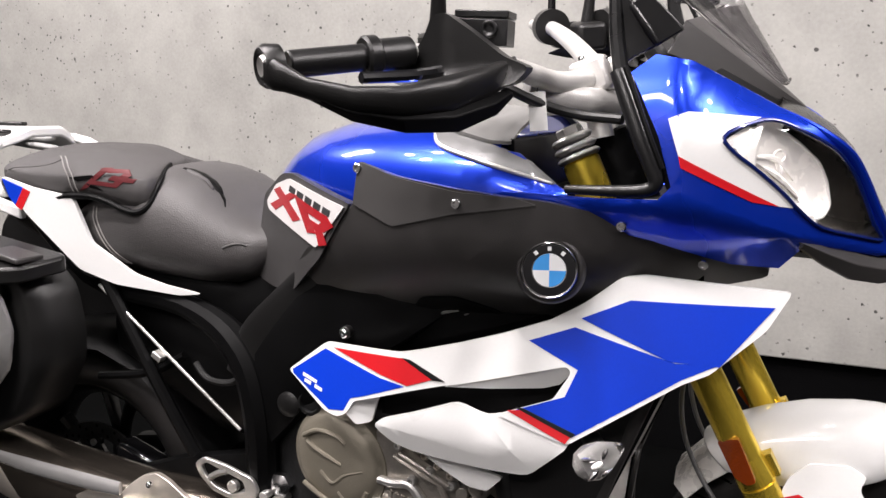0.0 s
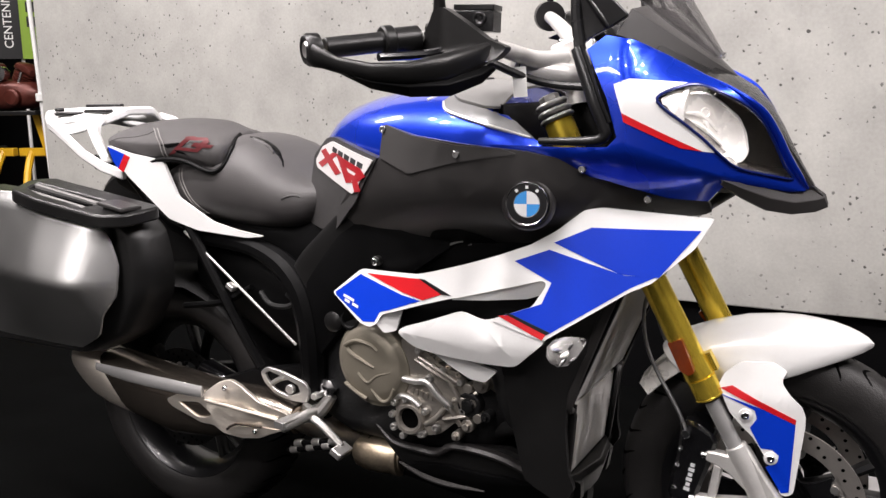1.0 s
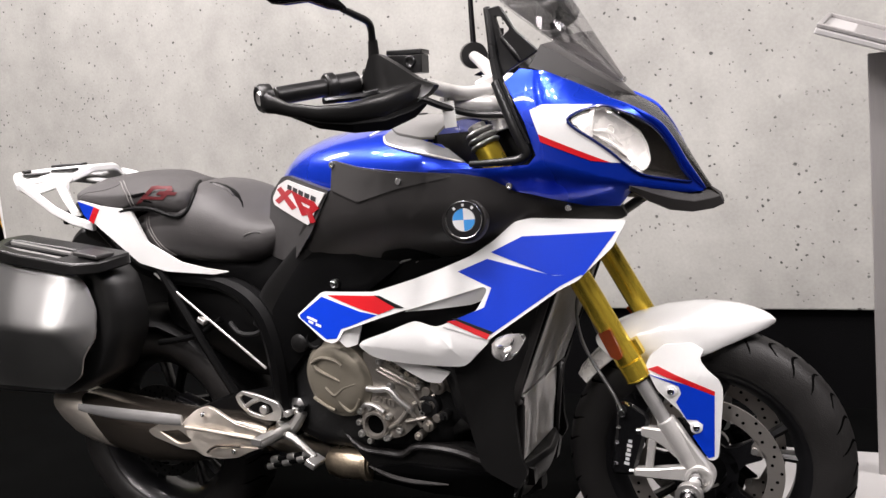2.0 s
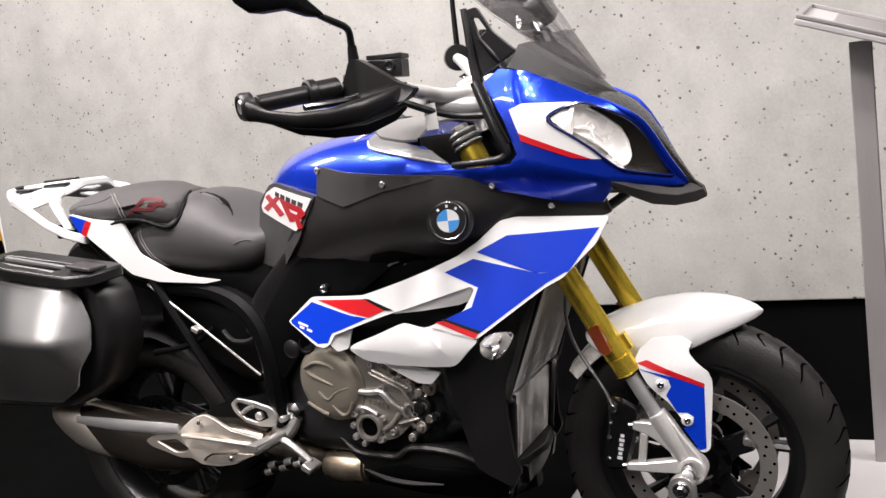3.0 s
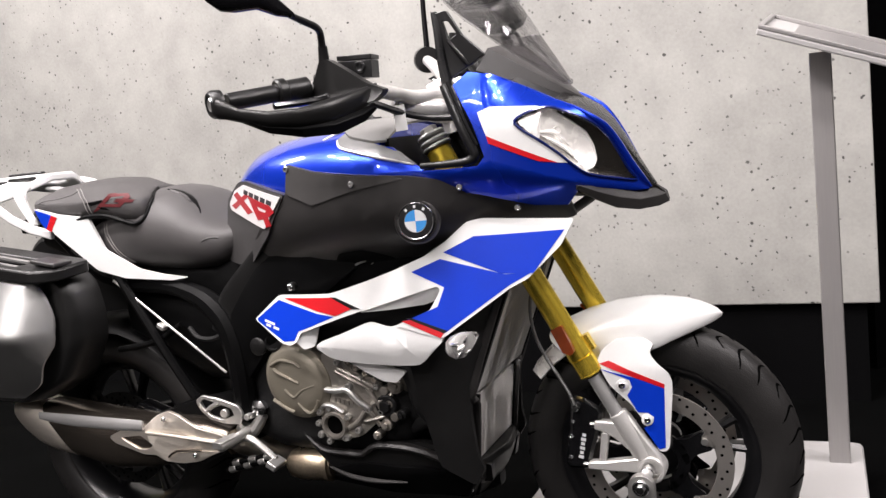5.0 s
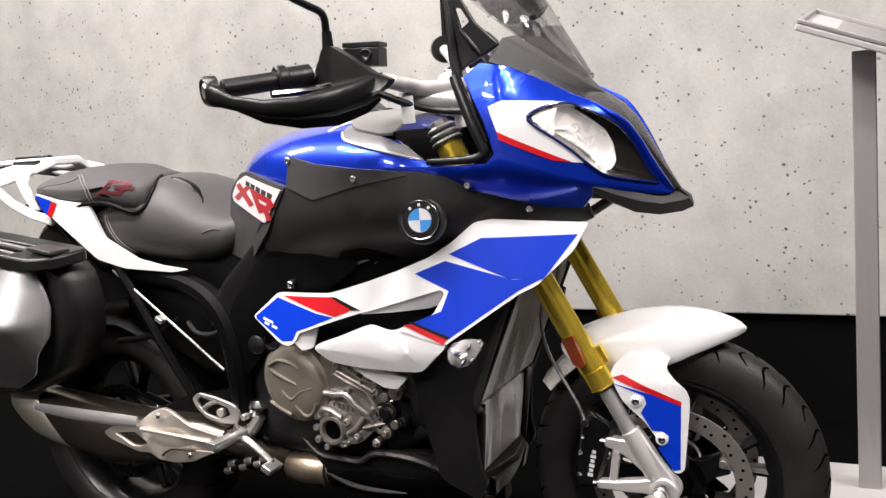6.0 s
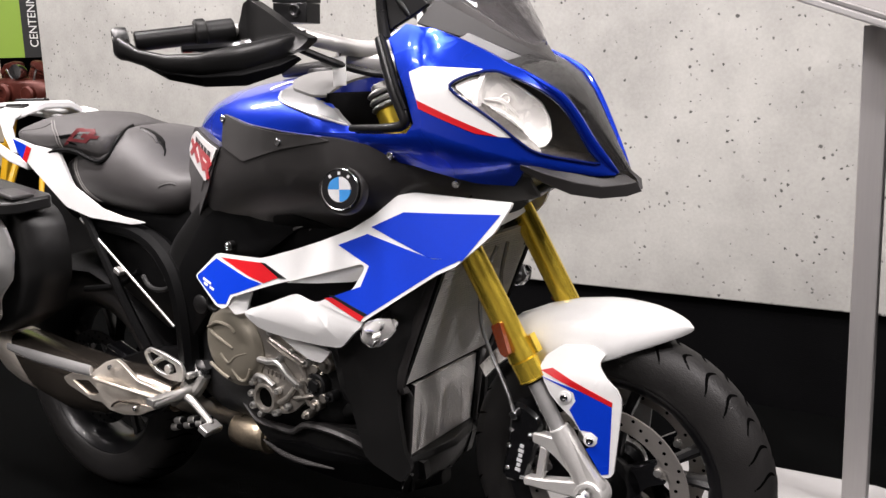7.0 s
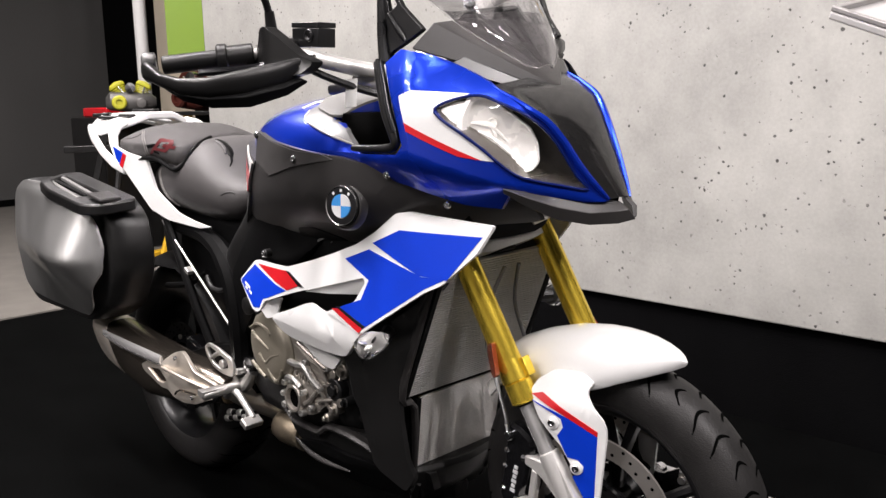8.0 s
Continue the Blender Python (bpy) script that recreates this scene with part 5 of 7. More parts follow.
part("screen_edge", tube([(-0.375, -0.160, 1.355), (-0.335, -0.168, 1.311), (-0.292, -0.165, 1.273), (-0.242, -0.135, 1.226), (-0.194, -0.090, 1.184), (-0.157, -0.030, 1.148), (-0.146, 0.0, 1.154), (-0.157, 0.030, 1.148), (-0.194, 0.090, 1.184), (-0.242, 0.135, 1.226), (-0.292, 0.165, 1.273), (-0.335, 0.168, 1.311), (-0.375, 0.160, 1.355)], 0.0022, 6, 4), LENS, wind, "polished screen edge").visible_shadow = False


def bracket():
    """A folded plate with an opening and a thick rear bar that holds the screen."""
    bm = prism(nip([(-0.365, 1.306), (-0.334, 1.310), (-0.309, 1.260), (-0.268, 1.216), (-0.300, 1.196), (-0.330, 1.180), (-0.352, 1.162), (-0.356, 1.236)], 0.005), 0.012, None, nip([(-0.345, 1.290), (-0.332, 1.288), (-0.318, 1.262), (-0.334, 1.250)], 0.003))
    for v in bm.verts:
        v.co.y += -0.222 + 0.30 * max(0.0, v.co.x + 0.335)
    return merge(bm, tube([(-0.362, -0.216, 1.310), (-0.356, -0.220, 1.262), (-0.352, -0.224, 1.210), (-0.344, -0.228, 1.160)], [0.007, 0.009, 0.010, 0.011], 10, 4), tube([(-0.334, -0.224, 1.248), (-0.312, -0.218, 1.215), (-0.300, -0.214, 1.196)], [0.004, 0.006, 0.004], 8, 3))


both("screen_bracket", bracket, TRIM_BLACK, "black windscreen bracket", 0.002)
for s in (-1, 1):
    part("screw", bolt((-0.250, s * 0.100, 1.262), (0.7, s * 0.45, 0.6), 0.012, 0.007), CHROME, bike)

# ---------------------------------------------------------------- front end (built straight, then turned with the steering)
def steered(name, bm, material, parent=None, label="", smooth=35, bevel=0.0):
    return part(name, moved(bm, STEER), material, parent or bike, label, smooth, bevel)


def on_fork(s, k):
    """A point on the axis of a fork leg, k metres up from the axle."""
    return V(-0.009 if s > 0 else -0.027, 0.122 if s > 0 else -0.114, AXF.z) + RAKE * k


def guard_mid(x):
    return 0.032 + 0.08 * x


def other_side(bm):
    """The image in the middle plane of the mudguard."""
    for v in bm.verts:
        v.co.y = 2 * guard_mid(v.co.x) - v.co.y
    bmesh.ops.reverse_faces(bm, faces=bm.faces)
    return bm


# fork feet and calipers: outlines on the plane of the near leg, the far ones are their image in the mudguard's middle plane
FOOT_WEB = [(-0.139, 0.416), (-0.122, 0.416), (-0.096, 0.414), (-0.066, 0.434), (-0.031, 0.378), (0.000, 0.335), (0.007, 0.313), (-0.020, 0.290), (-0.052, 0.337), (-0.096, 0.377), (-0.118, 0.390), (-0.141, 0.397)]
FOOT_ARM = [(-0.159, 0.323), (-0.120, 0.325), (-0.059, 0.334), (-0.030, 0.340), (-0.010, 0.296), (-0.061, 0.303), (-0.120, 0.304), (-0.161, 0.306)]
FOOT_STRUT = [(-0.125, 0.393), (-0.109, 0.388), (-0.122, 0.316), (-0.138, 0.316)]
CALIPER = [(-0.190, 0.462), (-0.180, 0.470), (-0.157, 0.464), (-0.128, 0.446), (-0.121, 0.432), (-0.136, 0.379), (-0.158, 0.312), (-0.168, 0.303), (-0.206, 0.303), (-0.213, 0.316), (-0.208, 0.345), (-0.197, 0.396)]


def slab(outline, y, depth, chamfer):
    """A flat casting between y and y + depth with chamfered edges on its outer face."""
    fine = nip(outline, 0.004)
    turn = -1 if sum(fine[k - 1][0] * fine[k][1] - fine[k][0] * fine[k - 1][1] for k in range(len(fine))) > 0 else 1
    inner = []
    for i, (x, z) in enumerate(fine):
        (px, pz), (qx, qz) = fine[i - 1], fine[(i + 1) % len(fine)]
        tx, tz = qx - px, qz - pz
        n = math.hypot(tx, tz) or 1
        sx, sz = turn * tz / n, -turn * tx / n
        inner.append((x + sx * chamfer, z + sz * chamfer))
    return loft([[V(x, yy, z) for x, z in ring] for yy, ring in ((y + depth, fine), (y + chamfer, fine), (y, inner))])


for s in (-1, 1):
    leg = steered("fork_leg", rod(on_fork(s, 0.325), on_fork(s, 0.70), 0.0255, 28), GOLD, label="gold anodised fork tube")
    steered("fork_collar", merge(rod(on_fork(s, 0.256), on_fork(s, 0.300), 0.0270, 28), rod(on_fork(s, 0.298), on_fork(s, 0.345), 0.0285, 28, 0.0258), rod(on_fork(s, 0.256), on_fork(s, 0.263), 0.0282, 28), moved(box(0, 0, 0, 0.030, 0.020, 0.036), Matrix.Translation(on_fork(s, 0.325) + V(0.022, -s * 0.008, 0.004)) @ pose(0, 0, 0, 0, -26, 0))), GOLD, leg)
    steered("fork_seal", rod(on_fork(s, 0.252), on_fork(s, 0.258), 0.0225, 24), PLASTIC_DARK, leg)
    steered("fork_slider", rod(on_fork(s, 0.10), on_fork(s, 0.30), 0.0160, 28), POLISH, leg, "polished fork slider")
    side = (lambda b: b) if s < 0 else other_side
    foot = part("fork_foot", side(merge(moved(lathe([(0.0172, 0.012), (0.0200, 0.010), (0.0208, 0.0), (0.0215, -0.05), (0.0225, -0.10), (0.018, -0.125)], 28), along(V(-0.083, -0.076, 0.424), V(-0.128, -0.084, 0.514))), moved(lathe([(0.0300, -0.026), (0.0300, 0.014), (0.0275, 0.018), (0.0215, 0.018), (0.0205, 0.010), (0.001, 0.010)], 32), along(V(-0.023, -0.074, 0.311), V(-0.023, -1, 0.311))))), ALU_WHITE, leg, "cast silver fork foot")
    part("web", side(slab(FOOT_WEB, -0.086, 0.022, 0.003)), ALU_WHITE, foot)
    part("caliper_mount", side(slab(FOOT_ARM, -0.088, 0.022, 0.003)), ALU_WHITE, foot)
    part("strut", side(slab(FOOT_STRUT, -0.084, 0.014, 0.003)), ALU_WHITE, foot)
    for x, z in ((-0.139, 0.4065), (-0.160, 0.3145)):
        part("clamp_screw", side(rod((x, -0.078, z), (x - 0.011, -0.078, z - 0.0005), 0.0075, 12)), CHROME, foot)
    cal = part("brake_caliper", side(merge(slab(CALIPER, -0.080, 0.030, 0.007), slab([(x * 0.92 - 0.013, z * 0.92 + 0.031) for x, z in CALIPER], -0.044, 0.045, 0.003))), GLOSS_BLACK, bike, "black radial brake caliper")
    for k in range(6):
        part("bar", side(box(-0.1755 + 0.0021 * k, -0.0812, 0.332 + 0.0100 * k, 0.011 - 0.003 * (k % 2), 0.002, 0.0065, (0, 12, 0))), BADGE_WHITE, cal, smooth=0)
    for x, z in ((-0.199, 0.330), (-0.194, 0.378), (-0.188, 0.412), (-0.180, 0.438)):
        part("screw", side(bolt((x, -0.078, z), (-0.4, -1, 0), 0.0055, 0.006)), CHROME, cal)
    part("hose_joint", side(merge(rod((-0.178, -0.076, 0.446), (-0.178, -0.092, 0.446), 0.0085, 12), rod((-0.178, -0.086, 0.446), (-0.186, -0.082, 0.466), 0.0055, 10))), CHROME, cal)
    ref = prism(nip([(-0.213, 0.625), (-0.181, 0.641), (-0.152, 0.587), (-0.164, 0.577), (-0.183, 0.580)], 0.004), 0.012)
    ref_y = (STEER @ on_fork(s, 0.345)).y + s * 0.026
    for v in ref.verts:
        v.co.y = ref_y + s * v.co.y + s * 0.7 * (v.co.x + 0.183)
    part("reflector", ref, AMBER, leg, "amber side reflector", 0, 0.002)
    part("brake_hose", side(tube([V(-0.185, -0.083, 0.464), V(-0.193, -0.078, 0.480), V(-0.216, -0.066, 0.512), V(-0.246, -0.052, 0.552), V(-0.270, -0.046, 0.610), V(-0.276, -0.03, 0.68), V(-0.25, -0.01, 0.76)], 0.0040, 8)), HOSE, bike, "grey braided brake hose")
for k in (0.56, 0.70):
    steered("triple_clamp", moved(loft([section(x, w, -0.018, 0.018, 20, 3) for x, w in ((-0.045, 0.06), (-0.02, 0.135), (0.02, 0.142), (0.04, 0.12))]), Matrix.Translation(V(-0.035, 0, 0.30) + RAKE * k) @ pose(0, 0, 0, 0, -25.5, 0)), ALU, label="cast triple clamp")
for s in (-1, 1):
    top0, top1 = V(-0.385, s * 0.105, 0.935), V(-0.430, s * 0.105, 1.036)
    up = (top1 - top0).normalized()
    tube_top = part("fork_top", rod(top0, top1, 0.0285, 28), GOLD, bike, "gold fork tube end")
    for k in (0.0, 0.014, 0.028):
        part("ring", rod(top1 + up * k, top1 + up * (k + 0.010), 0.034 - 0.06 * k, 28), ALU, tube_top, "silver ring")
    part("cap", rod(top1 + up * 0.038, top1 + up * 0.052, 0.020, 6), ALU, tube_top)
part("steering_head", rod(V(-0.275, 0, 0.78), V(-0.42, 0, 1.07), 0.04, 20), PLASTIC_DARK, bike)


def wheel(name, c, half, radius, rim_r, front):
    """A cast wheel: barrel rim with hub, split spokes, tyre with grooves and brake discs."""
    at = Matrix.Translation(c)
    turn = STEER if front else Matrix.Identity(4)

    def put(nm, bm, material, parent, label="", smooth=35):
        return part(nm, moved(bm, turn @ at), material, parent, label, smooth)

    rim_prof = [(rim_r + 0.006, -half * 0.72), (rim_r + 0.008, -half * 0.66), (rim_r - 0.012, -half * 0.60), (rim_r - 0.030, -half * 0.2), (rim_r - 0.030, half * 0.2), (rim_r - 0.012, half * 0.60), (rim_r + 0.008, half * 0.66), (rim_r + 0.006, half * 0.72), (rim_r - 0.006, half * 0.72), (rim_r - 0.020, half * 0.60), (rim_r - 0.038, half * 0.2), (rim_r - 0.038, -half * 0.2), (rim_r - 0.020, -half * 0.60), (rim_r - 0.006, -half * 0.72)]
    rim = put(name, lathe(rim_prof, 64, True), RIM, bike, "gloss black cast wheel")
    put("hub", lathe([(0.02, -0.055), (0.045, -0.05), (0.050, -0.03), (0.038, -0.015), (0.038, 0.015), (0.050, 0.03), (0.045, 0.05), (0.02, 0.055)], 28), RIM, rim)
    for k in range(5):
        a = radians(72 * k + 14)
        for d in (-0.16, 0.16):
            p0 = V(0.040 * math.cos(a), 0, 0.040 * math.sin(a))
            p1 = V(0.5 * rim_r * math.cos(a + d * 0.7), 0, 0.5 * rim_r * math.sin(a + d * 0.7))
            p2 = V((rim_r - 0.03) * math.cos(a + d * 1.25), 0, (rim_r - 0.03) * math.sin(a + d * 1.25))
            put("spoke", tube([p0, p1, p2], [0.014, 0.010, 0.013], 8, 4, flat=1.5), RIM, rim)
    h = radius - rim_r
    prof = []
    for k in range(25):
        a = math.pi * (k / 24) - math.pi / 2
        prof.append((rim_r + h * max(0.0, math.cos(a)) ** 0.72, half * math.copysign(abs(math.sin(a)) ** 0.85, math.sin(a)) * (0.78 + 0.22 * math.cos(a) ** 0.5 if math.cos(a) > 0 else 0.78)))
    prof += [(rim_r - 0.006, half * 0.70), (rim_r - 0.006, -half * 0.70)]
    put("tyre", lathe(prof, 96, True), RUBBER, rim, "black road tyre with curved grooves", 50)

    def tread(u):
        """Radius at the sideways place u (-1 to 1) of the tread."""
        for p, q in zip(prof[:25], prof[1:25]):
            if p[1] <= u * half <= q[1]:
                return p[0] + (q[0] - p[0]) * (u * half - p[1]) / (q[1] - p[1])
        return radius

    bm = bmesh.new()
    n = 36 if front else 30
    for k in range(n):
        for s in (-1, 1):
            a0 = 2 * math.pi * (k + (0.5 if s > 0 else 0)) / n
            rows = []
            long = 0.80 if k % 3 else 0.62
            for j in range(10):
                v = j / 9
                u = 0.10 + (long - 0.10) * v
                a = a0 - 0.04 * v + 0.050 * math.sin(math.pi * v)
                r = tread(s * u) + 0.0007
                wdt = 0.0042 * (0.35 + 0.65 * math.sin(math.pi * (0.08 + 0.84 * v)))
                rows.append([bm.verts.new((rr * math.cos(a + e / radius), s * u * half, rr * math.sin(a + e / radius))) for e, rr in ((-wdt, r - 0.002), (-wdt * 0.8, r), (wdt * 0.8, r), (wdt, r - 0.002))])
            for p, q in zip(rows, rows[1:]):
                for i in range(3):
                    bm.faces.new((p[i], p[i + 1], q[i + 1], q[i]))
    tagged(put("groove", bm, GROOVE, rim, smooth=0), kind="stuff")
    for s in ((-1, 1) if front else (-1,)):
        dr, din, y = (0.165, 0.129, 0.067) if front else (0.132, 0.10, 0.06)
        disc = put("brake_disc", lathe([(dr, s * y - 0.0025), (dr, s * y + 0.0025), (din, s * y + 0.0025), (din, s * y - 0.0025)], 64, True), DISC if front else ENGINE_DARK, bike, "drilled steel brake disc", 20)
        bm = bmesh.new()
        for k in range(48):
            a = 2 * math.pi * k / 48
            r = dr - 0.007 - 0.0085 * ((k * 2) % 3)
            for e in (-1, 1):
                bmesh.ops.create_circle(bm, cap_ends=True, radius=0.0036, segments=10, matrix=Matrix.Translation((r * math.cos(a), s * y + e * 0.0029, r * math.sin(a))) @ Matrix.Rotation(math.pi / 2, 4, "X"))
        tagged(put("hole", bm, GROOVE, disc, smooth=0), kind="stuff")
        spider = lathe([(0.072, s * y - 0.004), (0.072, s * y + 0.004), (0.046, s * y + 0.004), (0.046, s * y - 0.004)], 40, True)
        arms = [moved(prism(nip([(0.055, -0.034), (0.085, -0.020), (din - 0.004, -0.024), (din - 0.016, -0.008), (din - 0.016, 0.008), (din - 0.004, 0.024), (0.085, 0.020), (0.055, 0.034)], 0.006), 0.008, Matrix.Translation((0, s * y - 0.004, 0))), Matrix.Rotation(2 * math.pi * k / 5 + 0.82, 4, "Y")) for k in range(5)]
        put("carrier", merge(spider, *arms), GLOSS_BLACK, disc)
        for k in range(5):
            a = 2 * math.pi * k / 5 + 0.82
            lobe = prism(nip([(din + 0.003, -0.030), (din - 0.006, -0.014), (din - 0.020, -0.010), (din - 0.025, 0.0), (din - 0.020, 0.010), (din - 0.006, 0.014), (din + 0.003, 0.030)], 0.005), 0.005, Matrix.Translation((0, s * y - 0.0025, 0)))
            put("lobe", moved(lobe, Matrix.Rotation(a, 4, "Y")), DISC if front else ENGINE_DARK, disc)
            put("rivet", moved(moved(lathe([(0.0075, -0.007), (0.0075, 0.007), (0.005, 0.0085), (0.001, 0.0085)], 18), Matrix.Translation((din - 0.012, s * y, 0))), Matrix.Rotation(a, 4, "Y")), ALU, disc)
    return rim


wheel("front_wheel", AXF, 0.064, 0.308, 0.224, True)
wheel("rear_wheel", AXR, 0.096, 0.322, 0.222, False)
steered("front_axle", merge(rod(AXF + V(0, -0.140, 0), AXF + V(0, 0.140, 0), 0.013), rod(AXF + V(0, -0.144, 0), AXF + V(0, -0.138, 0), 0.016, 6)), CHROME, label="front axle with hexagon end")

# mudguard: a shell that tapers to the tip, with a blade down each side of the tyre
RIDGE = ((-0.245, 0.596, -0.205, 0.560, 0.066), (-0.207, 0.624, -0.165, 0.552, 0.072), (-0.155, 0.645, -0.115, 0.550, 0.076), (-0.092, 0.661, -0.062, 0.552, 0.077), (-0.031, 0.667, -0.012, 0.566, 0.075), (0.000, 0.667, 0.010, 0.574, 0.070), (0.028, 0.664, 0.030, 0.583, 0.065), (0.058, 0.659, 0.052, 0.591, 0.057), (0.085, 0.651, 0.074, 0.599, 0.047), (0.106, 0.642, 0.096, 0.607, 0.034), (0.120, 0.634, 0.113, 0.613, 0.020), (0.130, 0.624, 0.126, 0.619, 0.005))
bm_rings = []
for x0, z0, x1, z1, w in RIDGE:
    ring = []
    for inner in (0, 1):
        for j in range(17):
            a = math.pi / 2 * (j / 8 - 1) * (1 - 2 * inner)
            k = 1 - abs(math.cos(a)) ** 0.75
            x = x0 + (x1 - x0) * k
            ring.append(V(x, guard_mid(x) + (w - 0.0035 * inner) * math.copysign(abs(math.sin(a)) ** 0.85, math.sin(a)), z0 + (z1 - z0) * k - 0.004 * inner))
    bm_rings.append(ring)
guard = part("front_mudguard", loft(bm_rings), WHITE, bike, "white pointed front mudguard", smooth=60)


def f_mud(x, z):
    return -0.066 + 0.25 * x + 0.42 * max(0, z - 0.53)


MUD = [(-0.121, 0.553), (-0.112, 0.572), (-0.085, 0.592), (-0.030, 0.592), (-0.006, 0.577), (-0.0135, 0.566), (-0.013, 0.556), (0.000, 0.539), (0.022, 0.518), (0.029, 0.500), (0.029, 0.480), (0.015, 0.353), (0.006, 0.345), (-0.007, 0.347), (-0.016, 0.380), (-0.036, 0.420), (-0.058, 0.456), (-0.085, 0.484), (-0.099, 0.502)]
mud = [part("mudguard_side", sheet(nip(MUD, 0.005), f_mud, 0.005, cell=0.015), WHITE, bike, "white mudguard side blade", 50, 0.002), part("mudguard_side", other_side(sheet(nip(MUD, 0.005), f_mud, 0.005, cell=0.015)), WHITE, bike, "white mudguard side blade", 50, 0.002)]
for o, f in ((mud[0], lambda b: b), (mud[1], other_side)):
    part("decal_blue", f(sheet([(-0.116, 0.536), (-0.038, 0.509), (0.013, 0.485), (0.007, 0.354), (-0.006, 0.351), (-0.034, 0.400), (-0.014, 0.412), (-0.012, 0.424), (-0.024, 0.434), (-0.044, 0.436), (-0.063, 0.474), (-0.052, 0.492), (-0.056, 0.508), (-0.072, 0.516)], f_mud, 0.001, 0.001, 0.015)), BLUE_FILM, o, smooth=60)
    part("decal_red", f(sheet([(-0.117, 0.546), (-0.097, 0.551), (0.014, 0.494), (0.013, 0.485)], f_mud, 0.001, 0.0012, 0.015)), RED, o, smooth=60)
    for p in ((-0.072, 0.498), (-0.026, 0.418)):
        part("boss", f(moved(lathe([(0.0125, -0.002), (0.0125, 0.003), (0.010, 0.004), (0.001, 0.004)], 20), along((p[0], f_mud(*p), p[1]), (p[0] + 0.25, f_mud(*p) - 1, p[1])))), WHITE, o)
        part("screw", f(bolt((p[0], f_mud(*p) - 0.004, p[1]), (0.25, -1, 0), 0.0075)), CHROME, o)
steered("rear_mudflap", loft([[V(AXF.x + r * math.cos(radians(a)), e * 0.07, AXF.z + r * math.sin(radians(a))) for e, r in ((-1, 0.312), (-0.8, 0.338), (0, 0.342), (0.8, 0.338), (1, 0.312), (0.95, 0.310), (0, 0.338), (-0.95, 0.310))] for a in (116, 124, 132, 140)]), LENS_GREY, guard, "grey rear flap", smooth=60)

# handlebar, grips, hand guards, mirrors: given for the right side as it stands, the left is its image in the turned front end
BAR_TURN = Matrix.Translation(STEER_AT) @ Matrix.Rotation(radians(-4), 4, RAKE) @ Matrix.Translation(-STEER_AT)
OTHER = Matrix.Translation((0, 0, 1.11)) @ Matrix.Rotation(radians(7), 4, "X") @ Matrix.Translation((0, 0, -1.11)) @ BAR_TURN @ Matrix.Diagonal((1, -1, 1, 1)) @ BAR_TURN.inverted()


def bars(name, make, material, label="", smooth=35, bevel=0.0, parents=(None, None)):
    a = part(name, make(), material, parents[0] or bike, label, smooth, bevel)
    bm = moved(make(), OTHER)
    bmesh.ops.reverse_faces(bm, faces=bm.faces)
    return a, part(name, bm, material, parents[1] or bike, label, smooth, bevel)


part("handlebar", tube([(-0.695, -0.475, 1.170), (-0.629, -0.38, 1.182), (-0.585, -0.32, 1.188), (-0.53, -0.28, 1.182), (-0.485, -0.235, 1.166), (-0.455, -0.155, 1.150), (-0.436, -0.07, 1.154), (-0.430, 0.0, 1.160)], [0.011, 0.011, 0.012, 0.013, 0.015, 0.016, 0.016, 0.016], 16), ALU_WHITE, bike, "tapered silver handlebar half")
part("handlebar", tube([(-0.430, 0.0, 1.160), (-0.470, 0.09, 1.188), (-0.530, 0.18, 1.228), (-0.600, 0.28, 1.262), (-0.665, 0.38, 1.276)], [0.018, 0.018, 0.016, 0.013, 0.011], 16), ALU_WHITE, bike, "tapered silver handlebar half")
part("clamp_bridge", tube([(-0.490, -0.185, 1.140), (-0.462, -0.140, 1.128), (-0.430, -0.085, 1.118), (-0.405, -0.030, 1.112)], [0.012, 0.022, 0.027, 0.028], 12, 4, flat=0.8), ALU_WHITE, bike, "cast silver top bridge")
for y in (-0.045, 0.045):
    cl = part("bar_clamp", box(-0.430, y, 1.160, 0.058, 0.040, 0.056, (0, -20, 0)), ALU_WHITE, bike, "cast silver bar clamp", bevel=0.008)
    part("riser", moved(loft([section(x, w, -0.018, 0.018, 14, 3) for x, w in ((0, 0.016), (0.03, 0.019), (0.075, 0.024))]), Matrix.Translation((-0.428, y, 1.140)) @ pose(0, 0, 0, 0, 78, 0)), ALU_WHITE, cl)
    for dx in (-0.018, 0.018):
        part("screw", bolt((-0.430 + dx, y, 1.187), (-0.3, 0, 1), 0.005, 0.004), CHROME, cl)
grips = bars("grip", lambda: merge(rod((-0.700, -0.478, 1.169), (-0.632, -0.384, 1.181), 0.0175, 20), rod((-0.640, -0.395, 1.180), (-0.628, -0.378, 1.182), 0.027, 20), rod((-0.632, -0.384, 1.181), (-0.600, -0.338, 1.187), 0.022, 20)), PLASTIC, "ribbed black rubber grip")
END_AT, END_DIR = V(-0.713, -0.500, 1.1665), V(-0.57, -0.82, -0.10)
bars("bar_end", lambda: moved(lathe([(0.0150, -0.014), (0.0150, 0.006), (0.012, 0.010), (0.007, 0.008), (0.0005, 0.008)], 24), along(END_AT, END_AT + END_DIR)), ALU, "silver bar end", parents=grips)


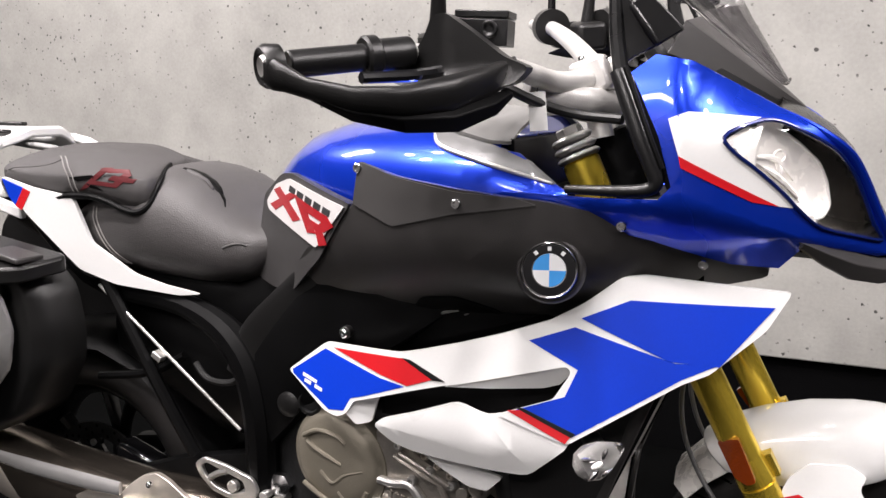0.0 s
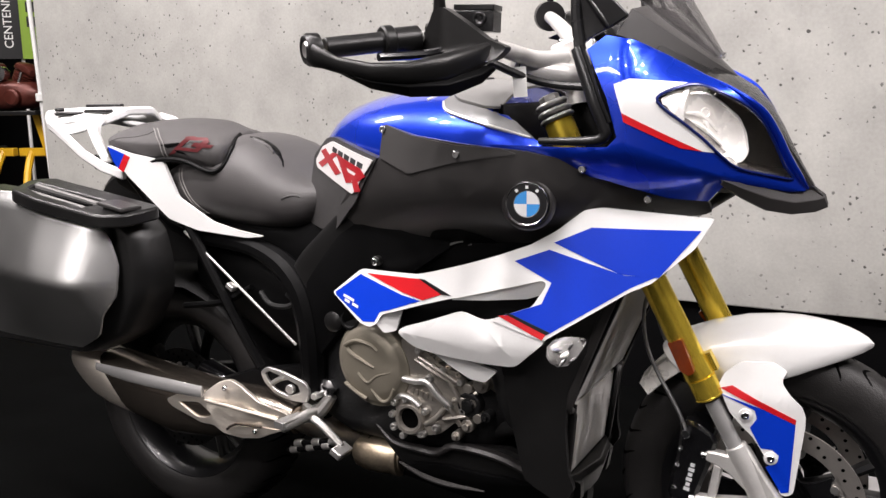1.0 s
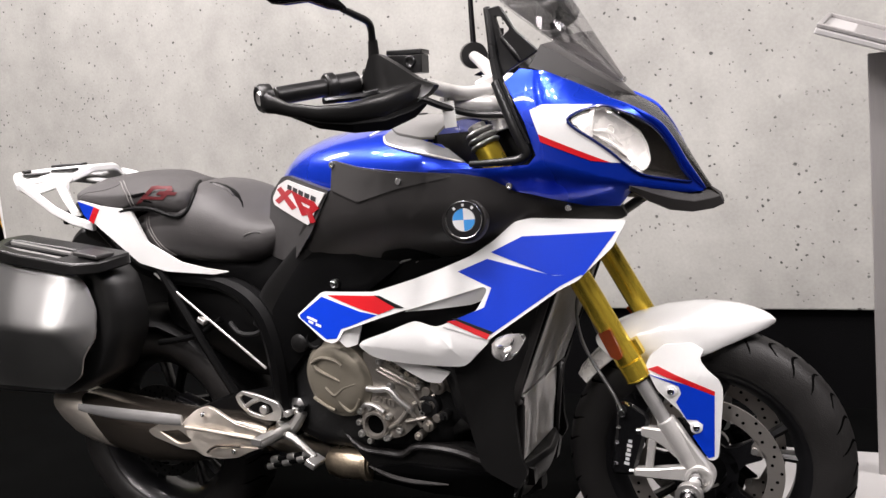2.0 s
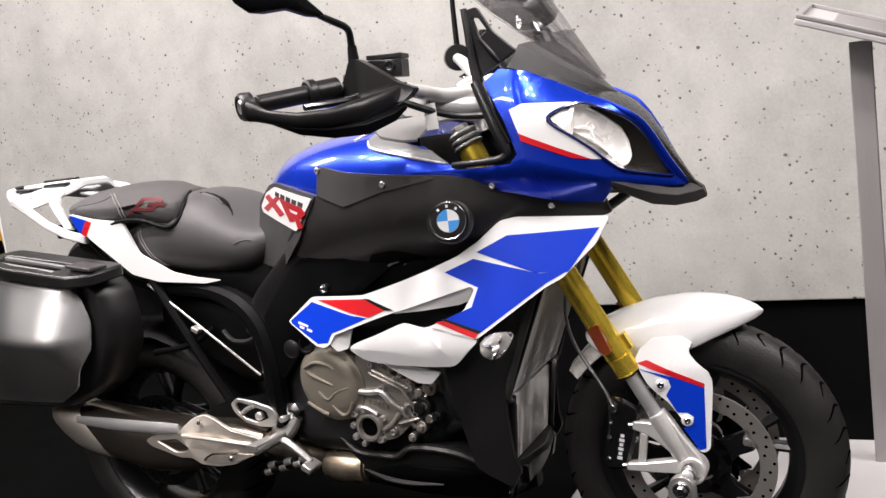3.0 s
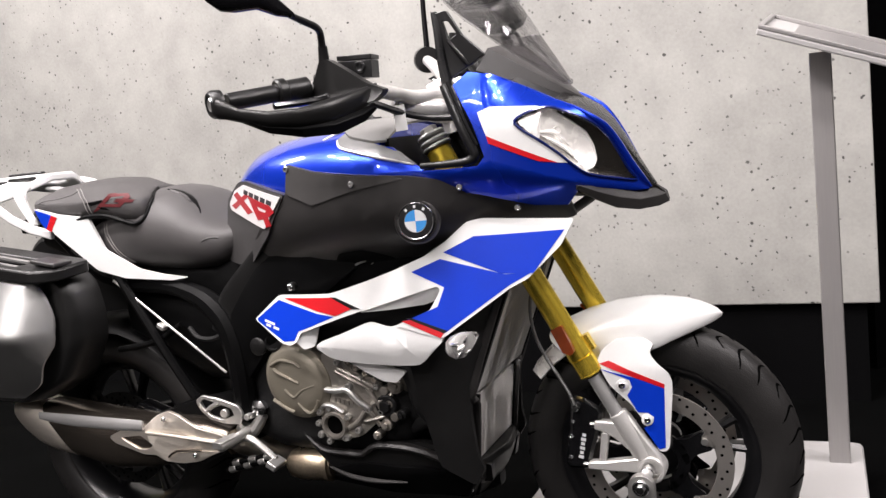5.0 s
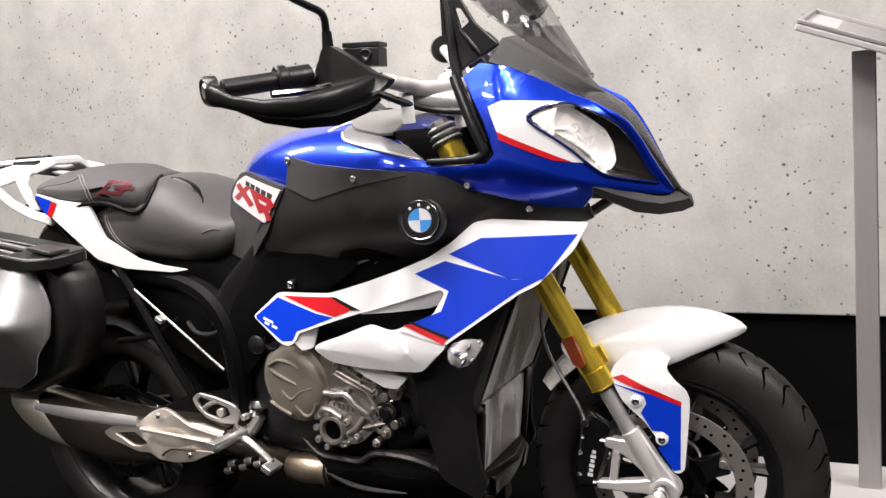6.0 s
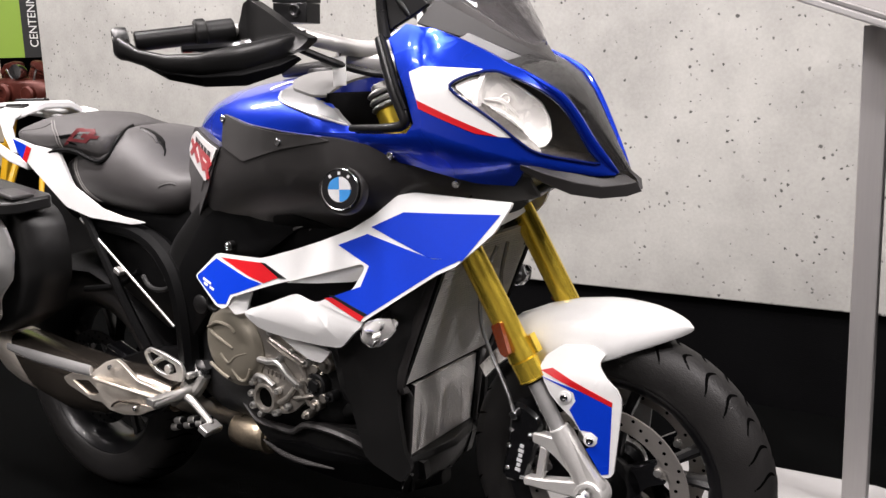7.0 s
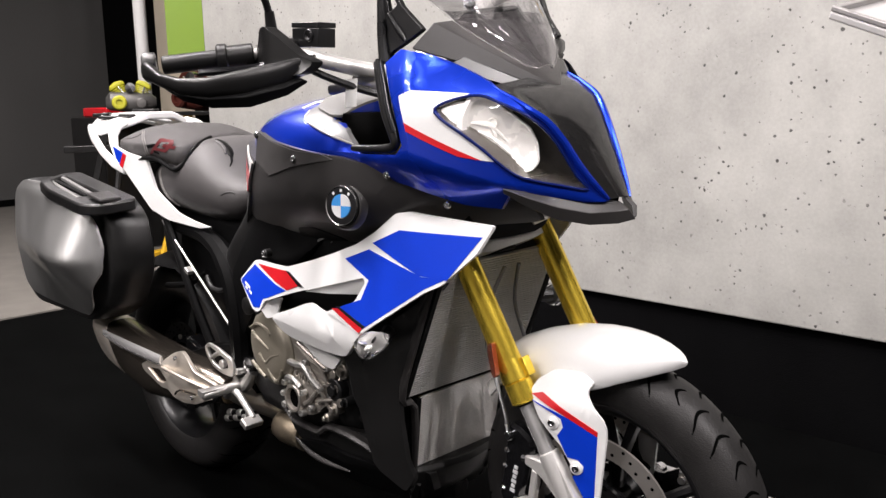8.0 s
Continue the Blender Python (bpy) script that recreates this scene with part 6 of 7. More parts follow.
def guard_rail():
    rings = []
    for px, py, pz, up, dn, ww in ((-0.712, -0.512, 1.162, 0.012, 0.018, 0.008), (-0.700, -0.510, 1.160, 0.018, 0.023, 0.012), (-0.685, -0.508, 1.157, 0.013, 0.022, 0.012), (-0.655, -0.508, 1.146, 0.007, 0.019, 0.011), (-0.598, -0.500, 1.134, 0.008, 0.023, 0.012), (-0.545, -0.475, 1.130, 0.012, 0.026, 0.013), (-0.505, -0.420, 1.136, 0.020, 0.028, 0.014), (-0.482, -0.350, 1.152, 0.018, 0.026, 0.014), (-0.472, -0.290, 1.170, 0.012, 0.018, 0.012)):
        c = V(px, py, pz)
        rings.append([c + V(ww * math.cos(t) * 0.7, -ww * math.cos(t), (up if math.sin(t) > 0 else dn) * math.copysign(abs(math.sin(t)) ** 0.7, math.sin(t))) for t in (2 * math.pi * k / 16 for k in range(16))])
    return loft(rings)


def guard_shell():
    """The sail between the guard rail and the mirror's foot, folded along its middle."""
    bm = sheet(nip([(-0.566, 1.232), (-0.544, 1.236), (-0.512, 1.212), (-0.473, 1.180), (-0.443, 1.167), (-0.456, 1.146), (-0.508, 1.132), (-0.556, 1.134), (-0.619, 1.146), (-0.652, 1.157), (-0.609, 1.172), (-0.580, 1.204)], 0.006), lambda x, z: -0.352 + 0.35 * max(0.0, x + 0.545) + 0.30 * max(0.0, -0.545 - x) - 0.9 * max(0.0, 1.160 - z), 0.026, cell=0.016)
    return bm


def guard_skirt():
    """The thin lower lip of the hand guard."""
    rings = []
    for px, py, pz, h in ((-0.672, -0.508, 1.136, 0.004), (-0.604, -0.500, 1.110, 0.010), (-0.545, -0.476, 1.100, 0.014), (-0.500, -0.424, 1.102, 0.016), (-0.474, -0.360, 1.118, 0.012), (-0.466, -0.320, 1.134, 0.005)):
        c = V(px, py, pz)
        rings.append([c + V(-0.006, -0.006, h), c + V(0.006, -0.008, 0.2 * h), c + V(0.004, 0.004, -h), c + V(-0.006, 0.012, -0.2 * h)])
    return loft(rings)


hgs = bars("hand_guard", guard_rail, PLASTIC, "black hand guard", 50)
bars("guard_end", lambda: moved(lathe([(0.0165, -0.016), (0.026, -0.014), (0.0275, 0.004), (0.023, 0.010), (0.0165, 0.007)], 28, True), along(END_AT, END_AT + END_DIR)), PLASTIC, "round guard end", 50, parents=hgs)
bars("guard_shell", guard_shell, PLASTIC, "black guard shell", 40, 0.003, parents=hgs)
bars("guard_skirt", guard_skirt, PLASTIC_DARK, "black lower lip", 30, 0.002, parents=hgs)
bars("screw", lambda: bolt((-0.474, -0.330, 1.160), (0.6, -0.8, 0.0), 0.007), CHROME, parents=hgs)
bars("lever", lambda: tube([(-0.545, -0.31, 1.172), (-0.56, -0.37, 1.158), (-0.61, -0.455, 1.152)], [0.009, 0.008, 0.007], 8), GLOSS_BLACK, "black lever")
def mirror_head():
    return loft([section(x, w, -h, h, 18, 2.4) for x, w, h in ((-0.085, 0.01, 0.008), (-0.07, 0.035, 0.014), (0.0, 0.055, 0.018), (0.06, 0.045, 0.016), (0.082, 0.014, 0.010))])


root = V(-0.603, 0.300, 1.285)


def wing_head():
    """A drop-shaped mirror head that grows out of its stalk and leans outwards."""
    j, u, n = V(-0.569, -0.42, 0), V(-0.59, -0.80, 0), V(0.80, -0.59, 0)
    rings = []
    for k, lo, hi, d in ((-0.004, 1.313, 1.324, 0.006), (0.030, 1.317, 1.356, 0.012), (0.068, 1.330, 1.410, 0.019), (0.110, 1.325, 1.436, 0.022), (0.138, 1.328, 1.440, 0.020), (0.162, 1.346, 1.426, 0.014), (0.178, 1.376, 1.400, 0.004)):
        c = j + u * k + V(0, 0, (lo + hi) / 2)
        rings.append([c + n * (d * math.cos(t)) + V(0, 0, (hi - lo) / 2 * math.copysign(abs(math.sin(t)) ** 0.8, math.sin(t))) for t in (2 * math.pi * i / 20 for i in range(20))])
    return loft(rings)


mirrors = (part("mirror", wing_head(), GLOSS_BLACK, bike, "black mirror head on a stalk", smooth=60),
           part("mirror", moved(mirror_head(), Matrix.Translation(root + V(-0.05, 0.11, 0.225)) @ pose(0, 0, 0, 70, 12, 50)), GLOSS_BLACK, bike, "black mirror head on a stalk"))
part("stalk", tube([(-0.571, -0.310, 1.215), (-0.566, -0.322, 1.262), (-0.560, -0.335, 1.288), (-0.558, -0.352, 1.299), (-0.563, -0.385, 1.308), (-0.570, -0.424, 1.318)], [0.009, 0.0075, 0.0072, 0.0072, 0.0072, 0.006], 10), PLASTIC, mirrors[0])
part("stalk", tube([root, root + V(0, 0.002, 0.10), root + V(0.0, 0.008, 0.17), root + V(-0.01, 0.03, 0.20), root + V(-0.04, 0.09, 0.22)], [0.008, 0.007, 0.0065, 0.007, 0.010], 10), GLOSS_BLACK, mirrors[1])
bars("stalk_boot", lambda: rod((-0.574, -0.308, 1.190), (-0.566, -0.321, 1.266), 0.014, 14, 0.0095), PLASTIC, parents=mirrors)
bars("switch_cube", lambda: box(-0.565, -0.300, 1.190, 0.065, 0.055, 0.05, (0, 0, 50)), PLASTIC, "black switch block", bevel=0.008)
part("brake_reservoir", moved(merge(box(0, 0, -0.004, 0.074, 0.046, 0.036), box(0, 0, 0.020, 0.076, 0.048, 0.010), moved(lathe([(0.012, -0.002), (0.012, 0.005), (0.007, 0.005), (0.006, 0.002), (0.001, 0.002)], 20), along((0.012, -0.022, 0.0), (0.012, -1, 0.0)))), Matrix.Translation((-0.530, -0.245, 1.220)) @ pose(0, 0, 0, 0, 3, 6)), TRIM_BLACK, bike, "black brake fluid reservoir", bevel=0.004)
part("clutch_ring", moved(lathe([(0.018, -0.02), (0.034, -0.018), (0.034, 0.012), (0.026, 0.02), (0.018, 0.02)], 24), along((-0.600, 0.285, 1.263), (-0.645, 0.36, 1.272))), PLASTIC, bike, "black switch housing")
part("cable", tube([(-0.545, -0.275, 1.168), (-0.50, -0.245, 1.142), (-0.46, -0.20, 1.118), (-0.415, -0.175, 1.104), (-0.35, -0.185, 1.098)], 0.0075, 10), CABLE, bike, "black cable loom under the handlebar")
part("instrument", moved(box(0, 0, 0, 0.03, 0.18, 0.10), Matrix.Translation((-0.33, 0, 1.195)) @ pose(0, 0, 0, 0, -35, 0)), PLASTIC, bike, "black instrument housing", bevel=0.012)

# ---------------------------------------------------------------- rear end
part("swingarm", merge(*[loft([section(x, 0.022, zb, zt, 12, 4, dy=s * y) for x, zb, zt, y in ((-1.53, 0.28, 0.36, 0.125), (-1.40, 0.28, 0.38, 0.13), (-1.18, 0.32, 0.46, 0.13), (-0.98, 0.36, 0.50, 0.12))]) for s in (-1, 1)]), PLASTIC_DARK, bike, "black swingarm")
part("rear_axle", rod(AXR + V(0, -0.16, 0), AXR + V(0, 0.16, 0), 0.016), CHROME, bike)
part("rear_caliper", box(-1.35, -0.075, 0.40, 0.10, 0.05, 0.05, (0, 20, 0)), GLOSS_BLACK, bike, "rear brake caliper", bevel=0.01)
part("shock", merge(rod((-1.02, 0, 0.50), (-1.10, 0, 0.78), 0.03), *[moved(lathe([(0.036, 0), (0.042, 0.006), (0.036, 0.012)], 20), along(V(-1.02, 0, 0.52) + V(-0.08, 0, 0.28) * (k / 8), V(-1.02, 0, 0.52) + V(-0.08, 0, 0.28) * (k / 8 + 1))) for k in range(7)]), ENGINE_DARK, bike, "rear shock absorber")
part("hugger", loft([[V(AXR.x + r * math.cos(radians(a)), e * 0.10, AXR.z + r * math.sin(radians(a))) for e, r in ((-1, 0.31), (-0.6, 0.345), (0, 0.352), (0.6, 0.345), (1, 0.31), (0.95, 0.306), (0, 0.346), (-0.95, 0.306))] for a in (20, 40, 60, 80, 100, 115)]), PLASTIC_DARK, bike, "black rear hugger", smooth=60)
part("battery_box", loft([section(x, w, zb, zt, 14, 4) for x, w, zb, zt in ((-1.36, 0.11, 0.62, 0.76), (-1.12, 0.14, 0.50, 0.76), (-0.98, 0.12, 0.48, 0.70))]), PLASTIC_DARK, bike)

# silencer: dark body, bright strip for its specular highlight, end cap, brushed heat shield with a loop
def muffler_ring(x, y, z, w, h, n=24, p=2.6):
    return [V(x, y + w * math.copysign(abs(math.cos(a)) ** (2 / p), math.cos(a)), z + h * math.copysign(abs(math.sin(a)) ** (2 / p), math.sin(a))) for a in (2 * math.pi * k / n for k in range(n))]



def slant(bm):
    """Cuts the silencer's rear end at a slant, its top further back than its foot."""
    for v in bm.verts:
        v.co.x += 0.9 * (0.410 - v.co.z) * min(1.0, max(0.0, (-1.22 - v.co.x) / 0.32))
    return bm


muf = part("silencer", slant(loft([muffler_ring(*q, p=3.0) for q in ((-1.575, -0.205, 0.412, 0.054, 0.068), (-1.50, -0.205, 0.402, 0.060, 0.076), (-1.38, -0.205, 0.382, 0.062, 0.077), (-1.22, -0.200, 0.375, 0.060, 0.062), (-1.10, -0.190, 0.385, 0.052, 0.048), (-1.02, -0.175, 0.375, 0.038, 0.034))])), STEEL_DARK, bike, "dark polished steel silencer", smooth=50)
part("end_cap", slant(loft([muffler_ring(*q, p=2.8) for q in ((-1.662, -0.214, 0.420, 0.012, 0.014), (-1.650, -0.212, 0.419, 0.030, 0.038), (-1.622, -0.209, 0.417, 0.047, 0.060), (-1.585, -0.206, 0.414, 0.0575, 0.072), (-1.530, -0.205, 0.408, 0.0615, 0.0765), (-1.515, -0.205, 0.406, 0.058, 0.072))])), STEEL, muf, "brushed steel end cap", smooth=50)
# polished bar added along the flank in place of the body's highlight line
part("highlight_strip", tube([(-1.565, -0.262, 0.450), (-1.45, -0.268, 0.443), (-1.30, -0.267, 0.436), (-1.225, -0.264, 0.433)], [0.010, 0.016, 0.016, 0.014], 10, flat=0.35), POLISH, muf, "bright strip for the silencer's highlight")
f_sh = lambda x, z: -0.266 + 0.35 * max(0, x + 1.10) + 0.9 * max(0.0, z - 0.430)
shield = prism(nip([(-1.337, 0.402), (-1.304, 0.418), (-1.224, 0.421), (-1.217, 0.436), (-1.194, 0.456), (-1.166, 0.463), (-1.130, 0.455), (-1.070, 0.430), (-1.011, 0.405), (-1.006, 0.388), (-1.032, 0.363), (-1.072, 0.346), (-1.120, 0.343), (-1.168, 0.346), (-1.195, 0.361), (-1.230, 0.360), (-1.321, 0.387)], 0.008), 0.010, None, nip([(-1.300, 0.402), (-1.236, 0.409), (-1.216, 0.396), (-1.199, 0.384), (-1.220, 0.374), (-1.246, 0.374)], 0.006))
for v in shield.verts:
    v.co.y += f_sh(v.co.x, v.co.z)
sh = part("heat_shield", shield, STEEL, bike, "brushed steel heat shield with a three-cornered loop", bevel=0.004)
part("shield_panel", sheet(nip([(-1.150, 0.352), (-1.120, 0.372), (-1.060, 0.372), (-1.020, 0.366), (-1.070, 0.352)], 0.004), f_sh, 0.004, 0.002), STEEL, sh, bevel=0.001)
part("shield_shadow", sheet(nip([(-1.100, 0.352), (-1.060, 0.352), (-1.015, 0.382), (-1.000, 0.392), (-1.000, 0.380), (-1.020, 0.358), (-1.060, 0.340)], 0.004), lambda x, z: f_sh(x, z) + 0.004, 0.006), PLASTIC_DARK, sh)
part("shield_rib", tube([(-1.155, -0.268, 0.358), (-1.125, -0.270, 0.376), (-1.06, -0.262, 0.376)], 0.003, 8, 2), STEEL_DARK, sh)
part("shield_rib", tube([(-1.215, -0.268, 0.417), (-1.12, -0.270, 0.412), (-1.03, -0.246, 0.392)], 0.004, 8, 3), STEEL, sh)
for x, z in ((-1.166, 0.448), (-1.078, 0.364)):
    part("screw", bolt((x, f_sh(x, z) - 0.005, z), (0, -1, 0), 0.006), CHROME, sh)
part("exhaust_pipe", tube([(-1.03, -0.175, 0.375), (-0.98, -0.10, 0.325), (-0.90, -0.02, 0.285), (-0.70, 0.0, 0.28)], 0.03, 14), STEEL, bike, "steel link pipe")

# foot rests
hp = part("heel_plate", prism(nip([(-1.104, 0.481), (-1.084, 0.495), (-1.038, 0.488), (-0.980, 0.471), (-0.968, 0.450), (-0.980, 0.424), (-1.024, 0.424), (-1.066, 0.434), (-1.094, 0.458)], 0.007), 0.008, Matrix.Translation((0, -0.205, 0)), hole=nip([(-1.090, 0.478), (-1.078, 0.486), (-1.000, 0.463), (-0.994, 0.444), (-1.030, 0.435), (-1.062, 0.444), (-1.082, 0.462)], 0.005)), ALU, bike, "silver heel plate with cut-outs", bevel=0.002)
part("bar", tube([(-1.074, -0.201, 0.456), (-1.055, -0.201, 0.468), (-1.034, -0.201, 0.476)], 0.006, 8), ALU, hp)
part("boss", rod((-1.022, -0.208, 0.450), (-1.022, -0.196, 0.450), 0.011, 16), ALU, hp)
for k in (0, 1):
    part("plate_arm", rod((-1.01 + 0.05 * k, -0.16, 0.43 + 0.01 * k), (-1.01 + 0.05 * k, -0.204, 0.432 + 0.01 * k), 0.008, 10), ALU, hp)
part("foot_rest", merge(rod((-0.965, -0.18, 0.405), (-0.985, -0.285, 0.395), 0.012, 12), box(-0.985, -0.255, 0.40, 0.03, 0.07, 0.016, (0, 0, -10))), ALU, bike, "rider foot rest", bevel=0.003)
part("rest_bracket", tube([(-1.0, -0.175, 0.41), (-0.965, -0.18, 0.40), (-0.93, -0.175, 0.44)], [0.016, 0.018, 0.012], 10), ALU, bike, "cast foot rest bracket")
part("brake_pedal", merge(tube([(-1.02, -0.20, 0.366), (-0.985, -0.205, 0.388), (-0.945, -0.21, 0.388), (-0.885, -0.21, 0.342)], [0.010, 0.010, 0.009, 0.008], 10), box(-0.882, -0.218, 0.336, 0.028, 0.050, 0.016, (0, 30, 0))), ALU, bike, "silver brake pedal", bevel=0.003)
for k in range(2):
    a, b = V(-1.045 + 0.012 * k, -0.192, 0.300 + 0.018 * k), V(-0.915 + 0.02 * k, -0.202, 0.338 + 0.012 * k)
    mc = part("master_cylinder", rod(a, b, 0.0075, 12), PLASTIC_DARK, bike, "brake master cylinder")
    for u in (0.08, 0.45, 0.8):
        part("sleeve", rod(a.lerp(b, u), a.lerp(b, u + 0.16), 0.0095, 12), ALU, mc, "silver sleeve")
part("engine_screw", merge(moved(lathe([(0.018, 0), (0.022, 0.006), (0.022, 0.02), (0.012, 0.026), (0.001, 0.026)], 6), along((-0.937, -0.165, 0.458), (-0.937, -1, 0.47)))), CHROME, bike, "large pivot bolt")
for s in (-1, 1):
    part("support_rod", rod((-1.335, s * 0.172, 0.784), (-1.020, s * 0.178, 0.546), 0.0033, 10), ALU, bike, "thin silver strut")
    part("pannier_bracket", merge(tube([(-1.32, s * 0.17, 0.80), (-1.20, s * 0.175, 0.60), (-1.13, s * 0.17, 0.48)], 0.012, 8), tube([(-1.16, s * 0.15, 0.66), (-1.24, s * 0.155, 0.62), (-1.36, s * 0.16, 0.60)], 0.008, 8)), PLASTIC_DARK, bike, "black pannier bracket")
part("link", moved(box(-1.19, -0.185, 0.665, 0.022, 0.018, 0.012, (0, 30, 0)), Matrix.Identity(4)), ALU, bike, bevel=0.002)
part("cable", tube([(-1.11, -0.18, 0.66), (-1.08, -0.185, 0.635), (-1.03, -0.185, 0.635), (-1.0, -0.18, 0.66)], 0.006, 8), CABLE, bike)

# luggage rack
def plate_xy(outline, z, thick, holes=()):
    """A flat plate with an outline in x and y and openings, its upper face at the height z(x)."""
    bm, es = bmesh.new(), []
    for lp in (outline, *holes):
        vs = [bm.verts.new((p[0], p[1], 0)) for p in lp]
        es += [bm.edges.new((vs[i], vs[(i + 1) % len(vs)])) for i in range(len(vs))]
    bmesh.ops.triangle_fill(bm, edges=es, use_beauty=True)
    got = bmesh.ops.extrude_face_region(bm, geom=bm.faces[:])
    low = {g for g in got["geom"] if isinstance(g, bmesh.types.BMVert)}
    for v in bm.verts:
        v.co.z = z(v.co.x, v.co.y) - (thick if v in low else 0)
    return bm


def z_rack(x, y):
    return 1.072 - 0.40 * max(0.0, abs(y) - 0.04) - 0.08 * max(0.0, -1.86 - x)


RACK = [(-1.935, -0.045), (-1.890, -0.085), (-1.830, -0.128), (-1.760, -0.158), (-1.705, -0.156), (-1.660, -0.118), (-1.625, -0.05), (-1.625, 0.05), (-1.660, 0.118), (-1.705, 0.156), (-1.760, 0.158), (-1.830, 0.128), (-1.890, 0.085), (-1.935, 0.045)]
HOLES = []
for s in (-1, 1):
    HOLES += [[(x, s * y) for x, y in h] for h in ([(-1.902, 0.018), (-1.885, 0.060), (-1.835, 0.092), (-1.808, 0.076), (-1.815, 0.018)], [(-1.795, 0.092), (-1.806, 0.116), (-1.765, 0.136), (-1.722, 0.132), (-1.712, 0.104), (-1.748, 0.088)], [(-1.775, 0.020), (-1.770, 0.060), (-1.715, 0.074), (-1.668, 0.060), (-1.655, 0.020)])]
rack = part("luggage_rack", plate_xy(nip(RACK, 0.012), z_rack, 0.022, [nip(h, 0.009) for h in HOLES]), WHITE, bike, "white cast luggage rack with black pads", bevel=0.005)
for s in (-1, 1):
    part("grab_handle", loft([[c + V(0, w, -h), c + V(0, -w, -h), c + V(0, -w, h), c + V(0, w, h)] for c, w, h in ((V(-1.800, s * 0.138, 1.030), 0.012, 0.010), (V(-1.760, s * 0.158, 1.022), 0.012, 0.011), (V(-1.705, s * 0.176, 1.000), 0.011, 0.010), (V(-1.640, s * 0.182, 0.960), 0.010, 0.010), (V(-1.575, s * 0.182, 0.930), 0.010, 0.011), (V(-1.510, s * 0.178, 0.912), 0.008, 0.012))]), WHITE, rack, bevel=0.004)
    arm = part("strut", loft([[c + V(-w, 0.006 * s, -0.009), c + V(w, -0.006 * s, -0.007), c + V(w, 0.010 * s, 0.009), c + V(-w, 0.014 * s, 0.007)] for c, w in ((V(-1.672, s * 0.090, 1.046), 0.020), (V(-1.652, s * 0.125, 1.034), 0.016), (V(-1.628, s * 0.150, 1.012), 0.014), (V(-1.602, s * 0.162, 0.985), 0.013), (V(-1.572, s * 0.166, 0.945), 0.012))]), WHITE, rack, bevel=0.004)
    for k in (0, 1):
        part("screw", bolt((-1.650 + 0.024 * k, s * (0.132 + 0.020 * k), 1.040 - 0.022 * k), (0, s, 0.9), 0.006), ALU, arm)
for x, y, sx, a in ((-1.885, 0.060, 0.11, 6), (-1.715, 0.078, 0.12, 8), (-1.800, 0.040, 0.11, -12), (-1.790, -0.085, 0.075, -24), (-1.860, -0.060, 0.05, 35), (-1.700, -0.072, 0.10, 8)):
    part("pad", box(x, y, z_rack(x, y) + 0.003, sx, 0.022, 0.010, (0, 0, -a)), PLASTIC, rack, bevel=0.004)

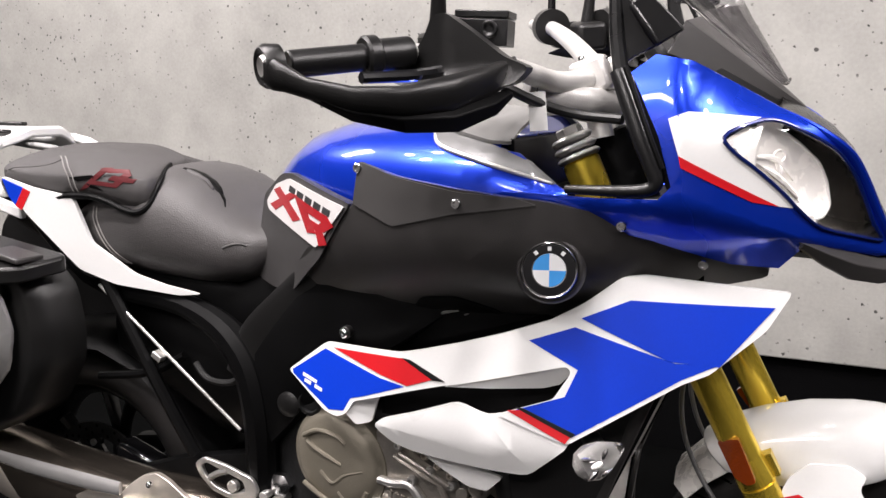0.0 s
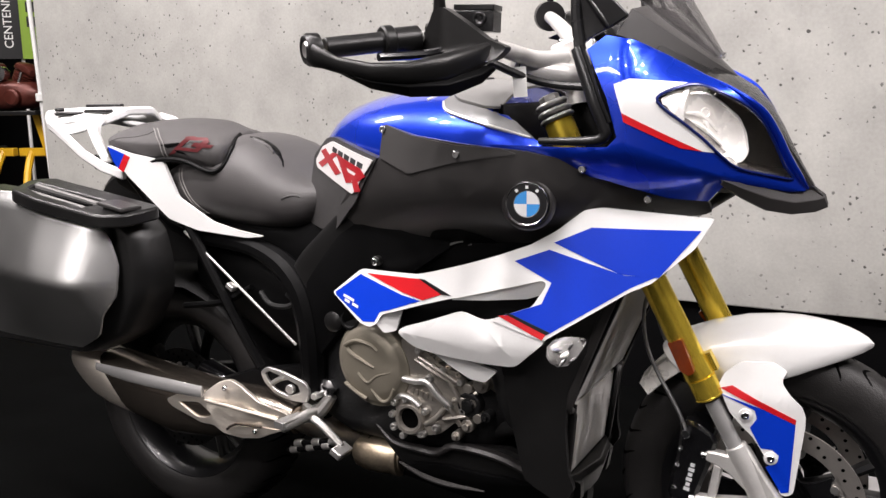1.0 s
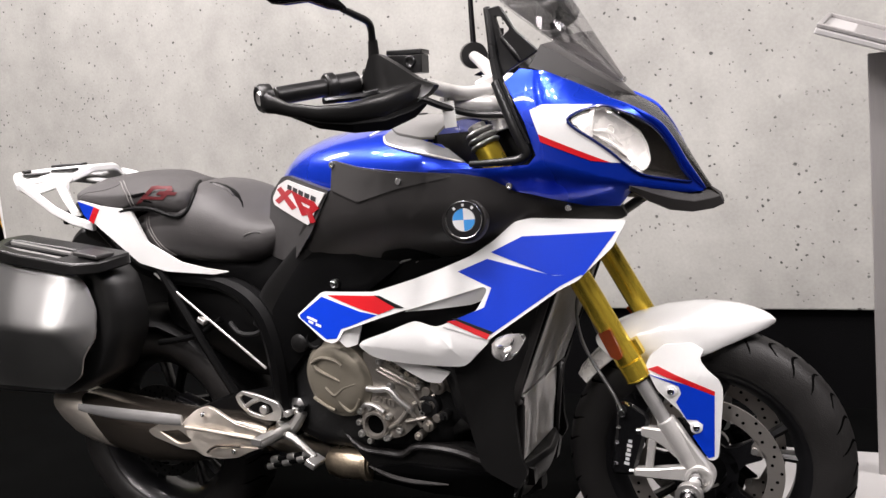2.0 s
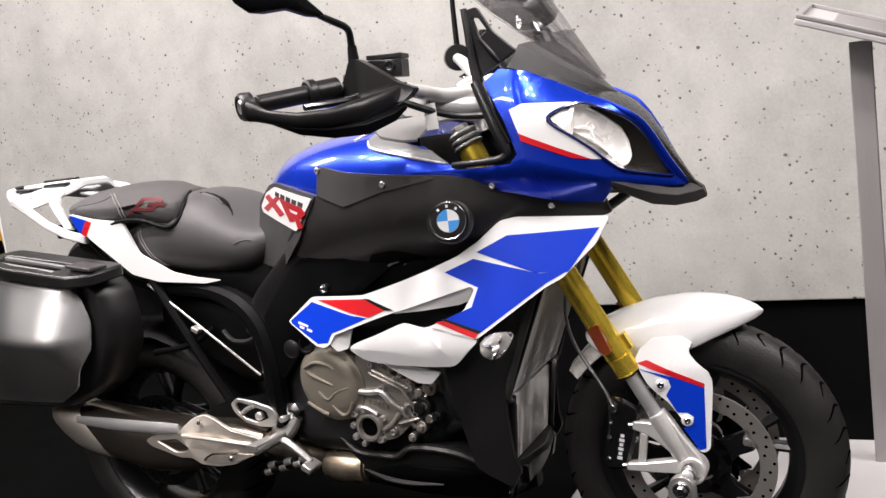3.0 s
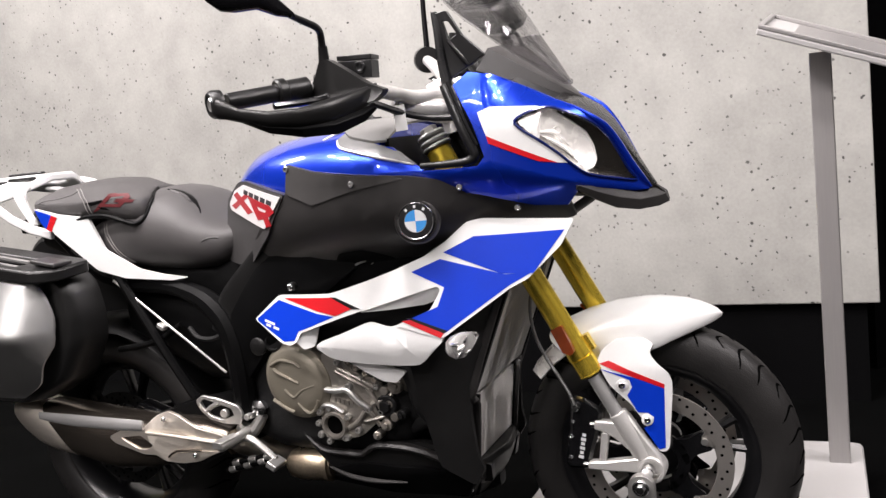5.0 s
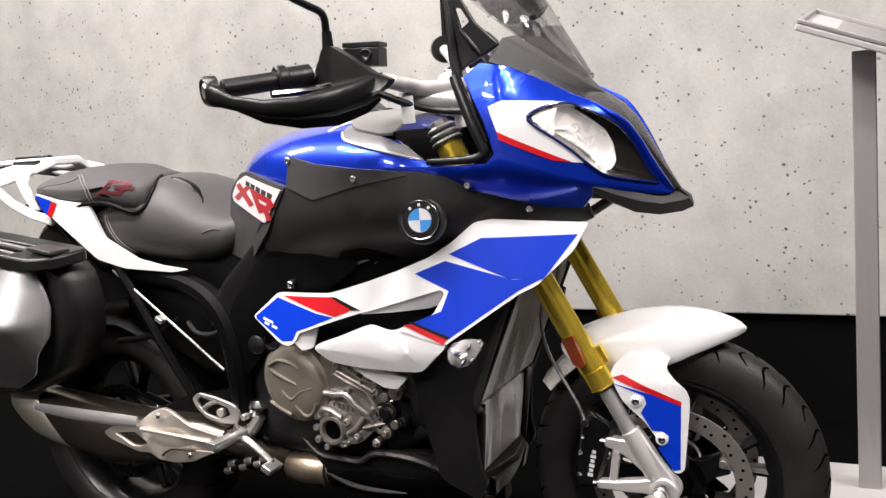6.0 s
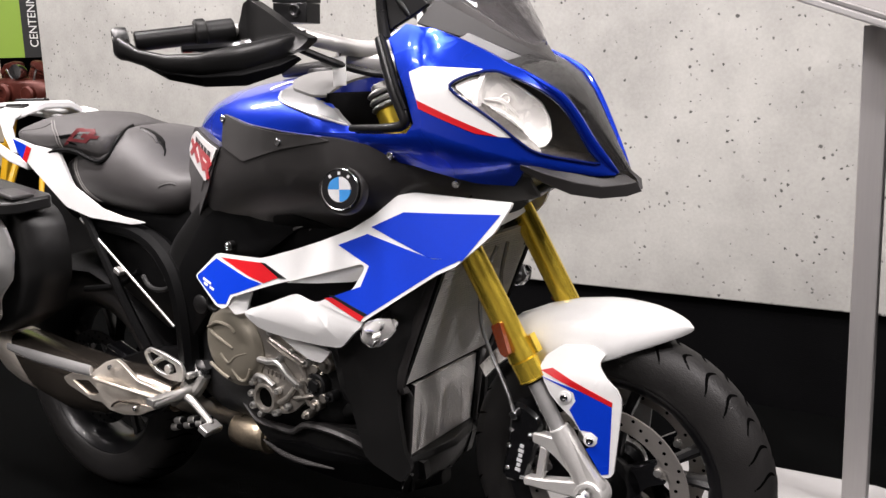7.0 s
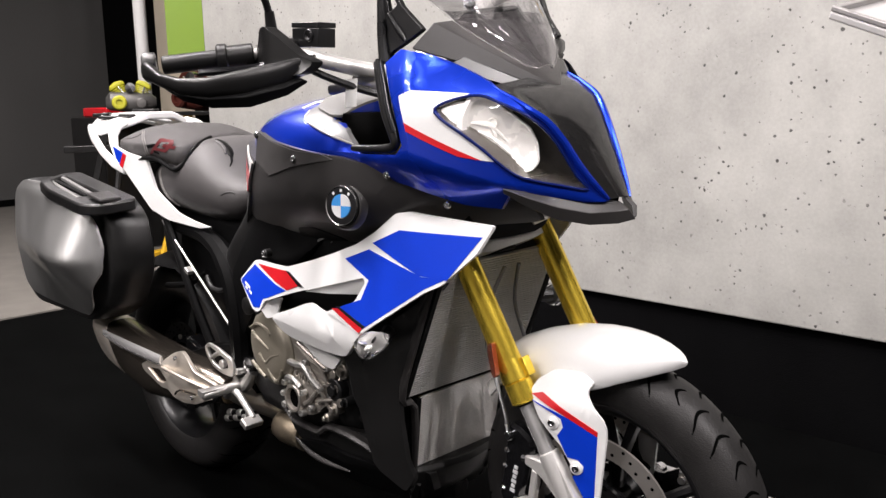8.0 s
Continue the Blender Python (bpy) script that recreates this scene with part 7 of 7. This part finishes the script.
# panniers
def pannier(s):
    def ring(y, xf, zt, zb, in_=0.0):
        in_ = 0.3 * in_ - 0.08
        pts = [(xf - 0.015, zt - 0.035), (xf - 0.075, zt), (-1.87 + in_, zt), (-1.93 + in_, zt - 0.045), (-1.95 + in_, zb + 0.53 * (zt - zb)), (-1.93 + in_, zb + 0.13 * (zt - zb)), (-1.85 + in_, zb), (xf - 0.18, zb - 0.005), (xf - 0.06, zb + 0.14 * (zt - zb)), (xf - 0.005, zb + 0.42 * (zt - zb)), (xf, zb + 0.66 * (zt - zb))]
        return [V(p.x, s * y, p.y) for p in nip(pts, 0.025)]

    def droop(bm):
        """Lowers the top towards the front."""
        for v in bm.verts:
            v.co.z -= 0.17 * max(0.0, v.co.x + 1.66) * min(1.0, max(0.0, (v.co.z - 0.60) / 0.22))
        return bm

    SHELL = ((0.185, -1.37, 0.865, 0.515, 0.02), (0.200, -1.345, 0.880, 0.500, 0), (0.262, -1.350, 0.882, 0.498, 0), (0.295, -1.372, 0.880, 0.500, 0.004), (0.300, -1.382, 0.876, 0.504, 0.008))
    body = part("pannier", droop(loft([ring(y, x, t, z, i) for y, x, t, z, i in SHELL])), PLASTIC, bike, "black side pannier with a silver grey lid", smooth=40)

    def bend_at(t, knots):
        """A line through knots, with its corners rounded."""
        def straight(q):
            for (a, p), (b, r) in zip(knots, knots[1:]):
                if q <= b:
                    return p + (r - p) * min(1.0, max(0.0, (q - a) / (b - a)))
            return knots[-1][1]
        return sum(straight(t + d) for d in (-0.012, -0.006, 0.0, 0.006, 0.012)) / 5

    def f_lid(x, z):
        """Full at the crease, leaning in above, more below, towards the front and behind the upright crease."""
        a = bend_at(-x, ((1.400, 0.04), (1.425, 0.55), (1.450, 0.88), (1.490, 1.0), (1.595, 1.0), (2.05, 0.10)))
        b = bend_at(-z, ((-0.882, 0.05), (-0.855, 0.50), (-0.700, 1.0), (-0.545, 0.22), (-0.505, 0.0)))
        return -0.296 - 0.120 * a * b

    lid = droop(sheet([(p.x, p.z) for p in ring(0.3, -1.405, 0.878, 0.503, 0.004)], f_lid, 0.006, 0.0, cell=0.014))
    part("lid", lid if s < 0 else mirrored(lid), PAN_GREY, body, "silver grey lid with creased faces", smooth=60)
    hand = prism(nip([(-1.335, 0.235), (-1.362, 0.330), (-1.41, 0.366), (-1.60, 0.372), (-1.70, 0.352), (-1.745, 0.262), (-1.70, 0.235)], 0.02), 0.030, None, nip([(-1.44, 0.285), (-1.47, 0.335), (-1.60, 0.342), (-1.67, 0.325), (-1.69, 0.285)], 0.008))
    for v in hand.verts:
        x, y, d = v.co.x, v.co.z, v.co.y
        v.co = V(x, s * y, 0.902 - 0.16 * (y - 0.26) - d)
    part("handle", droop(hand), PLASTIC, body, "black carrying handle", bevel=0.008)
    for y in (0.296, 0.334):
        part("handle_bar", droop(box(-1.575, s * y, 0.897 - 0.16 * (y - 0.26), 0.22, 0.012, 0.010, (0, 0, s * 4))), SHIELD, body, "grey bar inside the handle", bevel=0.002)
    for y in (0.270, 0.312):
        part("slot", droop(box(-1.575, s * y, 0.886, 0.20, 0.014, 0.006)), PLASTIC_DARK, body, smooth=0)
    part("latch", droop(box(-1.40, s * 0.300, 0.901, 0.075, 0.060, 0.010)), COVER_GREY, body, "dark grey latch plate", bevel=0.003)


pannier(-1)
pannier(1)
part("tail_light", box(-1.735, 0, 0.93, 0.03, 0.12, 0.04), GLOSS_BLACK, bike, "tail light", bevel=0.006)

# ---------------------------------------------------------------- front stand
stand = thing("front_stand", "silver steel front wheel stand holding the axle", "stand", (-0.03, -0.15, 0))
for s in (-1, 1):
    a = V(-0.040, -0.118, 0.286) if s < 0 else V(-0.040, 0.232, 0.296)
    arch = [(0.028 * math.cos(radians(k)), 0.028 * math.sin(radians(k))) for k in range(0, 181, 15)] + [(-0.028, -a.z + 0.02), (0.028, -a.z + 0.02)]
    up = part("upright", prism(arch, 0.020, Matrix.Translation(a + V(0, -0.010, 0))), ALU, stand, "flat steel upright", bevel=0.003)
    part("spool", merge(rod(a + V(0, -0.016 if s < 0 else 0.008, 0), a + V(0, -0.008 if s < 0 else 0.016, 0), 0.018, 24), rod(a + V(0, -0.024 if s < 0 else 0.012, 0), a + V(0, -0.012 if s < 0 else 0.024, 0), 0.010, 6), rod(a + V(0.012, -s * 0.008, 0.026), a + V(0.014, -s * 0.030, 0.028), 0.014, 20)), CHROME, up)
    part("foot", box(a.x, a.y, 0.03, 0.06, 0.05, 0.06), ALU, stand, bevel=0.004)
a0, a1 = V(-0.040, -0.118, 0), V(-0.040, 0.232, 0)
part("side_rail", merge(tube([(a0.x - 0.02, a0.y, 0.02), (0.36, a0.y - 0.02, 0.02)], 0.016, 10, 1), tube([(a1.x - 0.02, a1.y, 0.02), (0.36, a1.y + 0.02, 0.02)], 0.016, 10, 1), tube([(0.36, a0.y - 0.02, 0.02), (0.36, a1.y + 0.02, 0.02)], 0.016, 10, 1)), ALU, stand, "floor rail")

# ---------------------------------------------------------------- information stand
info = thing("info_stand", "brushed aluminium information lectern on a white base", "lectern", (0.34, 0.52, 0))
part("base", plate_xy(nip([(-0.395, 0.085), (0.410, 0.085), (0.410, 0.690), (-0.395, 0.690)], 0.03), lambda x, y: 0.105, 0.105), PLATE, info, "white rounded base board", bevel=0.004)
part("post", box(0.350, 0.550, 0.105 + 0.53, 0.052, 0.042, 1.07), POST, info, "brushed aluminium post", smooth=0, bevel=0.003)
desk = pose(0.21, 0.38, 1.222, 9.5, 21.6, 0)
part("panel", moved(box(0.31, 0.15, 0.008, 0.62, 0.30, 0.016), desk), PLATE, info, "pale sloping panel", smooth=0, bevel=0.004)
for cx, cy, sx, sy in ((0.31, 0.006, 0.62, 0.012), (0.31, 0.294, 0.62, 0.012), (0.006, 0.15, 0.012, 0.276), (0.614, 0.15, 0.012, 0.276)):
    part("panel_edge", moved(box(cx, cy, 0.021, sx, sy, 0.010), desk), POST, info, smooth=0, bevel=0.002)
part("panel_face", moved(box(0.33, 0.16, 0.0175, 0.50, 0.20, 0.003), desk), POST, info, "grey text face", smooth=0)
single("leaflet", moved(merge(box(0.42, 0.20, 0.0235, 0.21, 0.10, 0.004), moved(box(0, 0, 0, 0.21, 0.10, 0.003), Matrix.Translation((0.42, 0.22, 0.040)) @ pose(0, 0, 0, 20, 0, 0))), desk), TEAL, "folded teal leaflet lying on the lectern panel", "leaflet", smooth=0)

# ---------------------------------------------------------------- paper tag on the handlebar
tag = thing("paper_tag", "blank white paper tag hanging from the handlebar by a loop", "tag", (-0.48, -0.14, 1.10))
part("card", moved(box(0, 0, -0.026, 0.025, 0.0012, 0.056), Matrix.Translation((-0.468, -0.205, 1.134)) @ pose(0, 0, 0, -16, -3, 24)), PAPER, tag, smooth=0)
part("loop", tube([(-0.468, -0.205, 1.130), (-0.468, -0.200, 1.142), (-0.466, -0.190, 1.155)], 0.001, 6), PLASTIC, tag)

# ---------------------------------------------------------------- neighbouring stand
def display_engine(m, cyl, case, label):
    """A V-twin show engine: crankcase, two finned cylinders with caps, side cover and intake."""
    t = thing("display_engine", label, "engine", m.translation, "display engines")
    part("crankcase", moved(loft([section(a, w, zb, zt, 18, 3) for a, w, zb, zt in ((-0.22, 0.06, 0.02, 0.12), (-0.18, 0.10, 0.0, 0.17), (0.0, 0.12, -0.02, 0.17), (0.17, 0.10, 0.0, 0.15), (0.22, 0.06, 0.03, 0.11))]), m), case, t)
    for e in (-1, 1):
        tilt = m @ Matrix.Translation((e * 0.045, 0, 0.08)) @ pose(0, 0, 0, 0, e * 28, 0)
        c = part("cylinder", moved(merge(*[moved(lathe([(0.052, 0), (0.068, 0.003), (0.068, 0.010), (0.052, 0.013)], 20), Matrix.Translation((0, 0, 0.03 + 0.016 * k)) @ pose(0, 0, 0, 90, 0, 0)) for k in range(7)]), tilt), cyl, t)
        part("rocker_box", moved(loft([section(a, w, 0.14, h, 14, 3) for a, w, h in ((-0.072, 0.03, 0.165), (-0.055, 0.052, 0.185), (0.0, 0.060, 0.20), (0.055, 0.052, 0.185), (0.072, 0.03, 0.165))]), tilt), cyl, c)
        part("push_rod", moved(rod((0.03, -0.075, 0.02), (0.01, -0.066, 0.15), 0.008, 10), tilt), CHROME, c)
    part("side_cover", moved(lathe([(0.065, -0.02), (0.065, 0.02), (0.052, 0.035), (0.03, 0.035), (0.028, 0.012), (0.001, 0.012)], 28), m @ Matrix.Translation((-0.10, -0.115, 0.07)) @ pose(0, 0, 0, 180, 0, 0)), cyl, t)
    part("side_cover", moved(lathe([(0.05, -0.02), (0.05, 0.02), (0.04, 0.03), (0.001, 0.034)], 28), m @ Matrix.Translation((0.09, -0.11, 0.06)) @ pose(0, 0, 0, 180, 0, 0)), case, t)
    part("intake", moved(lathe([(0.03, -0.03), (0.045, 0.0), (0.045, 0.04), (0.001, 0.045)], 22), m @ Matrix.Translation((0.0, -0.07, 0.20)) @ pose(0, 0, 0, 180, 0, 0)), CHROME, t)
    return t


def engine_stand(m, h, material, label):
    t = thing("engine_stand", label, "stand", m.translation, "engine stands")
    for e in (-1, 1):
        part("leg", moved(loft([[c + V(-0.025, -0.025, 0), c + V(0.025, -0.025, 0), c + V(0.025, 0.025, 0), c + V(-0.025, 0.025, 0)] for c in (V(e * 0.36, -0.05, 0.014), V(e * 0.30, 0, 0.50), V(e * 0.16, 0, h))]), m), material, t, bevel=0.006)
        part("foot", moved(box(e * 0.36, -0.05, 0.03, 0.08, 0.60, 0.04), m), material, t, bevel=0.006)
        part("rail", moved(box(e * 0.25, 0, 0.775, 0.46, 0.05, 0.05), m), material, t, bevel=0.006)
        part("brace", moved(tube([(e * 0.10, 0, 0.79), (e * 0.12, -0.1, 0.60), (e * 0.20, -0.28, 0.05)], 0.022, 8), m), material, t)
    part("tray", moved(box(0, 0, h + 0.012, 0.52, 0.30, 0.025), m), PLASTIC, t, bevel=0.004)


RUST_AT = Matrix.Translation((-4.72, 1.96, 0.008)) @ pose(0, 0, 0, 0, 0, 14)
engine_stand(RUST_AT, 1.00, YELLOW, "yellow steel stand carrying a display engine")
display_engine(RUST_AT @ Matrix.Translation((0, 0, 1.045)), RUST, RUST, "dark red show engine on a yellow stand")
LIME_AT = Matrix.Translation((-5.30, 1.72, 0.008)) @ pose(0, 0, 0, 0, 0, 62)
engine_stand(LIME_AT, 1.00, PLASTIC, "black steel stand carrying a display engine")
display_engine(LIME_AT @ Matrix.Translation((0, 0, 1.041)) @ Matrix.Scale(0.78, 4), LIME, GREYCAST, "grey show engine with yellow-green cylinders on a stand")
BAN = Matrix.Translation((-5.36, 2.55, 0.008)) @ pose(0, 0, 0, 0, 0, 52)
ban = thing("banner", "tall lime and dark green banner with white lettering", "banner", BAN.translation)
part("cloth", moved(box(0.13, 0, 2.10, 0.26, 0.012, 1.46), BAN), GREEN, ban, "lime green cloth", smooth=0)
part("cloth", moved(box(-0.075, -0.002, 2.10, 0.15, 0.012, 1.46), BAN), ENGINE_DARK, ban, "dark cloth strip", smooth=0)
part("cloth", moved(box(-0.29, 0, 2.10, 0.28, 0.012, 1.46), BAN), GREEN, ban, "lime green cloth", smooth=0)
part("foot", moved(box(0, 0.03, 0.02, 0.60, 0.30, 0.04), BAN), PLASTIC, ban, bevel=0.004)
part("pole", moved(rod((0, 0.03, 0.03), (0, 0.03, 2.83), 0.012), BAN), WHITE_POLE, ban)
text = bpy.data.curves.new("word", "FONT")
text.body, text.size, text.extrude, text.align_x, text.align_y = "CENTENNIAL", 0.078, 0.001, "LEFT", "CENTER"
holder = bpy.data.objects.new("word", text)
scene.collection.objects.link(holder)
bpy.context.view_layer.update()
word_mesh = bpy.data.meshes.new_from_object(holder)
bpy.data.objects.remove(holder)
wb = bmesh.new()
wb.from_mesh(word_mesh)
part("lettering", moved(wb, BAN @ Matrix.Translation((-0.075, -0.0105, 1.44)) @ pose(0, 0, 0, 90, -90, 0)), WHITE_POLE, ban, "white word", smooth=0)
for k in range(6):
    part("bar", moved(box(0.07 + 0.09 * (k % 2), -0.008, 1.62 + 0.10 * (k // 2), 0.055, 0.004, 0.070), BAN), ENGINE_DARK, ban, smooth=0)
POLE0, POLE1 = V(-4.21, 1.80, 0.012), V(-4.333, 1.80, 2.3)
single("light_pole", merge(rod(POLE0, POLE1, 0.013), rod(POLE0.lerp(POLE1, 0.47), POLE0.lerp(POLE1, 0.49), 0.03), box(-4.21, 1.80, 0.014, 0.14, 0.14, 0.024)), WHITE_POLE, "white pole leaning beside the concrete wall", "pole")
single("column", moved(box(0, 0, 2.6, 0.30, 0.30, 5.2), Matrix.Translation((-7.05, 3.05, 0)) @ pose(0, 0, 0, 0, 0, 60)), CREAM, "cream painted hall column", "column", kind="structure", smooth=0)
single("post", rod((-6.7, 2.55, 0.0), (-6.7, 2.55, 3.2), 0.055, 20), WHITE_POLE, "pale upright post of the neighbouring stand", "post")
single("booth_wall", box(-7.5, 3.9, 1.6, 5.4, 0.1, 3.2), DRAPE, "black booth wall of the neighbouring stand", "wall", kind="structure", smooth=0)
single("red_case", box(-5.75, 1.78, 1.036, 0.40, 0.28, 0.07), RED, "red flat case on a black box", "case", bevel=0.01)
single("display_box", box(-5.75, 1.78, 0.504, 0.55, 0.42, 0.992), PLASTIC, "black display box under a red case", "box", bevel=0.01)
